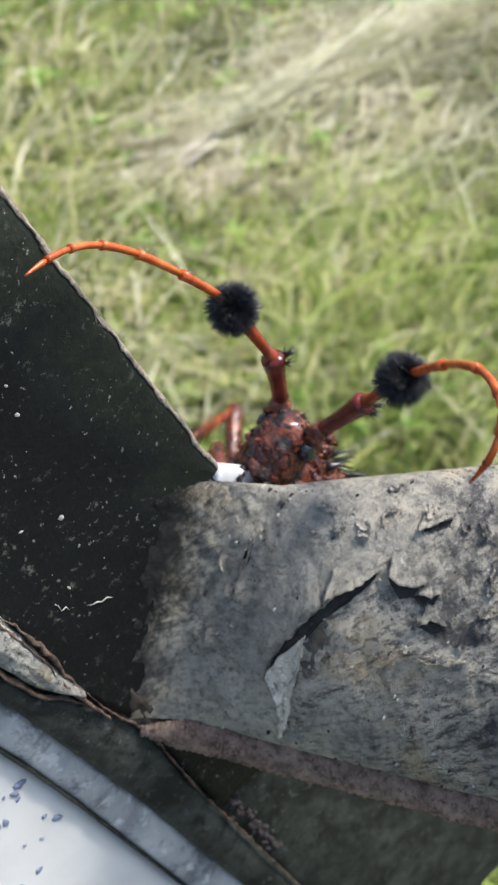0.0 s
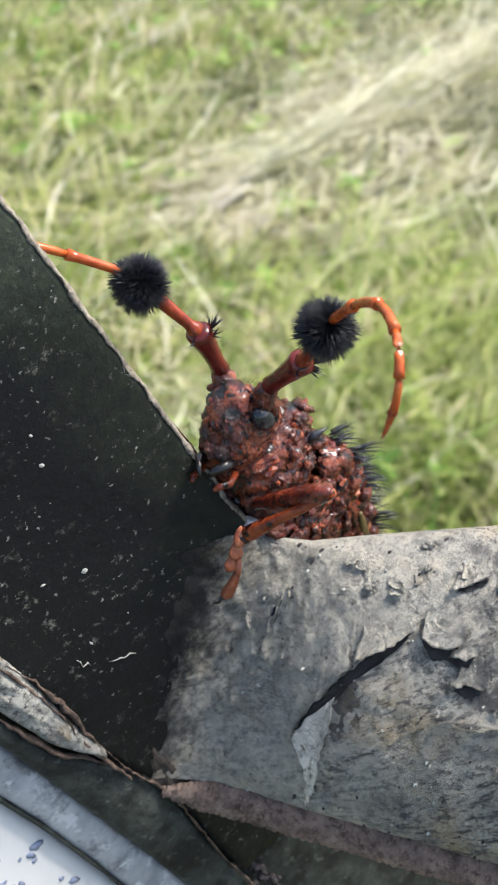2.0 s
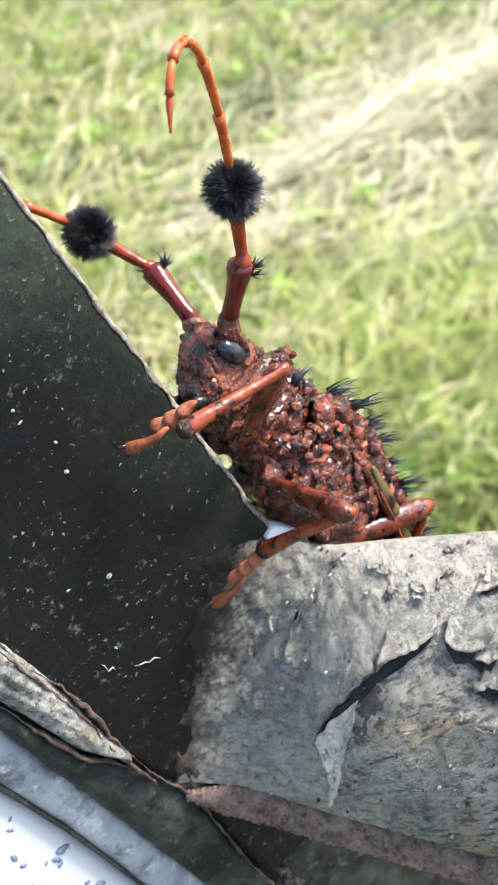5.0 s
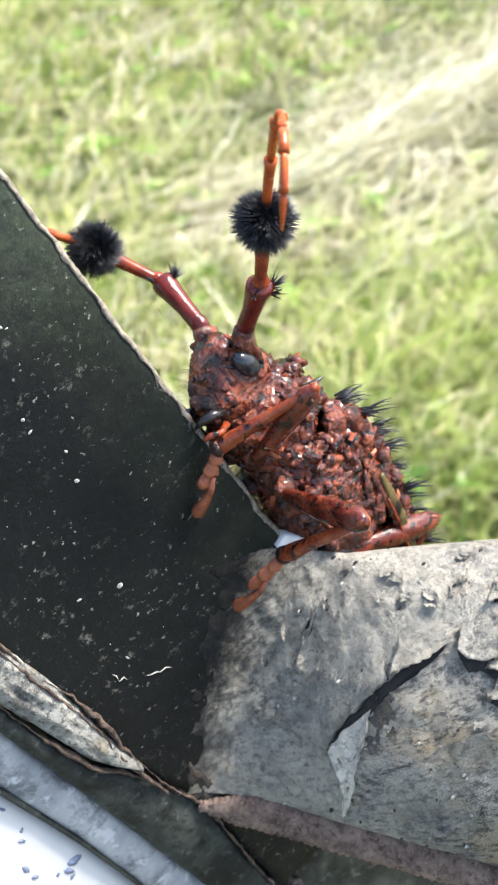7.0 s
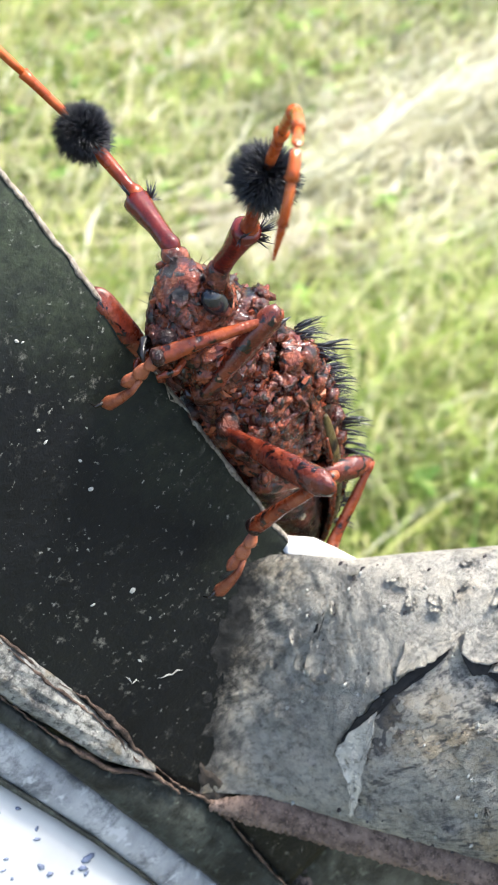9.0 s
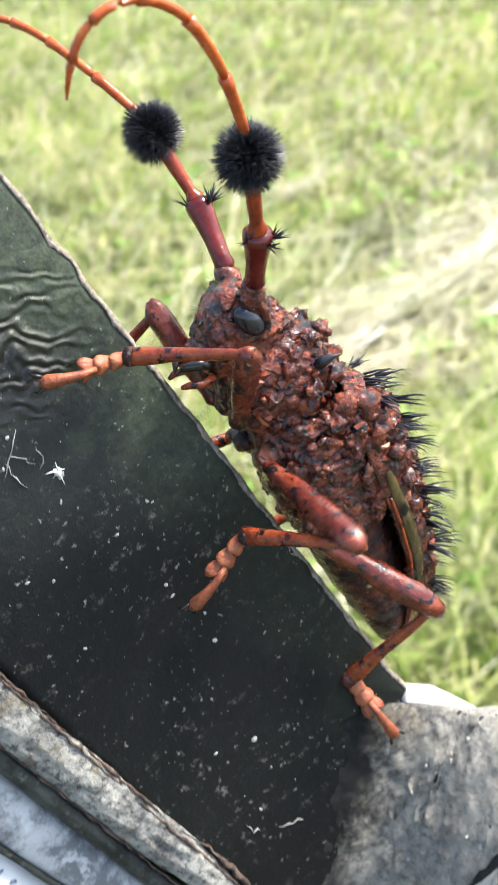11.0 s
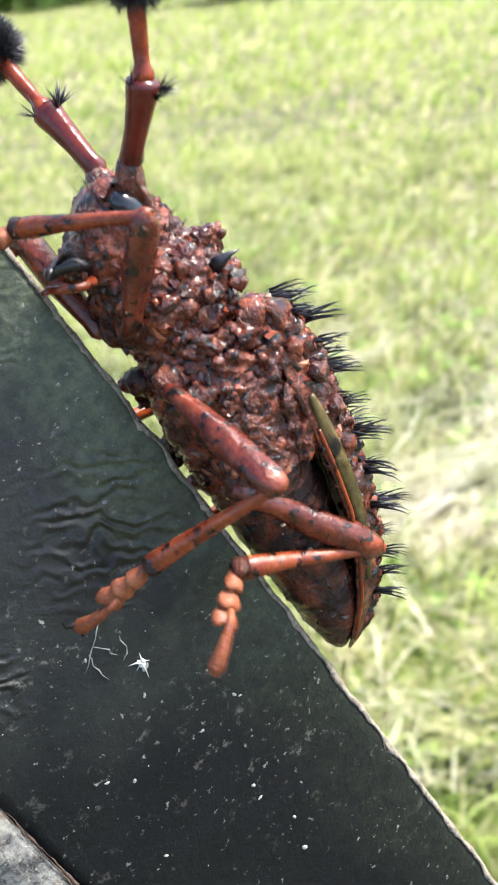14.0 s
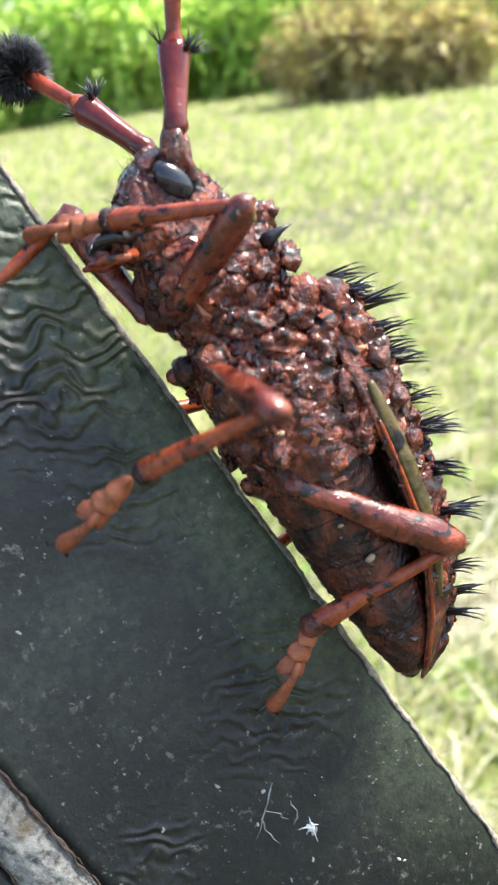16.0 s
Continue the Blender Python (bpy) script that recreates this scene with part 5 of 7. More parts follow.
def leg(name, femur_len, tibia_len, foot_len, coxa, fat):
    out = []
    bm = bmesh.new()
    lump(bm, mm(coxa[0] * (0.85 if coxa[0] < 0 else 0.45), coxa[1], coxa[2] + 0.5), mm(1.05, 1.25, 1.0), 18, 0.3)
    jitter(bm, 0.0003, 800, coxa[1])
    part("hip", bm, BELLY, beetle, "shiny brown hip")
    bm = bmesh.new()
    L = femur_len
    tube(bm, [mm(0, L * s, 0) for s in (-0.03, 0.03, 0.12, 0.3, 0.55, 0.8, 0.93, 1.0, 1.04)], [fat * r * MM for r in (0.5, 0.8, 0.72, 0.98, 1.2, 1.27, 1.2, 0.9, 0.4)], 16, 0.85)
    jitter(bm, 0.00022, 900, femur_len)
    out.append(part("thigh", bm, LEG, beetle, "thick brown thigh with dark spots"))
    bm = bmesh.new()
    L = tibia_len
    tube(bm, [mm(0, L * s, 0) for s in (-0.05, 0.0, 0.08, 0.3, 0.6, 0.85, 0.97, 1.02)], [fat * r * MM for r in (0.42, 0.64, 0.48, 0.56, 0.66, 0.82, 0.86, 0.55)], 14, 0.9)
    jitter(bm, 0.00018, 900, tibia_len)
    shin = part("shin", bm, TIBIA, beetle, "orange-red shin with a dark end")
    out.append(shin)
    bm = bmesh.new()
    tube(bm, [mm(0, L * s, 0) for s in (0.93, 0.96, 1.0, 1.03)], [fat * r * MM for r in (0.82, 0.89, 0.9, 0.5)], 14)
    part("shin_end", bm, BELLY, shin, "blackened shin end")
    foot = None
    k = foot_len / 8.0
    for i, (y, w, ln) in enumerate([(0.8, 1.05, 1.15), (2.2, 1.25, 1.1), (3.6, 1.5, 1.25)]):
        bm = bmesh.new()
        heart_pad(bm, y * k, w * k, ln * k, 0.62, 0.0 if i < 2 else 0.5)
        if foot is None:
            foot = part("foot", bm, FOOT, beetle, "orange foot of lobed pads with black claws")
        else:
            part("foot_pad", bm, FOOT, foot, "lobed orange foot pad")
    bm = bmesh.new()
    tube(bm, [mm(0, y * k, z) for y, z in ((3.0, 0.55), (4.4, 0.75), (5.8, 0.6), (7.2, 0.25), (7.7, 0.0))], [r * MM for r in (0.25, 0.34, 0.46, 0.62, 0.4)], 10)
    part("last_joint", bm, FOOT, foot, "slender orange last joint")
    bm = bmesh.new()
    for s in (-1, 1):
        tube(bm, [mm(s * 0.3, 7.3 * k, 0.1), mm(s * 0.75, 8.1 * k, 0.1), mm(s * 0.8, 8.5 * k, -0.5)], [0.2 * MM, 0.14 * MM, 0.03 * MM], 6)
    part("claw", bm, CLAW, foot, "pair of black claws")
    out.append(foot)
    return out


HIPS = {"fore": (2.3, 8.4, -3.9), "mid": (3.4, 4.1, -4.2), "hind": (3.3, -5.4, -4.0)}
LEGS = {}
for side, s in (("left", -1), ("right", 1)):
    for name, f, t, w, fat in (("fore", 9.6, 10.2, 7.2, 0.88), ("mid", 12.0, 11.4, 8.0, 0.93), ("hind", 12.6, 12.0, 8.0, 0.95)):
        x, y, z = HIPS[name]
        LEGS[side, name] = leg(name, f, t, w, (s * x, y, z), fat)


# ---- what moves ----


def motions():
    # the climb: poses of the body in the panel's frame
    walk(beetle, [
        (0.0, G @ pose(0.00736, -0.01433, 0.00325, 12.3, 7.4, 32.9)),
        (0.5, G @ pose(0.00491, -0.01488, 0.00720, 5.6, 4.8, 26.1)),
        (1.0, G @ pose(0.00307, -0.01319, 0.00613, 4.5, 9.1, 17.9)),
        (1.5, G @ pose(0.00355, -0.00851, 0.00518, 3.5, 14.3, 15.4)),
        (2.0, G @ pose(0.00338, -0.00392, 0.00441, 1.6, 17.2, 14.9)),
        (2.5, G @ pose(0.00485, -0.00203, 0.00385, 1.7, 18.6, 11.9)),
        (3.0, G @ pose(0.00342, 0.00120, 0.00510, 2.7, 19.0, 8.0)),
        (3.5, G @ pose(0.00361, 0.00220, 0.00506, 1.8, 20.1, 1.8)),
        (4.0, G @ pose(0.00268, 0.00091, 0.00566, 0.8, 18.7, -3.2)),
        (6.5, G @ pose(0.00255, 0.00175, 0.00558, -2.0, 23.2, -6.4)),
        (7.0, G @ pose(0.00207, 0.00201, 0.00529, -0.9, 21.7, 0.7)),
        (7.5, G @ pose(0.00270, 0.00749, 0.00461, 0.7, 21.5, 8.8)),
        (8.0, G @ pose(0.00194, 0.00935, 0.00411, 1.6, 18.5, 16.2)),
        (10.3, G @ pose(0.00163, 0.02174, 0.00572, 0.2, 8.5, 15.2)),
        (10.5, G @ pose(0.00198, 0.02235, 0.00623, 0.9, 5.9, 12.8)),
        (11.0, G @ pose(0.00096, 0.02677, 0.00645, 2.6, -2.1, 7.8)),
        (11.5, G @ pose(0.00072, 0.03090, 0.00657, 3.2, -0.8, 7.0)),
        (12.0, G @ pose(0.00058, 0.03512, 0.00624, 2.8, 3.8, 8.6)),
        (12.5, G @ pose(-0.00001, 0.04131, 0.00618, 2.7, 6.3, 9.4)),
        (13.0, G @ pose(0.00012, 0.04512, 0.00657, 2.4, 7.4, 8.7)),
        (13.5, G @ pose(-0.00217, 0.04750, 0.00539, 1.9, 8.7, 7.9)),
        (14.0, G @ pose(0.00023, 0.05320, 0.00593, 2.2, 10.0, 6.4)),
        (14.5, G @ pose(-0.00159, 0.05662, 0.00601, 3.0, 8.3, 3.1)),
        (15.0, G @ pose(-0.00094, 0.05938, 0.00601, 3.3, 7.9, 2.5)),
        (15.5, G @ pose(-0.00277, 0.06392, 0.00562, 2.9, 10.2, 4.7)),
        (16.0, G @ pose(-0.00498, 0.07058, 0.00525, 2.7, 9.0, 2.6)),
    ])
    walk(feeler_l, [
        (0.0, limb((-3.2, 17.9, 2.7), (-5.7, 22.7, 4.8))),
        (0.5, limb((-3.2, 17.9, 2.7), (-7.1, 21.9, 4.1))),
        (1.0, limb((-3.2, 17.9, 2.7), (-5.9, 22.7, 4.5))),
        (1.5, limb((-3.2, 17.9, 2.7), (-6.6, 22.3, 4.2))),
        (2.0, limb((-3.2, 17.9, 2.7), (-7.4, 21.8, 3.6))),
        (2.5, limb((-3.2, 17.9, 2.7), (-6.0, 22.9, 3.6))),
        (3.0, limb((-3.2, 17.9, 2.7), (-7.3, 21.3, 4.8))),
        (3.5, limb((-3.2, 17.9, 2.7), (-6.4, 22.7, 3.3))),
        (4.0, limb((-3.2, 17.9, 2.7), (-6.8, 22.1, 4.2))),
        (6.5, limb((-3.2, 17.9, 2.7), (-7.2, 22.0, 3.4))),
        (7.0, limb((-3.2, 17.9, 2.7), (-7.2, 22.0, 3.3))),
        (7.5, limb((-3.2, 17.9, 2.7), (-6.9, 22.3, 3.5))),
        (8.0, limb((-3.2, 17.9, 2.7), (-7.3, 21.9, 3.2))),
        (8.2, limb((-3.2, 17.9, 2.7), (-6.9, 22.3, 3.5))),
        (10.3, limb((-3.2, 17.9, 2.7), (-7.0, 22.1, 3.9))),
        (10.5, limb((-3.2, 17.9, 2.7), (-7.1, 21.9, 4.1))),
        (11.0, limb((-3.2, 17.9, 2.7), (-6.4, 22.6, 3.8))),
        (11.5, limb((-3.2, 17.9, 2.7), (-6.4, 22.5, 4.0))),
        (12.0, limb((-3.2, 17.9, 2.7), (-6.5, 22.4, 4.0))),
        (12.5, limb((-3.2, 17.9, 2.7), (-7.1, 21.7, 4.5))),
        (13.0, limb((-3.2, 17.9, 2.7), (-6.4, 22.5, 4.2))),
        (13.5, limb((-3.2, 17.9, 2.7), (-6.6, 22.5, 3.2))),
        (14.0, limb((-3.2, 17.9, 2.7), (-6.7, 22.0, 4.7))),
        (14.5, limb((-3.2, 17.9, 2.7), (-3.1, 22.3, 6.3))),
        (15.0, limb((-3.2, 17.9, 2.7), (-2.5, 22.9, 5.5))),
        (15.5, limb((-3.2, 17.9, 2.7), (-2.4, 20.9, 7.5))),
        (16.0, limb((-3.2, 17.9, 2.7), (-2.3, 22.4, 6.2))),
    ])
    walk(shaft_l, [
        (0.0, limb((-5.7, 22.7, 4.8), (-8.3, 28.6, 5.4), (0.62, 0.19, 0.76))),
        (0.5, limb((-7.1, 21.9, 4.1), (-10.7, 27.3, 4.7), (0.39, 0.15, 0.91))),
        (1.0, limb((-5.9, 22.7, 4.5), (-9.1, 28.3, 5.1), (0.57, 0.23, 0.79))),
        (1.5, limb((-6.6, 22.3, 4.2), (-9.9, 27.9, 5.2), (0.62, 0.23, 0.75))),
        (2.0, limb((-7.4, 21.8, 3.6), (-11.2, 27.1, 3.7), (0.49, 0.34, 0.80))),
        (2.5, limb((-6.0, 22.9, 3.6), (-8.6, 28.8, 4.4), (0.56, 0.14, 0.82))),
        (3.0, limb((-7.3, 21.3, 4.8), (-10.4, 26.9, 5.9), (0.59, 0.17, 0.79))),
        (3.5, limb((-6.4, 22.7, 3.3), (-9.3, 28.4, 4.0), (0.44, 0.13, 0.89))),
        (4.0, limb((-6.8, 22.1, 4.2), (-8.9, 28.1, 5.6), (0.45, -0.04, 0.89))),
        (6.5, limb((-7.2, 22.0, 3.4), (-9.9, 27.5, 5.3), (0.35, -0.16, 0.92))),
        (7.0, limb((-7.2, 22.0, 3.3), (-10.6, 27.4, 4.3), (0.51, 0.16, 0.85))),
        (7.5, limb((-6.9, 22.3, 3.5), (-10.0, 27.9, 4.5), (0.52, 0.13, 0.84))),
        (8.0, limb((-7.3, 21.9, 3.2), (-11.0, 27.3, 3.5), (0.47, 0.29, 0.84))),
        (8.2, limb((-6.9, 22.3, 3.5), (-10.1, 27.9, 4.1), (0.49, 0.18, 0.85))),
        (10.3, limb((-7.0, 22.1, 3.9), (-10.3, 27.6, 4.3), (0.39, 0.16, 0.91))),
        (10.5, limb((-7.1, 21.9, 4.1), (-10.4, 27.4, 5.1), (0.27, -0.01, 0.96))),
        (11.0, limb((-6.4, 22.6, 3.8), (-8.6, 28.6, 5.2), (0.00, -0.22, 0.98))),
        (11.5, limb((-6.4, 22.5, 4.0), (-7.9, 28.7, 5.4), (0.06, -0.21, 0.97))),
        (12.0, limb((-6.5, 22.4, 4.0), (-7.0, 28.3, 7.1), (0.17, -0.45, 0.88))),
        (12.5, limb((-7.1, 21.7, 4.5), (-9.3, 27.4, 6.7), (-0.09, -0.38, 0.92))),
        (13.0, limb((-6.4, 22.5, 4.2), (-7.0, 28.7, 6.6), (0.15, -0.35, 0.93))),
        (13.5, limb((-6.6, 22.5, 3.2), (-9.3, 28.3, 3.6), (-0.27, -0.18, 0.95))),
        (14.0, limb((-6.7, 22.0, 4.7), (-8.2, 27.8, 7.1), (-0.00, -0.38, 0.93))),
        (14.5, limb((-3.1, 22.3, 6.3), (-5.2, 28.0, 8.7), (0.09, -0.35, 0.93))),
        (15.0, limb((-2.5, 22.9, 5.5), (-4.4, 28.3, 8.4), (0.12, -0.44, 0.89))),
        (15.5, limb((-2.4, 20.9, 7.5), (-4.1, 26.8, 9.7), (0.05, -0.34, 0.94))),
        (16.0, limb((-2.3, 22.4, 6.2), (-4.0, 27.9, 9.0), (0.07, -0.43, 0.90))),
    ])
    walk(feeler_r, [
        (0.0, limb((2.0, 17.9, 2.7), (3.4, 23.4, 2.8))),
        (0.5, limb((2.0, 17.9, 2.7), (2.4, 23.6, 2.5))),
        (1.0, limb((2.0, 17.9, 2.7), (4.0, 23.3, 3.1))),
        (1.5, limb((2.0, 17.9, 2.7), (3.1, 23.5, 2.3))),
        (2.0, limb((2.0, 17.9, 2.7), (1.8, 23.6, 2.3))),
        (2.5, limb((2.0, 17.9, 2.7), (2.8, 23.5, 1.8))),
        (3.0, limb((2.0, 17.9, 2.7), (1.5, 23.6, 3.2))),
        (3.5, limb((2.0, 17.9, 2.7), (6.0, 21.8, 3.8))),
        (4.0, limb((2.0, 17.9, 2.7), (5.1, 22.3, 4.6))),
        (6.5, limb((2.0, 17.9, 2.7), (5.5, 22.0, 4.6))),
        (7.0, limb((2.0, 17.9, 2.7), (6.0, 21.4, 4.9))),
        (7.5, limb((2.0, 17.9, 2.7), (6.4, 20.5, 5.3))),
        (8.0, limb((2.0, 17.9, 2.7), (6.6, 18.9, 6.0))),
        (8.2, limb((2.0, 17.9, 2.7), (7.0, 19.0, 5.5))),
        (10.3, limb((2.0, 17.9, 2.7), (6.5, 20.9, 4.7))),
        (10.5, limb((2.0, 17.9, 2.7), (6.3, 21.3, 4.4))),
        (11.0, limb((2.0, 17.9, 2.7), (5.4, 22.3, 4.3))),
        (11.5, limb((2.0, 17.9, 2.7), (6.1, 21.8, 3.7))),
        (12.0, limb((2.0, 17.9, 2.7), (5.9, 22.1, 3.7))),
        (12.5, limb((2.0, 17.9, 2.7), (5.2, 22.5, 4.3))),
        (13.0, limb((2.0, 17.9, 2.7), (5.4, 22.4, 4.0))),
        (13.5, limb((2.0, 17.9, 2.7), (6.5, 21.3, 3.8))),
        (14.0, limb((2.0, 17.9, 2.7), (4.7, 23.0, 3.0))),
        (14.5, limb((2.0, 17.9, 2.7), (4.9, 22.8, 3.6))),
        (15.0, limb((2.0, 17.9, 2.7), (6.1, 21.9, 2.0))),
        (15.5, limb((2.0, 17.9, 2.7), (3.2, 23.7, 1.4))),
        (16.0, limb((2.0, 17.9, 2.7), (5.0, 22.8, 1.7))),
    ])
    walk(shaft_r, [
        (0.0, limb((3.4, 23.4, 2.8), (7.5, 28.3, 1.9), (0.25, -0.02, 0.97))),
        (0.5, limb((2.4, 23.6, 2.5), (5.5, 29.3, 1.9), (-0.53, 0.36, 0.77))),
        (1.0, limb((4.0, 23.3, 3.1), (7.3, 28.8, 2.1), (0.05, 0.15, 0.99))),
        (1.5, limb((3.1, 23.5, 2.3), (9.1, 25.8, 3.0), (0.20, -0.72, 0.66))),
        (2.0, limb((1.8, 23.6, 2.3), (4.9, 29.3, 1.6), (-0.12, 0.18, 0.98))),
        (2.5, limb((2.8, 23.5, 1.8), (6.6, 28.8, 1.0), (0.47, -0.21, 0.86))),
        (3.0, limb((1.5, 23.6, 3.2), (4.9, 29.3, 3.5), (0.20, -0.17, 0.97))),
        (3.5, limb((6.0, 21.8, 3.8), (9.2, 27.5, 2.4), (0.67, -0.21, 0.71))),
        (4.0, limb((5.1, 22.3, 4.6), (8.0, 28.2, 3.3), (0.64, -0.14, 0.76))),
        (6.5, limb((5.5, 22.0, 4.6), (7.6, 27.8, 2.6), (0.66, 0.01, 0.75))),
        (7.0, limb((6.0, 21.4, 4.9), (8.9, 26.9, 3.2), (0.66, -0.12, 0.74))),
        (7.5, limb((6.4, 20.5, 5.3), (9.5, 26.2, 5.2), (0.39, -0.19, 0.90))),
        (8.0, limb((6.6, 18.9, 6.0), (10.2, 24.2, 6.8), (0.27, -0.31, 0.91))),
        (8.2, limb((7.0, 19.0, 5.5), (11.8, 23.3, 6.9), (0.36, -0.62, 0.69))),
        (10.3, limb((6.5, 20.9, 4.7), (10.1, 26.3, 5.2), (0.62, -0.46, 0.64))),
        (10.5, limb((6.3, 21.3, 4.4), (9.5, 27.1, 4.5), (0.54, -0.31, 0.78))),
        (11.0, limb((5.4, 22.3, 4.3), (8.0, 28.2, 4.7), (-0.76, 0.31, 0.57))),
        (11.5, limb((6.1, 21.8, 3.7), (9.1, 27.5, 2.7), (-0.33, 0.32, 0.89))),
        (12.0, limb((5.9, 22.1, 3.7), (8.7, 27.9, 2.6), (-0.15, 0.25, 0.96))),
        (12.5, limb((5.2, 22.5, 4.3), (8.1, 28.2, 3.3), (-0.10, 0.22, 0.97))),
        (13.0, limb((5.4, 22.4, 4.0), (8.4, 28.1, 2.8), (-0.08, 0.24, 0.97))),
        (13.5, limb((6.5, 21.3, 3.8), (11.3, 25.6, 2.7), (0.56, -0.45, 0.70))),
        (14.0, limb((4.7, 23.0, 3.0), (8.4, 28.3, 3.7), (-0.04, -0.10, 0.99))),
        (14.5, limb((4.9, 22.8, 3.6), (9.9, 26.9, 4.4), (0.21, -0.43, 0.88))),
        (15.0, limb((6.1, 21.9, 2.0), (9.0, 27.7, 2.8), (-0.12, -0.08, 0.99))),
        (15.5, limb((3.2, 23.7, 1.4), (6.9, 29.0, 2.0), (-0.05, -0.08, 1.00))),
        (16.0, limb((5.0, 22.8, 1.7), (9.3, 27.6, 0.9), (0.44, -0.23, 0.87))),
    ])
    thigh, shin, foot = LEGS["left", "fore"]
    walk(thigh, [
        (0.0, limb((-2.3, 8.4, -3.9), (-5.5, 0.6, 0.9))),
        (0.5, limb((-2.3, 8.4, -3.9), (-4.5, 1.5, 2.0))),
        (0.6, limb((-2.3, 8.4, -3.9), (-6.7, 16.6, -2.1))),
        (0.7, limb((-2.3, 8.4, -3.9), (-5.7, 17.3, -2.3))),
        (1.0, limb((-2.3, 8.4, -3.9), (-7.0, 16.7, -2.1))),
        (1.5, limb((-2.3, 8.4, -3.9), (-10.0, 14.4, -2.8))),
        (1.8, limb((-2.3, 8.4, -3.9), (-10.3, 13.5, -2.1))),
        (2.2, limb((-2.3, 8.4, -3.9), (-11.2, 12.0, -2.5))),
        (2.3, limb((-2.3, 8.4, -3.9), (-10.2, 12.7, -0.8))),
        (2.5, limb((-2.3, 8.4, -3.9), (-8.8, 15.1, -1.5))),
        (3.0, limb((-2.3, 8.4, -3.9), (-4.7, 10.5, 5.2))),
        (3.5, limb((-2.3, 8.4, -3.9), (-5.8, 13.4, 3.0))),
        (4.0, limb((-2.3, 8.4, -3.9), (-8.3, 15.2, -0.7))),
        (6.5, limb((-2.3, 8.4, -3.9), (-10.0, 13.0, -0.3))),
        (7.0, limb((-2.3, 8.4, -3.9), (-9.7, 13.5, -0.0))),
        (7.5, limb((-2.3, 8.4, -3.9), (-6.2, 15.0, 1.4))),
        (8.2, limb((-2.3, 8.4, -3.9), (-5.9, 12.9, 3.2))),
        (10.3, limb((-2.3, 8.4, -3.9), (-8.5, 14.3, 0.3))),
        (11.0, limb((-2.3, 8.4, -3.9), (-7.8, 16.0, -1.7))),
        (11.5, limb((-2.3, 8.4, -3.9), (-9.5, 14.3, -0.7))),
        (12.0, limb((-2.3, 8.4, -3.9), (-10.4, 11.9, -0.2))),
        (12.5, limb((-2.3, 8.4, -3.9), (-8.6, 14.4, -0.2))),
        (13.0, limb((-2.3, 8.4, -3.9), (-9.5, 11.4, 1.2))),
        (13.5, limb((-2.3, 8.4, -3.9), (-8.3, 15.1, -0.5))),
        (14.0, limb((-2.3, 8.4, -3.9), (-8.2, 15.5, -1.0))),
        (14.5, limb((-2.3, 8.4, -3.9), (-10.1, 13.1, -0.5))),
        (15.0, limb((-2.3, 8.4, -3.9), (-9.1, 13.0, 0.9))),
        (15.5, limb((-2.3, 8.4, -3.9), (-9.2, 13.3, 0.4))),
        (16.0, limb((-2.3, 8.4, -3.9), (-10.0, 12.0, 0.5))),
    ])
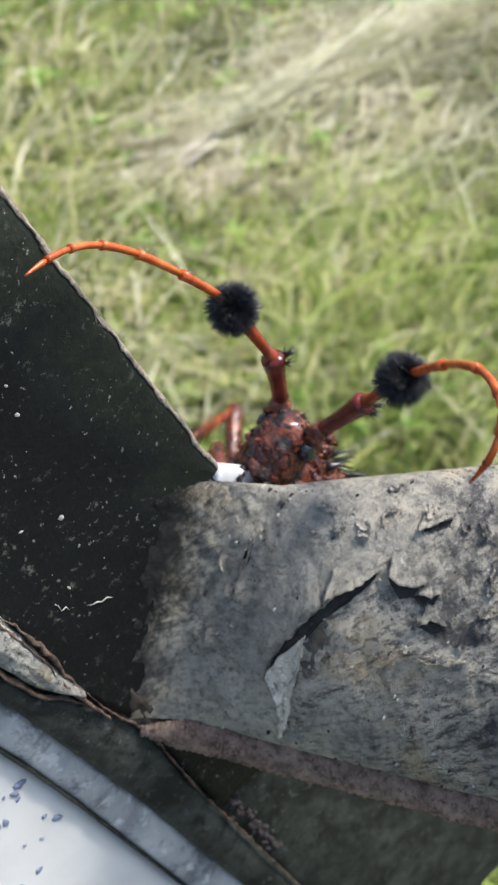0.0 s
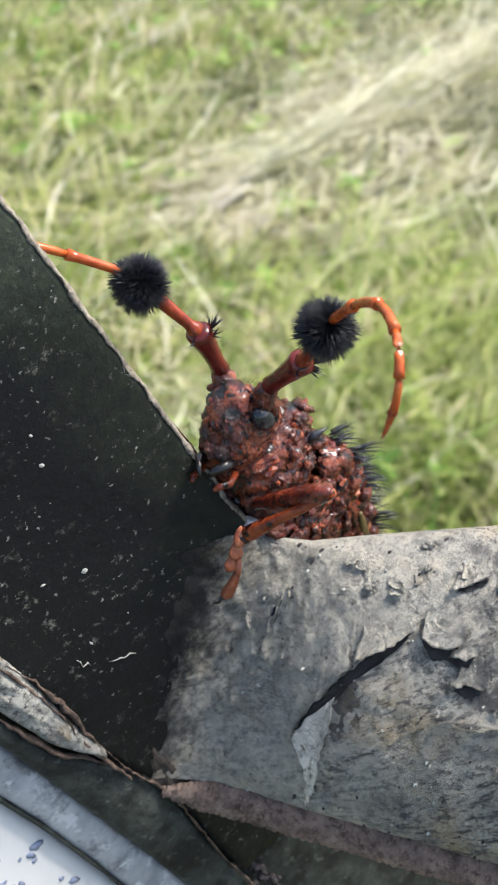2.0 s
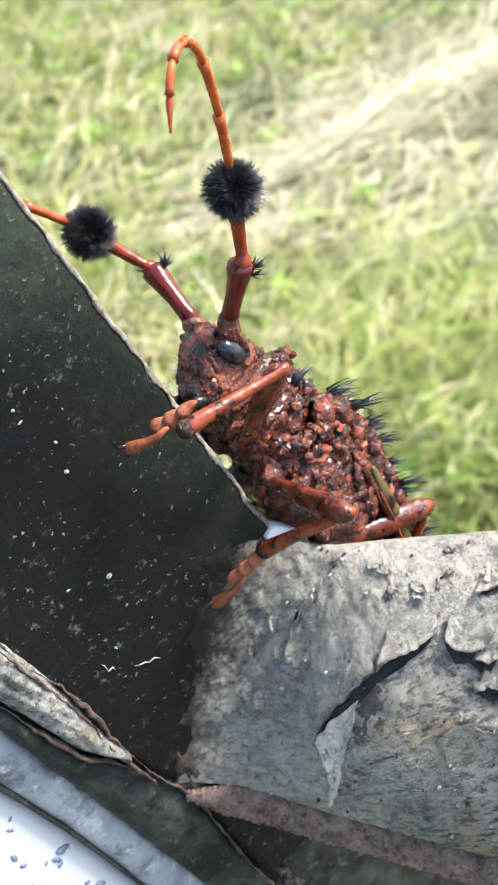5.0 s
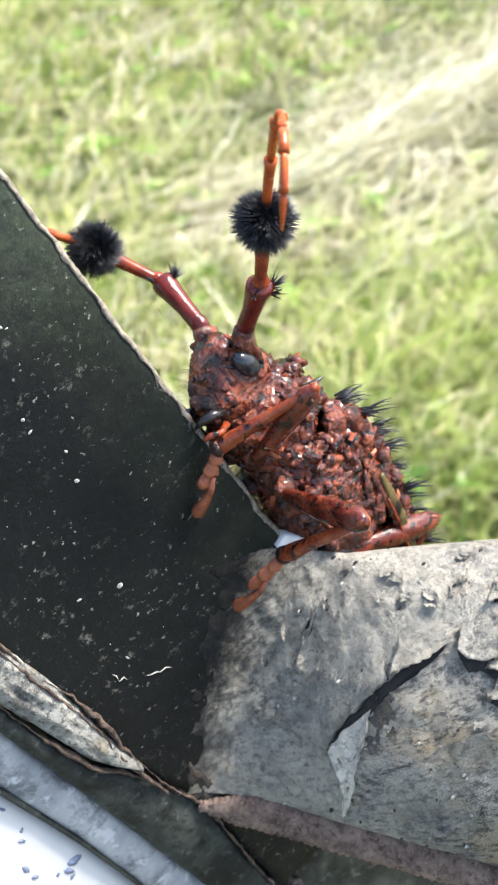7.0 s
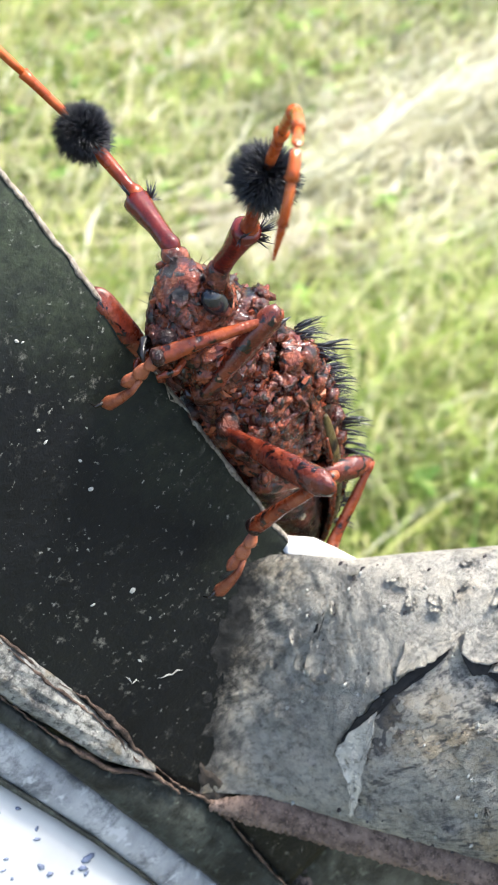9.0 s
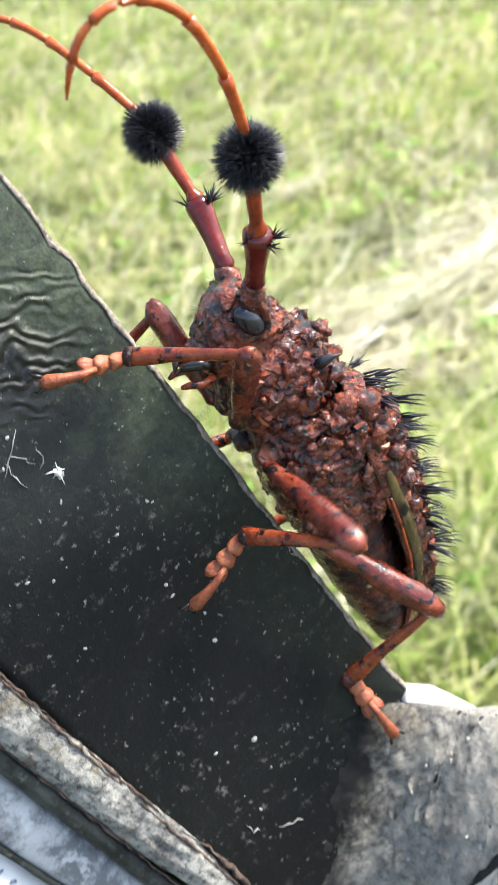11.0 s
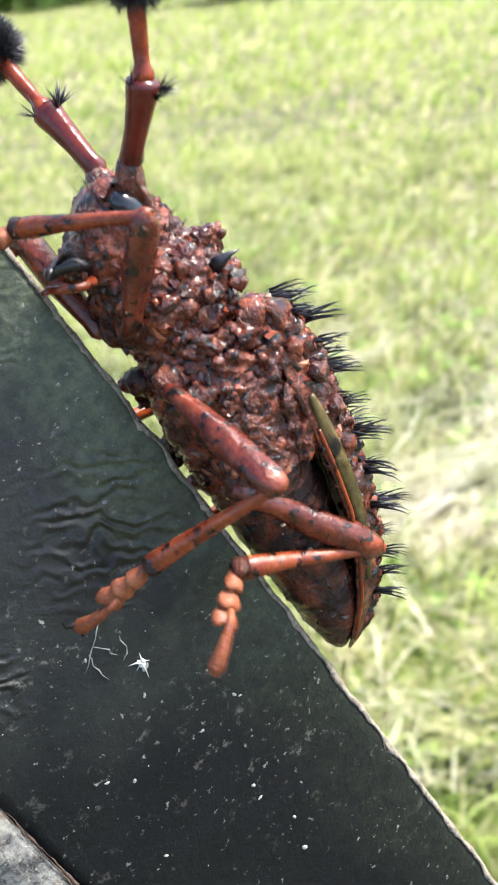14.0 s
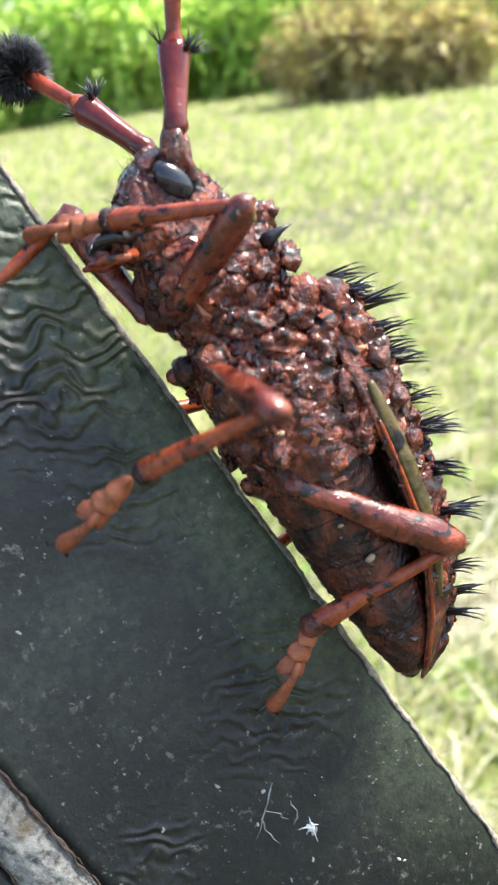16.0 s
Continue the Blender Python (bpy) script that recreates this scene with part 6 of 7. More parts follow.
    walk(shin, [
        (0.0, limb((-5.5, 0.6, 0.9), (-0.2, 0.8, -7.8))),
        (0.5, limb((-4.5, 1.5, 2.0), (0.4, -6.4, -1.3))),
        (0.6, limb((-6.7, 16.6, -2.1), (-4.3, 8.0, 2.7))),
        (0.7, limb((-5.7, 17.3, -2.3), (-1.0, 16.0, -10.3))),
        (1.0, limb((-7.0, 16.7, -2.1), (-1.0, 15.5, -9.0))),
        (1.5, limb((-10.0, 14.4, -2.8), (-2.8, 9.5, -7.2))),
        (1.8, limb((-10.3, 13.5, -2.1), (-2.7, 9.5, -7.0))),
        (2.2, limb((-11.2, 12.0, -2.5), (-3.6, 7.2, -6.7))),
        (2.3, limb((-10.2, 12.7, -0.8), (-3.3, 5.4, -2.7))),
        (2.5, limb((-8.8, 15.1, -1.5), (-1.1, 10.1, -5.5))),
        (3.0, limb((-4.7, 10.5, 5.2), (-3.0, 16.2, -2.6))),
        (3.5, limb((-5.8, 13.4, 3.0), (-3.4, 17.2, -5.8))),
        (4.0, limb((-8.3, 15.2, -0.7), (-9.3, 20.9, -9.1))),
        (6.5, limb((-10.0, 13.0, -0.3), (-1.0, 11.0, -4.2))),
        (7.0, limb((-9.7, 13.5, -0.0), (-1.9, 12.2, -5.8))),
        (7.5, limb((-6.2, 15.0, 1.4), (-5.5, 20.4, -7.0))),
        (8.2, limb((-5.9, 12.9, 3.2), (-3.1, 17.9, -4.8))),
        (10.3, limb((-8.5, 14.3, 0.3), (-0.5, 12.7, -5.8))),
        (11.0, limb((-7.8, 16.0, -1.7), (-0.3, 18.0, -8.2))),
        (11.5, limb((-9.5, 14.3, -0.7), (-3.9, 14.2, -8.4))),
        (12.0, limb((-10.4, 11.9, -0.2), (-3.5, 10.8, -7.6))),
        (12.5, limb((-8.6, 14.4, -0.2), (-0.5, 15.0, -6.6))),
        (13.0, limb((-9.5, 11.4, 1.2), (-2.7, 11.7, -7.3))),
        (13.5, limb((-8.3, 15.1, -0.5), (0.1, 16.6, -5.9))),
        (14.0, limb((-8.2, 15.5, -1.0), (0.5, 18.3, -5.5))),
        (14.5, limb((-10.1, 13.1, -0.5), (-1.9, 14.5, -6.1))),
        (15.0, limb((-9.1, 13.0, 0.9), (-2.1, 17.6, -5.1))),
        (15.5, limb((-9.2, 13.3, 0.4), (-2.4, 15.6, -7.2))),
        (16.0, limb((-10.0, 12.0, 0.5), (-1.7, 15.5, -4.1))),
    ])
    walk(foot, [
        (0.0, limb((-0.2, 0.8, -7.8), (1.1, 0.0, -14.8))),
        (0.5, limb((0.4, -6.4, -1.3), (-3.3, -1.7, 2.4))),
        (0.6, limb((-4.3, 8.0, 2.7), (-4.3, 2.4, 6.9))),
        (0.7, limb((-1.0, 16.0, -10.3), (0.3, 10.4, -14.2))),
        (1.0, limb((-1.0, 15.5, -9.0), (0.5, 10.4, -13.5))),
        (1.5, limb((-2.8, 9.5, -7.2), (-0.7, 6.0, -12.8))),
        (1.8, limb((-2.7, 9.5, -7.0), (-1.6, 4.2, -11.9))),
        (2.2, limb((-3.6, 7.2, -6.7), (-2.9, 1.9, -11.7))),
        (2.3, limb((-3.3, 5.4, -2.7), (-8.1, 6.1, -7.8))),
        (2.5, limb((-1.1, 10.1, -5.5), (0.0, 9.2, -12.6))),
        (3.0, limb((-3.0, 16.2, -2.6), (-5.2, 19.7, -7.8))),
        (3.5, limb((-3.4, 17.2, -5.8), (-3.9, 19.3, -12.2))),
        (4.0, limb((-9.3, 20.9, -9.1), (-2.5, 19.5, -11.1))),
        (6.5, limb((-1.0, 11.0, -4.2), (-2.4, 12.3, -11.0))),
        (7.0, limb((-1.9, 12.2, -5.8), (1.4, 7.7, -9.9))),
        (7.5, limb((-5.5, 20.4, -7.0), (0.8, 17.1, -7.5))),
        (8.2, limb((-3.1, 17.9, -4.8), (2.5, 13.9, -7.7))),
        (10.3, limb((-0.5, 12.7, -5.8), (2.2, 11.0, -12.2))),
        (11.0, limb((-0.3, 18.0, -8.2), (0.5, 20.4, -14.9))),
        (11.5, limb((-3.9, 14.2, -8.4), (0.9, 12.6, -12.7))),
        (12.0, limb((-3.5, 10.8, -7.6), (-0.9, 6.5, -12.7))),
        (12.5, limb((-0.5, 15.0, -6.6), (3.0, 15.5, -12.9))),
        (13.0, limb((-2.7, 11.7, -7.3), (2.0, 10.7, -12.9))),
        (13.5, limb((0.1, 16.6, -5.9), (5.6, 16.6, -10.2))),
        (14.0, limb((0.5, 18.3, -5.5), (1.7, 17.9, -12.6))),
        (14.5, limb((-1.9, 14.5, -6.1), (3.5, 13.3, -10.1))),
        (15.0, limb((-2.1, 17.6, -5.1), (1.0, 17.4, -11.6))),
        (15.5, limb((-2.4, 15.6, -7.2), (4.2, 15.9, -9.6))),
        (16.0, limb((-1.7, 15.5, -4.1), (4.5, 17.4, -7.2))),
    ])
    thigh, shin, foot = LEGS["left", "mid"]
    walk(thigh, [
        (0.0, limb((-3.4, 4.1, -4.2), (-8.7, -5.1, 1.4))),
        (1.5, limb((-3.4, 4.1, -4.2), (-5.2, -4.2, 4.4))),
        (2.0, limb((-3.4, 4.1, -4.2), (-3.8, -2.6, 5.1))),
        (2.2, limb((-3.4, 4.1, -4.2), (-4.9, 2.1, 7.1))),
        (2.5, limb((-3.4, 4.1, -4.2), (-12.3, 12.0, -3.8))),
        (3.5, limb((-3.4, 4.1, -4.2), (-14.9, 5.3, -7.0))),
        (4.0, limb((-3.4, 4.1, -4.2), (-14.8, 5.2, -7.1))),
        (6.5, limb((-3.4, 4.1, -4.2), (-14.8, 4.4, -7.6))),
        (7.0, limb((-3.4, 4.1, -4.2), (-14.6, 6.2, -7.3))),
        (8.2, limb((-3.4, 4.1, -4.2), (-14.6, 6.4, -4.7))),
        (10.3, limb((-3.4, 4.1, -4.2), (-14.9, 3.6, -4.5))),
        (10.4, limb((-3.4, 4.1, -4.2), (-14.9, 3.6, -4.5))),
        (10.5, limb((-3.4, 4.1, -4.2), (-13.7, 10.2, -4.6))),
        (11.0, limb((-3.4, 4.1, -4.2), (-14.8, 1.0, -3.8))),
        (11.5, limb((-3.4, 4.1, -4.2), (-14.0, 9.1, -5.4))),
        (12.0, limb((-3.4, 4.1, -4.2), (-14.7, 5.7, -6.8))),
        (12.3, limb((-3.4, 4.1, -4.2), (-14.9, 1.9, -5.7))),
        (12.5, limb((-3.4, 4.1, -4.2), (-13.8, -0.8, -4.8))),
        (12.7, limb((-3.4, 4.1, -4.2), (-14.0, 8.3, -7.4))),
        (13.1, limb((-3.4, 4.1, -4.2), (-14.7, 4.4, -7.1))),
        (13.5, limb((-3.4, 4.1, -4.2), (-14.3, 2.5, -7.1))),
        (14.0, limb((-3.4, 4.1, -4.2), (-13.2, -2.2, -5.7))),
        (14.5, limb((-3.4, 4.1, -4.2), (-14.4, 3.1, -7.4))),
        (15.0, limb((-3.4, 4.1, -4.2), (-13.8, -0.3, -6.9))),
        (15.4, limb((-3.4, 4.1, -4.2), (-11.4, -4.3, -5.6))),
        (16.0, limb((-3.4, 4.1, -4.2), (-13.9, 2.0, -7.0))),
    ])
    walk(shin, [
        (0.0, limb((-8.7, -5.1, 1.4), (-3.0, -4.0, -8.4))),
        (1.5, limb((-5.2, -4.2, 4.4), (0.8, -7.5, -4.7))),
        (2.0, limb((-3.8, -2.6, 5.1), (-0.7, -13.0, 2.2))),
        (2.2, limb((-4.9, 2.1, 7.1), (-1.9, -7.5, 2.2))),
        (2.5, limb((-12.3, 12.0, -3.8), (-4.1, 5.3, -8.1))),
        (3.5, limb((-14.9, 5.3, -7.0), (-4.7, 0.8, -9.6))),
        (4.0, limb((-14.8, 5.2, -7.1), (-4.1, 1.7, -9.7))),
        (6.5, limb((-14.8, 4.4, -7.6), (-4.0, 1.0, -9.4))),
        (7.0, limb((-14.6, 6.2, -7.3), (-4.2, 1.5, -8.9))),
        (8.2, limb((-14.6, 6.4, -4.7), (-6.3, -1.3, -8.4))),
        (10.3, limb((-14.9, 3.6, -4.5), (-7.0, -3.6, -9.1))),
        (10.4, limb((-14.9, 3.6, -4.5), (-7.0, -3.6, -9.1))),
        (10.5, limb((-13.7, 10.2, -4.6), (-5.5, 6.3, -11.4))),
        (11.0, limb((-14.8, 1.0, -3.8), (-4.6, 0.9, -9.3))),
        (11.5, limb((-14.0, 9.1, -5.4), (-5.4, 5.9, -12.5))),
        (12.0, limb((-14.7, 5.7, -6.8), (-4.5, 2.5, -11.3))),
        (12.3, limb((-14.9, 1.9, -5.7), (-4.5, -1.5, -9.4))),
        (12.5, limb((-13.8, -0.8, -4.8), (-4.2, -3.9, -10.9))),
        (12.7, limb((-14.0, 8.3, -7.4), (-4.1, 6.0, -13.0))),
        (13.1, limb((-14.7, 4.4, -7.1), (-4.5, 2.1, -12.7))),
        (13.5, limb((-14.3, 2.5, -7.1), (-3.1, 1.0, -11.5))),
        (14.0, limb((-13.2, -2.2, -5.7), (-4.5, -4.4, -13.3))),
        (14.5, limb((-14.4, 3.1, -7.4), (-3.9, 2.9, -13.5))),
        (15.0, limb((-13.8, -0.3, -6.9), (-3.4, -0.8, -12.5))),
        (15.4, limb((-11.4, -4.3, -5.6), (-2.0, -4.4, -12.5))),
        (16.0, limb((-13.9, 2.0, -7.0), (-2.6, 1.4, -12.9))),
    ])
    walk(foot, [
        (0.0, limb((-3.0, -4.0, -8.4), (-1.9, -5.5, -16.2))),
        (1.5, limb((0.8, -7.5, -4.7), (2.0, -10.3, -12.1))),
        (2.0, limb((-0.7, -13.0, 2.2), (-0.2, -14.0, -5.7))),
        (2.2, limb((-1.9, -7.5, 2.2), (-0.6, -14.4, -1.4))),
        (2.5, limb((-4.1, 5.3, -8.1), (-1.1, 1.1, -14.2))),
        (3.5, limb((-4.7, 0.8, -9.6), (0.2, -3.4, -14.6))),
        (4.0, limb((-4.1, 1.7, -9.7), (1.0, -2.1, -14.9))),
        (6.5, limb((-4.0, 1.0, -9.4), (2.2, -1.9, -13.5))),
        (7.0, limb((-4.2, 1.5, -8.9), (1.6, -2.2, -13.1))),
        (8.2, limb((-6.3, -1.3, -8.4), (-3.4, -7.4, -13.7))),
        (10.3, limb((-7.0, -3.6, -9.1), (-3.4, -8.0, -15.2))),
        (10.4, limb((-7.0, -3.6, -9.1), (-3.4, -8.0, -15.2))),
        (10.5, limb((-5.5, 6.3, -11.4), (-1.5, 3.6, -17.8))),
        (11.0, limb((-4.6, 0.9, -9.3), (-3.2, -2.8, -16.6))),
        (11.5, limb((-5.4, 5.9, -12.5), (-1.9, 3.3, -19.7))),
        (12.0, limb((-4.5, 2.5, -11.3), (-0.8, 0.2, -18.7))),
        (12.3, limb((-4.5, -1.5, -9.4), (-0.6, -5.1, -15.5))),
        (12.5, limb((-4.2, -3.9, -10.9), (-0.9, -7.3, -18.1))),
        (12.7, limb((-4.1, 6.0, -13.0), (-1.1, 4.0, -20.4))),
        (13.1, limb((-4.5, 2.1, -12.7), (1.0, -0.8, -18.4))),
        (13.5, limb((-3.1, 1.0, -11.5), (2.2, -2.3, -17.8))),
        (14.0, limb((-4.5, -4.4, -13.3), (1.1, -6.8, -18.7))),
        (14.5, limb((-3.9, 2.9, -13.5), (2.2, 0.7, -19.2))),
        (15.0, limb((-3.4, -0.8, -12.5), (1.7, -2.7, -19.1))),
        (15.4, limb((-2.0, -4.4, -12.5), (3.9, -6.6, -17.6))),
        (16.0, limb((-2.6, 1.4, -12.9), (4.4, -1.0, -18.5))),
    ])
    thigh, shin, foot = LEGS["left", "hind"]
    walk(thigh, [
        (0.0, limb((-3.3, -5.4, -4.0), (-9.0, -13.6, 3.7))),
        (3.5, limb((-3.3, -5.4, -4.0), (-6.0, -10.5, 6.8))),
        (7.0, limb((-3.3, -5.4, -4.0), (-6.1, -12.3, 6.1))),
        (8.2, limb((-3.3, -5.4, -4.0), (-7.2, -10.7, 6.8))),
        (10.3, limb((-3.3, -5.4, -4.0), (-5.8, -16.4, 1.8))),
        (10.7, limb((-3.3, -5.4, -4.0), (-5.1, -15.6, 3.1))),
        (11.0, limb((-3.3, -5.4, -4.0), (-9.3, -15.0, 0.4))),
        (11.5, limb((-3.3, -5.4, -4.0), (-5.3, -16.2, 1.4))),
        (12.0, limb((-3.3, -5.4, -4.0), (-6.4, -15.9, 2.2))),
        (12.3, limb((-3.3, -5.4, -4.0), (-5.8, -14.4, 4.0))),
        (12.5, limb((-3.3, -5.4, -4.0), (-5.7, -15.9, 2.1))),
        (13.0, limb((-3.3, -5.4, -4.0), (-6.1, -16.4, 2.2))),
        (13.5, limb((-3.3, -5.4, -4.0), (-5.7, -15.5, 3.1))),
        (13.9, limb((-3.3, -5.4, -4.0), (-10.8, -14.6, -2.2))),
        (14.0, limb((-3.3, -5.4, -4.0), (-5.3, -16.2, 2.2))),
        (14.5, limb((-3.3, -5.4, -4.0), (-5.9, -16.0, 2.4))),
        (15.0, limb((-3.3, -5.4, -4.0), (-10.6, -15.3, -0.2))),
        (15.4, limb((-3.3, -5.4, -4.0), (-6.6, -16.0, 1.7))),
        (15.5, limb((-3.3, -5.4, -4.0), (-6.6, -14.1, 4.5))),
        (15.6, limb((-3.3, -5.4, -4.0), (-5.3, -15.0, 3.3))),
        (15.7, limb((-3.3, -5.4, -4.0), (-5.3, -15.0, 3.3))),
        (16.0, limb((-3.3, -5.4, -4.0), (-6.2, -15.4, 2.9))),
    ])
    walk(shin, [
        (0.0, limb((-9.0, -13.6, 3.7), (-8.3, -10.5, -7.9))),
        (3.5, limb((-6.0, -10.5, 6.8), (-2.3, -19.6, 0.5))),
        (7.0, limb((-6.1, -12.3, 6.1), (-1.4, -15.3, -4.1))),
        (8.2, limb((-7.2, -10.7, 6.8), (-5.0, -21.0, 1.0))),
        (10.3, limb((-5.8, -16.4, 1.8), (-5.8, -12.5, -9.2))),
        (10.7, limb((-5.1, -15.6, 3.1), (-7.3, -13.7, -8.2))),
        (11.0, limb((-9.3, -15.0, 0.4), (-4.1, -20.1, -8.6))),
        (11.5, limb((-5.3, -16.2, 1.4), (-5.1, -10.4, -9.0))),
        (12.0, limb((-6.4, -15.9, 2.2), (-8.0, -12.9, -9.3))),
        (12.3, limb((-5.8, -14.4, 4.0), (-3.9, -19.6, -6.2))),
        (12.5, limb((-5.7, -15.9, 2.1), (-3.3, -9.7, -7.8))),
        (13.0, limb((-6.1, -16.4, 2.2), (-4.7, -12.2, -8.4))),
        (13.5, limb((-5.7, -15.5, 3.1), (-2.7, -15.6, -7.9))),
        (13.9, limb((-10.8, -14.6, -2.2), (-2.8, -22.1, -5.8))),
        (14.0, limb((-5.3, -16.2, 2.2), (-3.9, -9.6, -7.7))),
        (14.5, limb((-5.9, -16.0, 2.4), (-2.3, -12.9, -8.1))),
        (15.0, limb((-10.6, -15.3, -0.2), (-1.9, -18.1, -6.8))),
        (15.4, limb((-6.6, -16.0, 1.7), (-1.5, -22.3, -6.9))),
        (15.5, limb((-6.6, -14.1, 4.5), (-1.4, -11.9, -6.1))),
        (15.6, limb((-5.3, -15.0, 3.3), (-1.3, -13.4, -7.7))),
        (15.7, limb((-5.3, -15.0, 3.3), (-1.3, -13.4, -7.7))),
        (16.0, limb((-6.2, -15.4, 2.9), (-0.6, -15.2, -7.0))),
    ])
    walk(foot, [
        (0.0, limb((-8.3, -10.5, -7.9), (-7.9, -13.1, -15.5))),
        (3.5, limb((-2.3, -19.6, 0.5), (2.1, -24.9, -3.3))),
        (7.0, limb((-1.4, -15.3, -4.1), (3.2, -21.1, -7.5))),
        (8.2, limb((-5.0, -21.0, 1.0), (-3.6, -23.4, -6.4))),
        (10.3, limb((-5.8, -12.5, -9.2), (-7.7, -20.4, -11.6))),
        (10.7, limb((-7.3, -13.7, -8.2), (-6.4, -21.2, -11.5))),
        (11.0, limb((-4.1, -20.1, -8.6), (-6.6, -27.9, -8.4))),
        (11.5, limb((-5.1, -10.4, -9.0), (-4.0, -16.9, -13.7))),
        (12.0, limb((-8.0, -12.9, -9.3), (-8.1, -18.3, -15.1))),
        (12.3, limb((-3.9, -19.6, -6.2), (-5.7, -27.6, -5.1))),
        (12.5, limb((-3.3, -9.7, -7.8), (-1.7, -13.6, -15.0))),
        (13.0, limb((-4.7, -12.2, -8.4), (-1.9, -16.7, -14.7))),
        (13.5, limb((-2.7, -15.6, -7.9), (0.5, -19.9, -14.1))),
        (13.9, limb((-2.8, -22.1, -5.8), (-3.3, -30.1, -6.5))),
        (14.0, limb((-3.9, -9.6, -7.7), (-5.3, -13.8, -14.4))),
        (14.5, limb((-2.3, -12.9, -8.1), (1.2, -17.6, -14.3))),
        (15.0, limb((-1.9, -18.1, -6.8), (0.9, -21.7, -13.7))),
        (15.4, limb((-1.5, -22.3, -6.9), (-1.0, -31.0, -6.4))),
        (15.5, limb((-1.4, -11.9, -6.1), (-4.5, -18.7, -8.9))),
        (15.6, limb((-1.3, -13.4, -7.7), (2.8, -18.6, -13.4))),
        (15.7, limb((-1.3, -13.4, -7.7), (2.8, -18.6, -13.4))),
        (16.0, limb((-0.6, -15.2, -7.0), (4.0, -20.2, -12.6))),
    ])
    # the far foreleg hooks round the back of the edge
    thigh, shin, foot = LEGS["right", "fore"]
    walk(thigh, [
        (0.0, limb((2.3, 8.4, -3.9), (8.1, 8.4, 3.4), (1, 0, 0))),
        (0.2, limb((2.3, 8.4, -3.9), (3.0, 18.0, -2.5), (1, 0, 0))),
        (0.5, limb((2.3, 8.4, -3.9), (5.2, 17.9, -3.1), (1, 0, 0))),
        (1.0, limb((2.3, 8.4, -3.9), (5.5, 18.1, -3.2), (1, 0, 0))),
        (1.5, limb((2.3, 8.4, -3.9), (5.2, 17.5, -3.7), (1, 0, 0))),
        (2.0, limb((2.3, 8.4, -3.9), (5.6, 17.4, -3.6), (1, 0, 0))),
        (3.0, limb((2.3, 8.4, -3.9), (1.1, 17.8, -4.9), (1, 0, 0))),
        (4.0, limb((2.3, 8.4, -3.9), (5.6, 17.3, -3.4), (1, 0, 0))),
        (5.5, limb((2.3, 8.4, -3.9), (5.6, 16.7, -3.4), (1, 0, 0))),
        (7.0, limb((2.3, 8.4, -3.9), (5.6, 17.3, -3.4), (1, 0, 0))),
        (8.0, limb((2.3, 8.4, -3.9), (5.6, 16.6, -3.4), (1, 0, 0))),
        (9.0, limb((2.3, 8.4, -3.9), (5.6, 17.0, -3.4), (1, 0, 0))),
        (10.3, limb((2.3, 8.4, -3.9), (5.6, 17.1, -3.4), (1, 0, 0))),
        (11.0, limb((2.3, 8.4, -3.9), (5.6, 16.6, -3.4), (1, 0, 0))),
        (12.0, limb((2.3, 8.4, -3.9), (5.6, 17.0, -3.4), (1, 0, 0))),
        (13.0, limb((2.3, 8.4, -3.9), (5.6, 17.3, -3.4), (1, 0, 0))),
        (14.0, limb((2.3, 8.4, -3.9), (5.6, 16.6, -3.4), (1, 0, 0))),
        (15.0, limb((2.3, 8.4, -3.9), (5.6, 17.0, -3.4), (1, 0, 0))),
        (16.0, limb((2.3, 8.4, -3.9), (5.6, 17.3, -3.4), (1, 0, 0))),
    ])
    walk(shin, [
        (0.0, limb((8.1, 8.4, 3.4), (6.7, 15.0, -4.2), (1, 0, 0))),
        (0.2, limb((3.0, 18.0, -2.5), (5.8, 8.4, -3.7), (1, 0, 0))),
        (0.5, limb((5.2, 17.9, -3.1), (8.8, 9.0, -5.5), (1, 0, 0))),
        (1.0, limb((5.5, 18.1, -3.2), (11.0, 10.1, -3.5), (1, 0, 0))),
        (1.5, limb((5.2, 17.5, -3.7), (7.4, 11.6, -11.7), (1, 0, 0))),
        (2.0, limb((5.6, 17.4, -3.6), (8.6, 13.0, -12.3), (1, 0, 0))),
        (3.0, limb((1.1, 17.8, -4.9), (7.3, 14.2, -12.2), (1, 0, 0))),
        (4.0, limb((5.6, 17.3, -3.4), (8.8, 15.3, -12.6), (1, 0, 0))),
        (5.5, limb((5.6, 16.7, -3.4), (8.8, 13.5, -12.6), (1, 0, 0))),
        (7.0, limb((5.6, 17.3, -3.4), (8.8, 15.2, -12.6), (1, 0, 0))),
        (8.0, limb((5.6, 16.6, -3.4), (8.8, 13.5, -12.6), (1, 0, 0))),
        (9.0, limb((5.6, 17.0, -3.4), (8.8, 14.5, -12.6), (1, 0, 0))),
        (10.3, limb((5.6, 17.1, -3.4), (8.8, 14.8, -12.6), (1, 0, 0))),
        (11.0, limb((5.6, 16.6, -3.4), (8.8, 13.5, -12.6), (1, 0, 0))),
        (12.0, limb((5.6, 17.0, -3.4), (8.8, 14.5, -12.6), (1, 0, 0))),
        (13.0, limb((5.6, 17.3, -3.4), (8.8, 15.2, -12.6), (1, 0, 0))),
        (14.0, limb((5.6, 16.6, -3.4), (8.8, 13.5, -12.6), (1, 0, 0))),
        (15.0, limb((5.6, 17.0, -3.4), (8.8, 14.5, -12.6), (1, 0, 0))),
        (16.0, limb((5.6, 17.3, -3.4), (8.8, 15.2, -12.6), (1, 0, 0))),
    ])
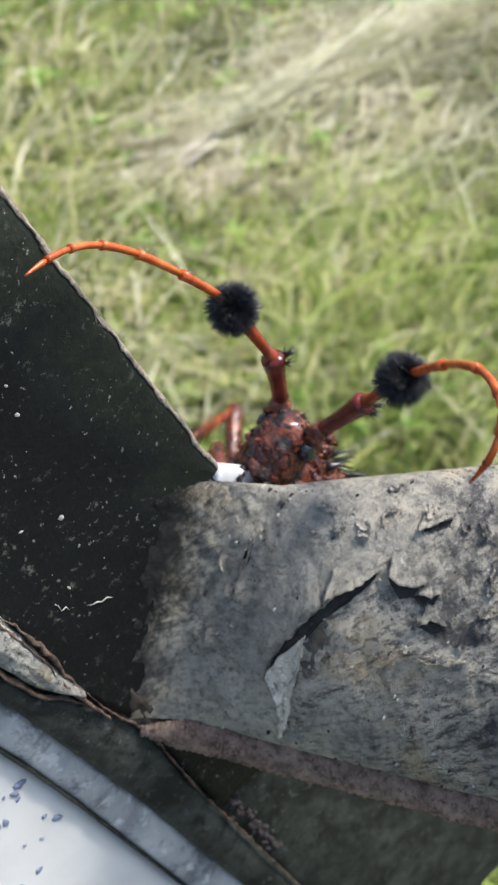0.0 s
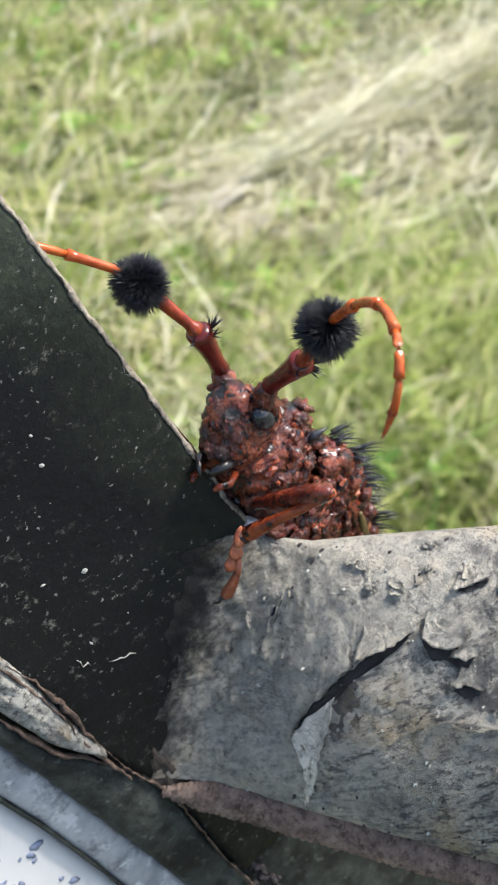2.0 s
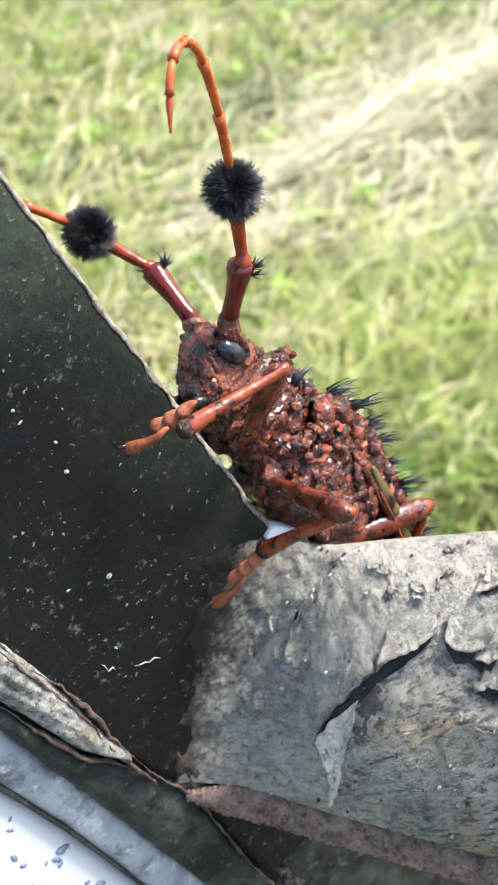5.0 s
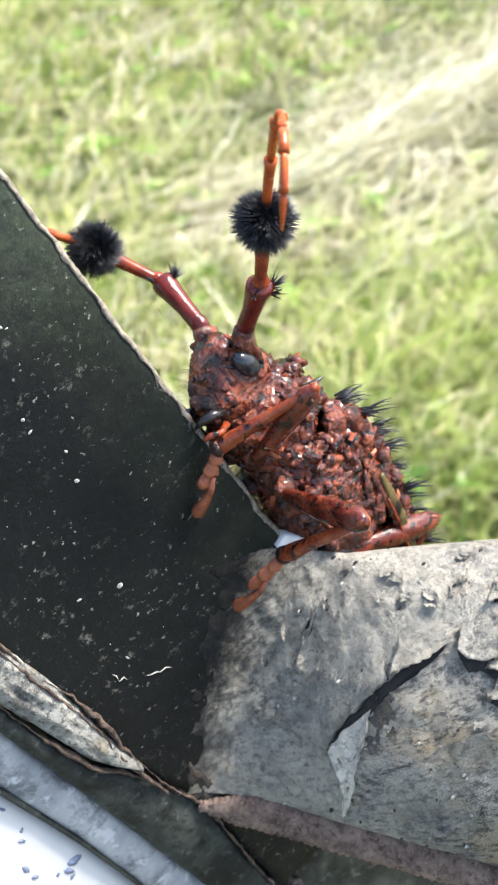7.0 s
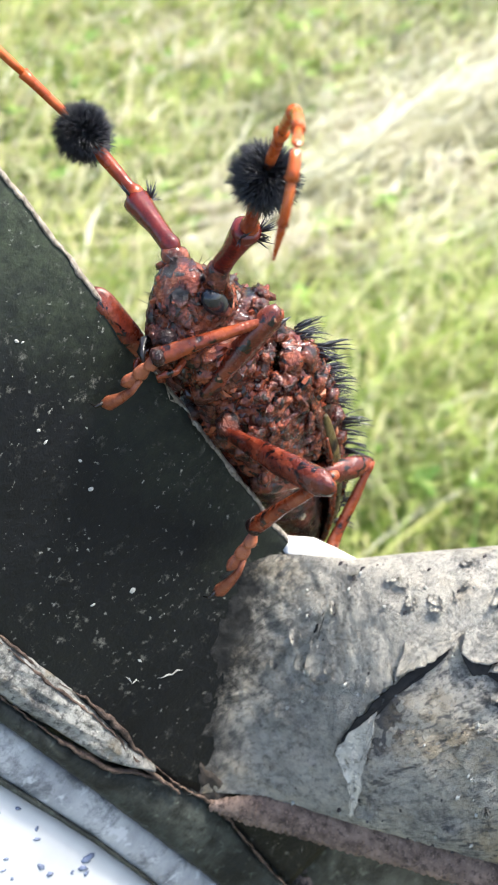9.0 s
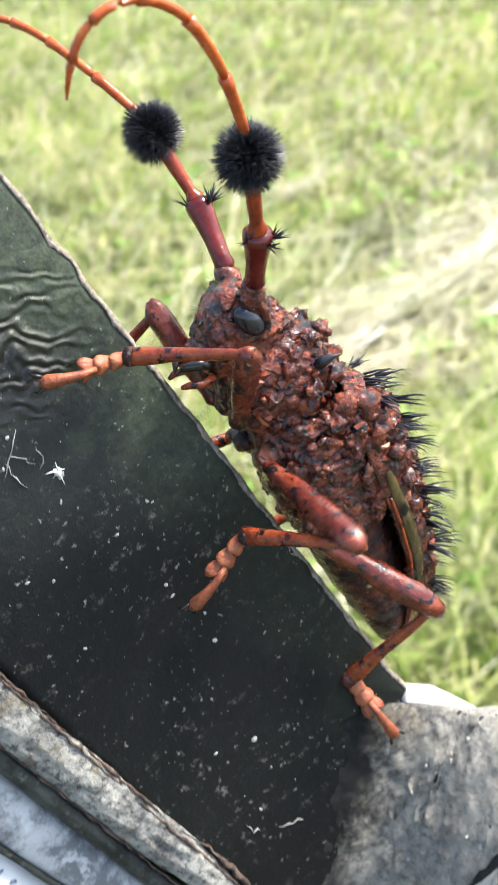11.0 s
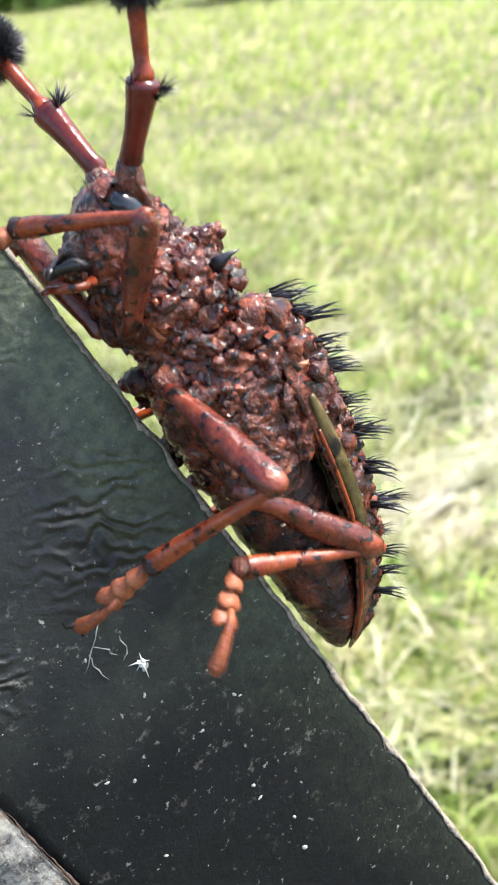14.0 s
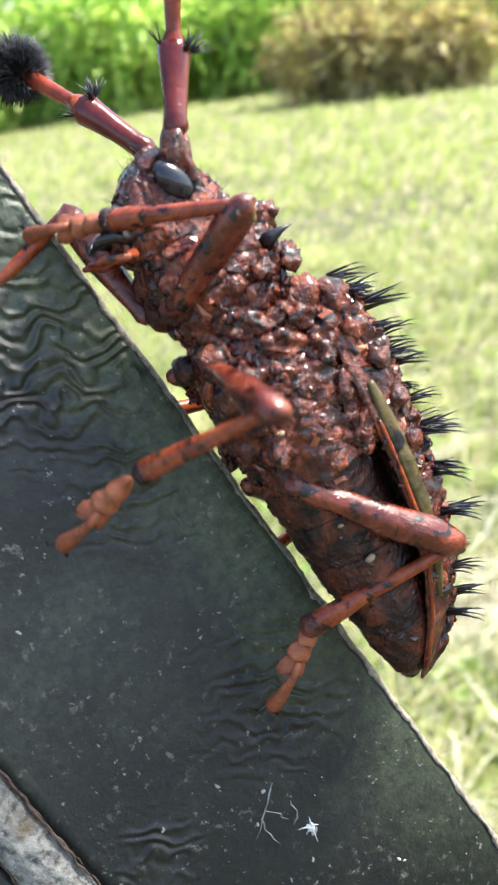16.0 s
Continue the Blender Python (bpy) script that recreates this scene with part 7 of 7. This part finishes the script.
    walk(foot, [
        (0.0, limb((6.7, 15.0, -4.2), (6.7, 12.4, -10.9), (1, 0, 0))),
        (0.2, limb((5.8, 8.4, -3.7), (5.8, 11.0, -10.4), (1, 0, 0))),
        (0.5, limb((8.8, 9.0, -5.5), (6.0, 10.9, -11.8), (1, 0, 0))),
        (1.0, limb((11.0, 10.1, -3.5), (6.6, 11.5, -9.0), (1, 0, 0))),
        (1.5, limb((7.4, 11.6, -11.7), (8.9, 11.6, -18.7), (1, 0, 0))),
        (2.0, limb((8.6, 13.0, -12.3), (10.3, 12.4, -19.3), (1, 0, 0))),
        (3.0, limb((7.3, 14.2, -12.2), (9.3, 14.0, -19.1), (1, 0, 0))),
        (4.0, limb((8.8, 15.3, -12.6), (10.4, 14.3, -19.5), (1, 0, 0))),
        (5.5, limb((8.8, 13.5, -12.6), (10.4, 12.5, -19.5), (1, 0, 0))),
        (7.0, limb((8.8, 15.2, -12.6), (10.4, 14.3, -19.5), (1, 0, 0))),
        (8.0, limb((8.8, 13.5, -12.6), (10.4, 12.4, -19.5), (1, 0, 0))),
        (9.0, limb((8.8, 14.5, -12.6), (10.4, 13.5, -19.5), (1, 0, 0))),
        (10.3, limb((8.8, 14.8, -12.6), (10.4, 13.8, -19.5), (1, 0, 0))),
        (11.0, limb((8.8, 13.5, -12.6), (10.4, 12.4, -19.5), (1, 0, 0))),
        (12.0, limb((8.8, 14.5, -12.6), (10.4, 13.5, -19.5), (1, 0, 0))),
        (13.0, limb((8.8, 15.2, -12.6), (10.4, 14.3, -19.5), (1, 0, 0))),
        (14.0, limb((8.8, 13.5, -12.6), (10.4, 12.4, -19.5), (1, 0, 0))),
        (15.0, limb((8.8, 14.5, -12.6), (10.4, 13.5, -19.5), (1, 0, 0))),
        (16.0, limb((8.8, 15.2, -12.6), (10.4, 14.3, -19.5), (1, 0, 0))),
    ])
    # the far legs hold the back of the plate and shift a little as it climbs
    for k, (name, knee, ankle, toe) in enumerate((("mid", (10.0, -2.0, 3.0), (11.0, 1.8, -7.6), (11.2, 0.6, -15.2)), ("hind", (9.4, -12.6, 2.8), (10.8, -11.2, -9.0), (11.4, -14.6, -16.2)))):
        thigh, shin, foot = LEGS["right", name]
        hip = (HIPS[name][0], HIPS[name][1], HIPS[name][2])
        swing = [(t, 1.2 * math.sin(t * 2.1 + 2.2 * k)) for t in [0.5 * i for i in range(33)]]
        for limb_part, a, b, ka, kb in ((thigh, hip, knee, 0, 0.4), (shin, knee, ankle, 0.4, 1), (foot, ankle, toe, 1, 1.1)):
            walk(limb_part, [(t, limb((a[0], a[1] + d * ka, a[2]), (b[0], b[1] + d * kb, b[2]), (1, 0, 0))) for t, d in swing])


motions()
